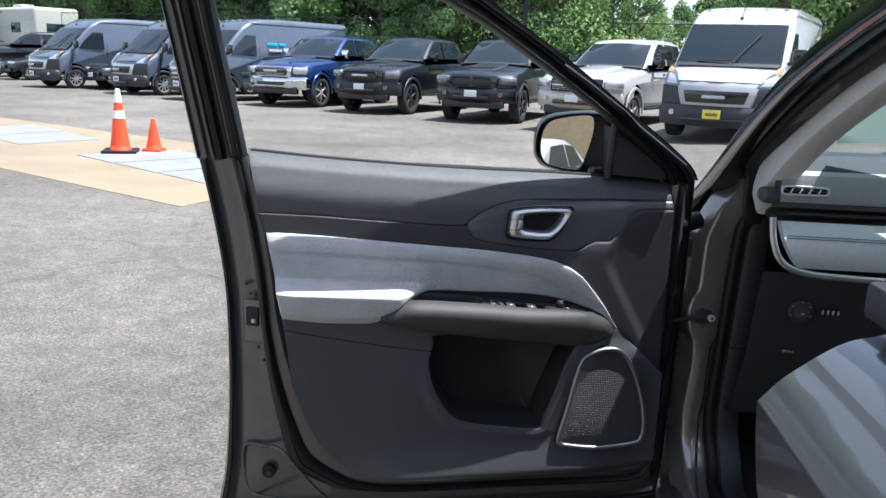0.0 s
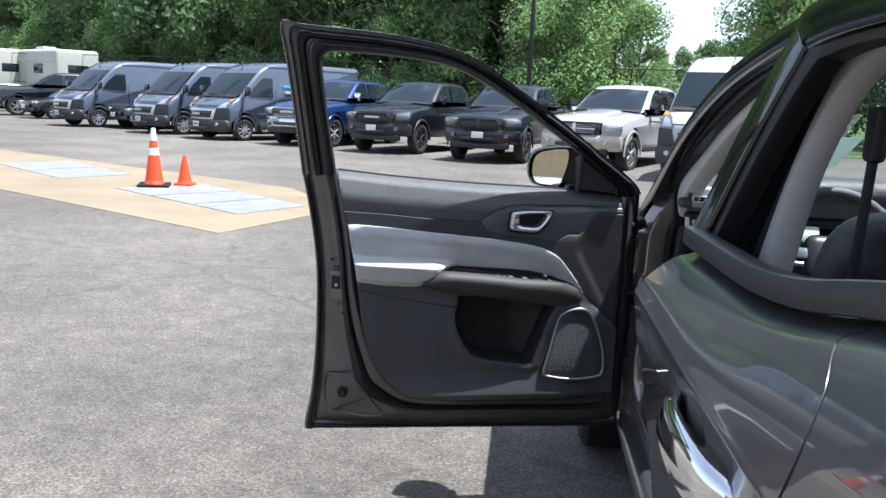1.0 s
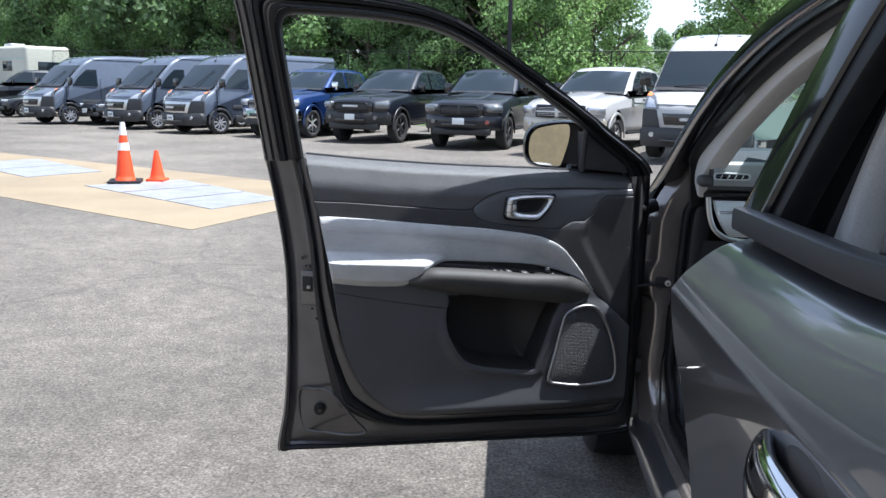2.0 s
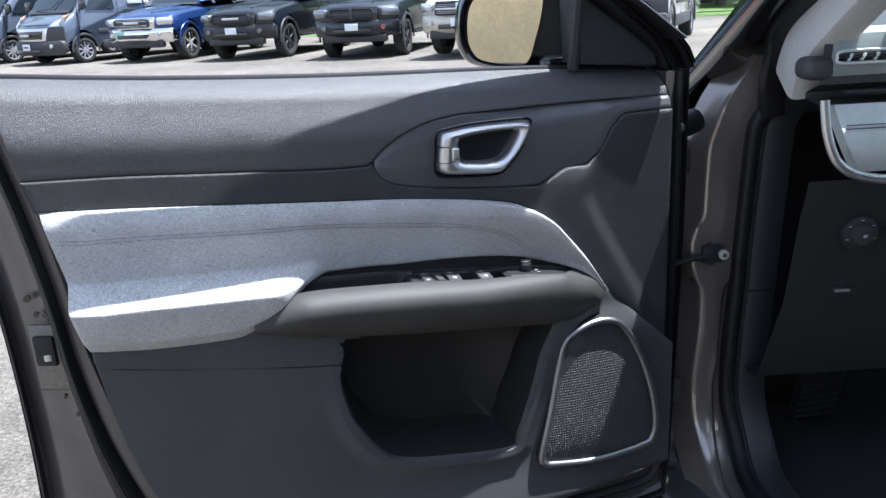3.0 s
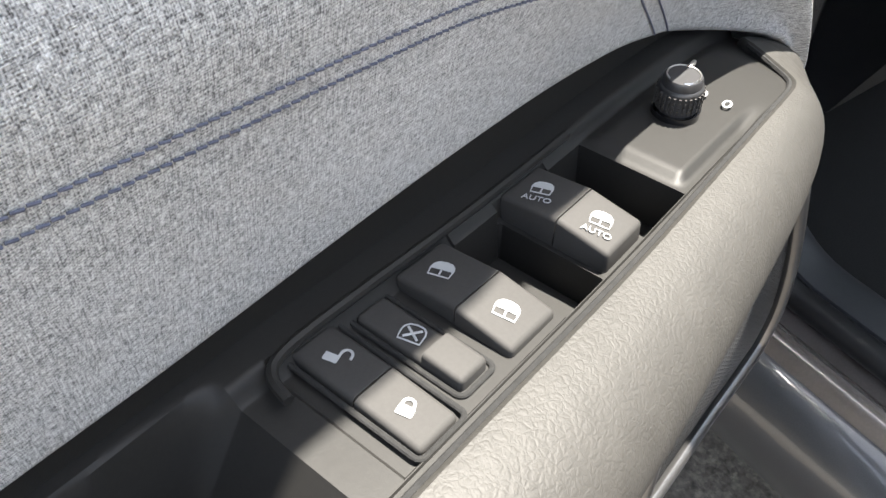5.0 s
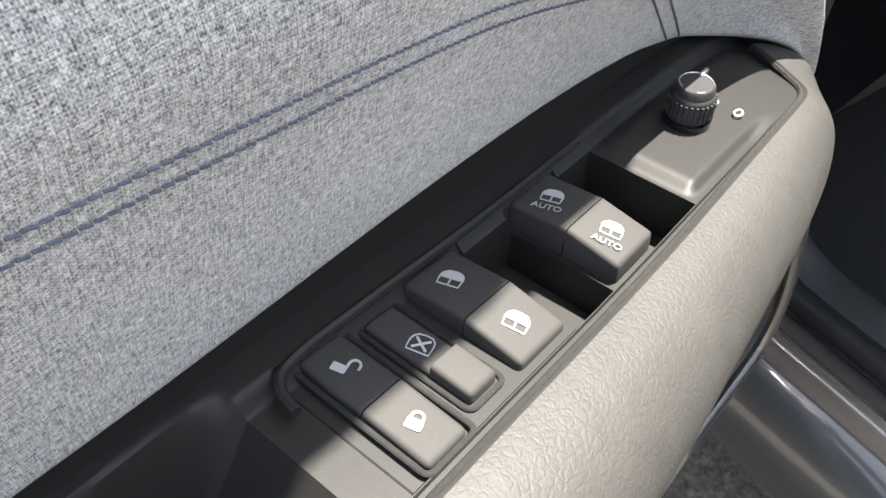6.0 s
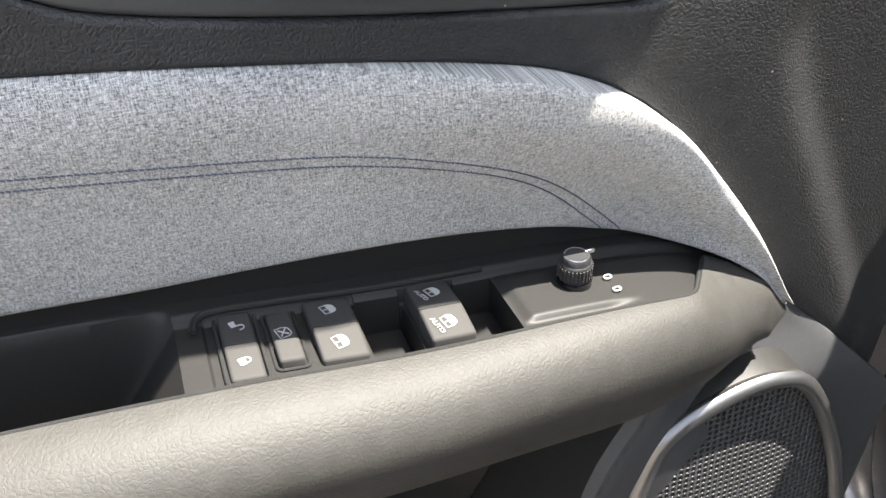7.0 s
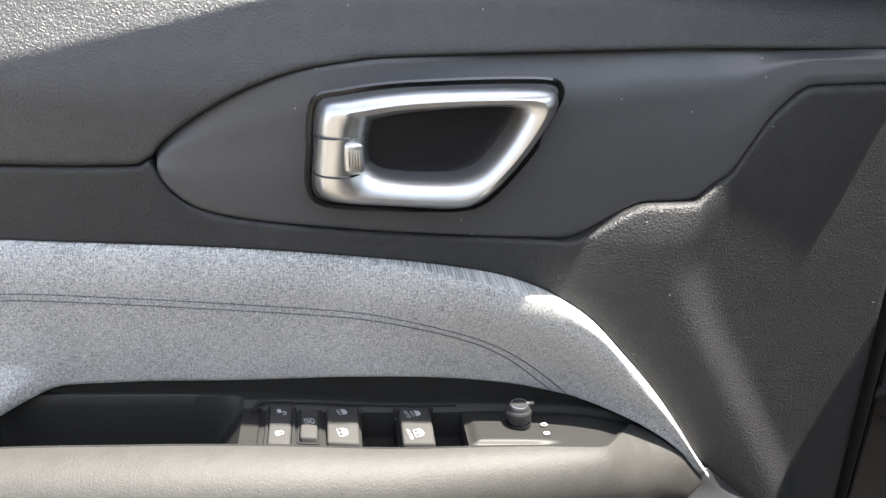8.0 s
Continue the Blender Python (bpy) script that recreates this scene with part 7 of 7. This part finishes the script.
def bank():
    P = []
    for k, d in enumerate((0, 0.5, 2, 6, 14, 40, 200)):
        P.append([(x, 31.5 + d + max(0, -x) * 0.42 + max(0, x - 12) * 0.1, 0.012 + 0.10 * min(1, d / 2) + 0.012 * d) for x in np.linspace(-180, 180, 60)])
    return tagged(part("grass_verge", grid_mesh(P), GRASS), "mown green grass verge behind the car park", "grass", kind="structure")


bank()


def fence():
    t = thing("fence", label="tall black wire fence along the back of the lot", category="fence")
    a, b = Vector((-34, 44.2, 0)), Vector((22, 29.6, 0))
    n = 19
    for i in range(n + 1):
        p = a.lerp(b, i / n)
        part("post", tube([(p.x, p.y, 0), (p.x, p.y, 3.2)], 0.035, 8, up=(1, 0, 0)), POST, t)
    for z in (0.15, 1.6, 3.18):
        part("rail", tube([(*a.xy, z), (*b.xy, z)], 0.022, 6, up=(0, 0, 1)), POST, t)
    d = b - a
    bm = bmesh.new()
    L = d.length
    d.normalize()
    for i in range(int(L / 0.42)):
        for s in (-1, 1):
            c = a + d * (i * 0.42 + 1.6)
            p0, p1 = c - d * 1.5 * s, c + d * 1.5 * s
            if (p0 - a).dot(d) < 0 or (p1 - a).dot(d) > L or (p1 - a).dot(d) < 0:
                continue
            tube([(p0.x, p0.y, 0.15), (p1.x, p1.y, 3.15)], 0.0028, 3, bm=bm, up=(0, 0, 1))
    tagged(part("wire_mesh", bm, POST, t), kind="stuff")


fence()


def lamp_post(m):
    t = thing("lamp_post", m, "dark square lamp post at the edge of the lot", "lamp post")
    part("pole", box((0.15, 0.15, 8.6), (0, 0, 4.4), 0.02), POST, t)
    part("footing", disc(0.28, 0.5, (0, 0, 0.25), segments=24, bevel=0.03), CONCRETE, t)
    part("arm", box((0.08, 0.9, 0.08), (0, -0.4, 8.6), 0.02), POST, t)
    part("lamp_head", box((0.4, 0.65, 0.12), (0, -1.0, 8.62), 0.04), POST, t)


lamp_post(pose(0.05, 29.3, 0))


def leaf_material(name, c):
    m = bpy.data.materials.new(name)
    m.use_nodes = True
    nt = m.node_tree
    nt.nodes.remove(nt.nodes["Principled BSDF"])
    out = nt.nodes["Material Output"]
    geo = nt.nodes.new("ShaderNodeNewGeometry")
    oi = nt.nodes.new("ShaderNodeObjectInfo")
    mr = nt.nodes.new("ShaderNodeMapRange")
    mr.inputs[3].default_value, mr.inputs[4].default_value = 0.6, 1.4
    nt.links.new(geo.outputs["Random Per Island"], mr.inputs[0])
    m2 = nt.nodes.new("ShaderNodeMapRange")
    m2.inputs[3].default_value, m2.inputs[4].default_value = 0.7, 1.35
    nt.links.new(oi.outputs["Random"], m2.inputs[0])
    mu = nt.nodes.new("ShaderNodeMath")
    mu.operation = "MULTIPLY"
    nt.links.new(mr.outputs[0], mu.inputs[0])
    nt.links.new(m2.outputs[0], mu.inputs[1])
    v = nt.nodes.new("ShaderNodeVectorMath")
    v.operation = "SCALE"
    v.inputs[0].default_value = c
    nt.links.new(mu.outputs[0], v.inputs["Scale"])
    d = nt.nodes.new("ShaderNodeBsdfDiffuse")
    tr = nt.nodes.new("ShaderNodeBsdfTranslucent")
    mx = nt.nodes.new("ShaderNodeMixShader")
    mx.inputs[0].default_value = 0.5
    nt.links.new(v.outputs[0], d.inputs["Color"])
    v2 = nt.nodes.new("ShaderNodeVectorMath")
    v2.operation = "MULTIPLY"
    v2.inputs[1].default_value = (1.05, 1.2, 0.78)
    nt.links.new(v.outputs[0], v2.inputs[0])
    nt.links.new(v2.outputs[0], tr.inputs["Color"])
    nt.links.new(d.outputs[0], mx.inputs[1])
    nt.links.new(tr.outputs[0], mx.inputs[2])
    nt.links.new(mx.outputs[0], out.inputs["Surface"])
    return m


LEAF = leaf_material("broad_leaves", (0.215, 0.30, 0.150))
LEAF_LIGHT = leaf_material("pale_leaves", (0.27, 0.36, 0.175))
LEAF_DARK = leaf_material("dark_leaves", (0.155, 0.215, 0.122))


def crown_mesh(rng, height, radius, base, leaves, size):
    """Leaf clumps scattered through many overlapping lobes of uneven size."""
    lobes = []
    for i in range(26):
        k = rng.random()
        z = base + (height - base) * (0.06 + 0.88 * k)
        spread = radius * math.sin(math.pi * min(0.97, 0.18 + 0.8 * k)) ** 0.8
        a, r = rng.random() * math.tau, spread * (0.25 + 0.65 * rng.random())
        lobes.append((r * math.cos(a), r * math.sin(a), z, radius * (0.26 + 0.22 * rng.random())))
    verts, faces = [], []
    for i in range(leaves):
        x, y, z, r = lobes[rng.randrange(len(lobes))]
        d = Vector((rng.gauss(0, 1), rng.gauss(0, 1), rng.gauss(0, 1))).normalized()
        p = Vector((x, y, z)) + d * r * (0.55 + 0.5 * rng.random())
        nrm = (d + Vector((rng.gauss(0, 0.7), rng.gauss(0, 0.7), rng.gauss(0.4, 0.7)))).normalized()
        s = nrm.orthogonal().normalized()
        s.rotate(Matrix.Rotation(rng.random() * math.tau, 3, nrm))
        t = nrm.cross(s)
        q = size * (0.6 + 0.8 * rng.random())
        b = len(verts)
        verts += [p - s * q * 0.5, p + t * q * 0.32 + nrm * q * 0.08, p + s * q * 0.55, p - t * q * 0.32 + nrm * q * 0.08]
        faces.append((b, b + 1, b + 2, b + 3))
    me = bpy.data.meshes.new("crown")
    me.from_pydata(verts, [], faces)
    return me


def tree_kind(seed, height, radius, base, leaves, size, material):
    rng = random.Random(seed)
    crown = crown_mesh(rng, height, radius, base, leaves, size)
    crown.materials.append(material)
    bm = bmesh.new()
    top = height * 0.8
    path = [(0.12 * math.sin(k * 2.1 + seed), 0.12 * math.cos(k * 1.7 + seed), top * k) for k in np.linspace(0, 1, 9)]
    tube(path, 0.1, 8, bm=bm, up=(1, 0, 0), radii=[0.24 * (1 - 0.85 * k) * height / 12 for k in np.linspace(0, 1, 9)])
    for i in range(12):
        k = 0.25 + 0.6 * i / 12
        z = top * k
        a = i * 2.4 + seed
        l = radius * (0.9 - 0.5 * k) * (0.7 + 0.5 * rng.random())
        tube([(0, 0, z), (l * 0.5 * math.cos(a), l * 0.5 * math.sin(a), z + l * 0.28), (l * math.cos(a), l * math.sin(a), z + l * 0.75)], 0.05, 6, bm=bm, up=(0, 0, 1), radii=[0.09, 0.055, 0.02])
    bmesh.ops.recalc_face_normals(bm, faces=bm.faces)
    trunk = bpy.data.meshes.new("trunk")
    bm.to_mesh(trunk)
    bm.free()
    trunk.materials.append(BARK)
    return trunk, crown


KINDS = [tree_kind(1, 13, 3.6, 1.0, 12500, 0.205, LEAF), tree_kind(2, 15, 4.0, 1.4, 12500, 0.22, LEAF), tree_kind(3, 17, 4.2, 1.0, 8200, 0.40, LEAF_DARK), tree_kind(4, 9, 3.0, 0.3, 8000, 0.19, LEAF), tree_kind(5, 12, 3.2, 0.8, 22000, 0.15, LEAF_LIGHT)]


def tree(kind, x, y, turn, k, label):
    t = thing("tree", pose(x, y, 0.1, 0, 0, turn) @ Matrix.Diagonal((k, k, k, 1)), label, "tree", "trees behind the car park")
    trunk, crown = KINDS[kind]
    for nm, me in (("trunk", trunk), ("crown", crown)):
        ob = new(nm, me)
        ob.parent = t
    return t


rng = random.Random(11)
for i in range(30):
    x = -62 + i * 2.45 + rng.uniform(-0.7, 0.7)
    y = 38.5 + max(0, -x) * 0.44 + rng.uniform(-1.2, 1.6)
    if 1.5 < x < 14.0:
        continue
    tree((1, 0, 2, 0, 1)[i % 5], x, y, rng.uniform(0, 360), rng.uniform(0.85, 1.1), "leafy green broadleaf tree at the edge of the wood")
for i in range(26):
    x = -66 + i * 2.9 + rng.uniform(-0.8, 0.8)
    y = 45 + max(0, -x) * 0.46 + rng.uniform(-1.5, 2.0)
    if 2.0 < x < 14.2:
        continue
    tree(2, x, y, rng.uniform(0, 360), rng.uniform(0.9, 1.15), "tall dark green tree deeper in the wood")
for i in range(20):
    x = -50 + i * 2.9 + rng.uniform(-0.9, 0.9)
    y = 36.2 + max(0, -x) * 0.44 + rng.uniform(-0.5, 0.8)
    if 5.8 < x < 10.8:
        continue
    tree(3, x, y, rng.uniform(0, 360), rng.uniform(0.45, 0.75), "low leafy green bush at the foot of the wood")
for x, y, k in ((12.2, 40.0, 0.9), (14.6, 38.0, 0.95), (19.0, 37.0, 1.05), (23, 38, 1.0), (27, 40, 1.0), (1.6, 41.5, 0.95)):
    tree(0, x, y, x * 37, k, "leafy green broadleaf tree by the fence")
for i in range(22):
    x = -68 + i * 3.5 + rng.uniform(-0.8, 0.8)
    y = 52 + max(0, -x) * 0.46 + rng.uniform(-1.5, 2.0)
    if 3.0 < x < 16.0:
        continue
    tree(2, x, y, rng.uniform(0, 360), rng.uniform(1.0, 1.25), "tall dark green tree deeper in the wood")
for x, y, k in ((12.9, 43.5, 0.8), (15.2, 42.0, 0.9), (17.0, 45.0, 1.0), (21.0, 45.0, 1.0), (2.2, 45.5, 1.0)):
    tree(2, x, y, x * 53, k, "tall dark green tree deeper in the wood")
for x, y, k in ((6.5, 75, 0.46), (8.9, 76, 0.42), (11.3, 78, 0.46), (13.6, 75, 0.43), (16.2, 77, 0.48), (18.6, 79, 0.5)):
    tree(2, x, y, x * 31, k, "distant dark green tree")


for x, y, k in ((3.7, 36.0, 0.80), (10.7, 35.5, 0.95), (-29.5, 52.0, 0.8)):
    tree(4, x, y, x * 41, k, "bright yellow-green tree with fine leaves by the fence")


# ---- the building behind ----
STUCCO = mat("tan_stucco", (0.50, 0.38, 0.21), 0.9, var=0.1, scale=9, bump=0.6, bscale=30, stains=0.08, sscale=1.5, bdist=0.01)


def building():
    t = thing("building", label="low tan stucco building with a white downpipe", category="building")
    part("wall", box((34, 0.3, 5.2), (-4, -13.5, 2.6), 0.01), STUCCO, t)
    part("parapet", box((34.3, 0.5, 0.25), (-4, -13.5, 5.3), 0.03), P_WHITE, t)
    for x in (-9.5, 8.5):
        part("downpipe", tube([(x, -13.27, 0.0), (x, -13.27, 5.2)], 0.06, 10, up=(1, 0, 0)), P_WHITE, t)
    for x in (-11.5, 2.5):
        d = part("door", box((1.0, 0.08, 2.1), (x, -13.33, 1.05), 0.02), P_WHITE, t)
        part("door_frame", box((1.16, 0.06, 2.2), (x, -13.34, 1.1), 0.02), CHROME, d)
    part("roof", box((34, 12, 0.2), (-4, -19.6, 5.1)), CONCRETE, t)


building()
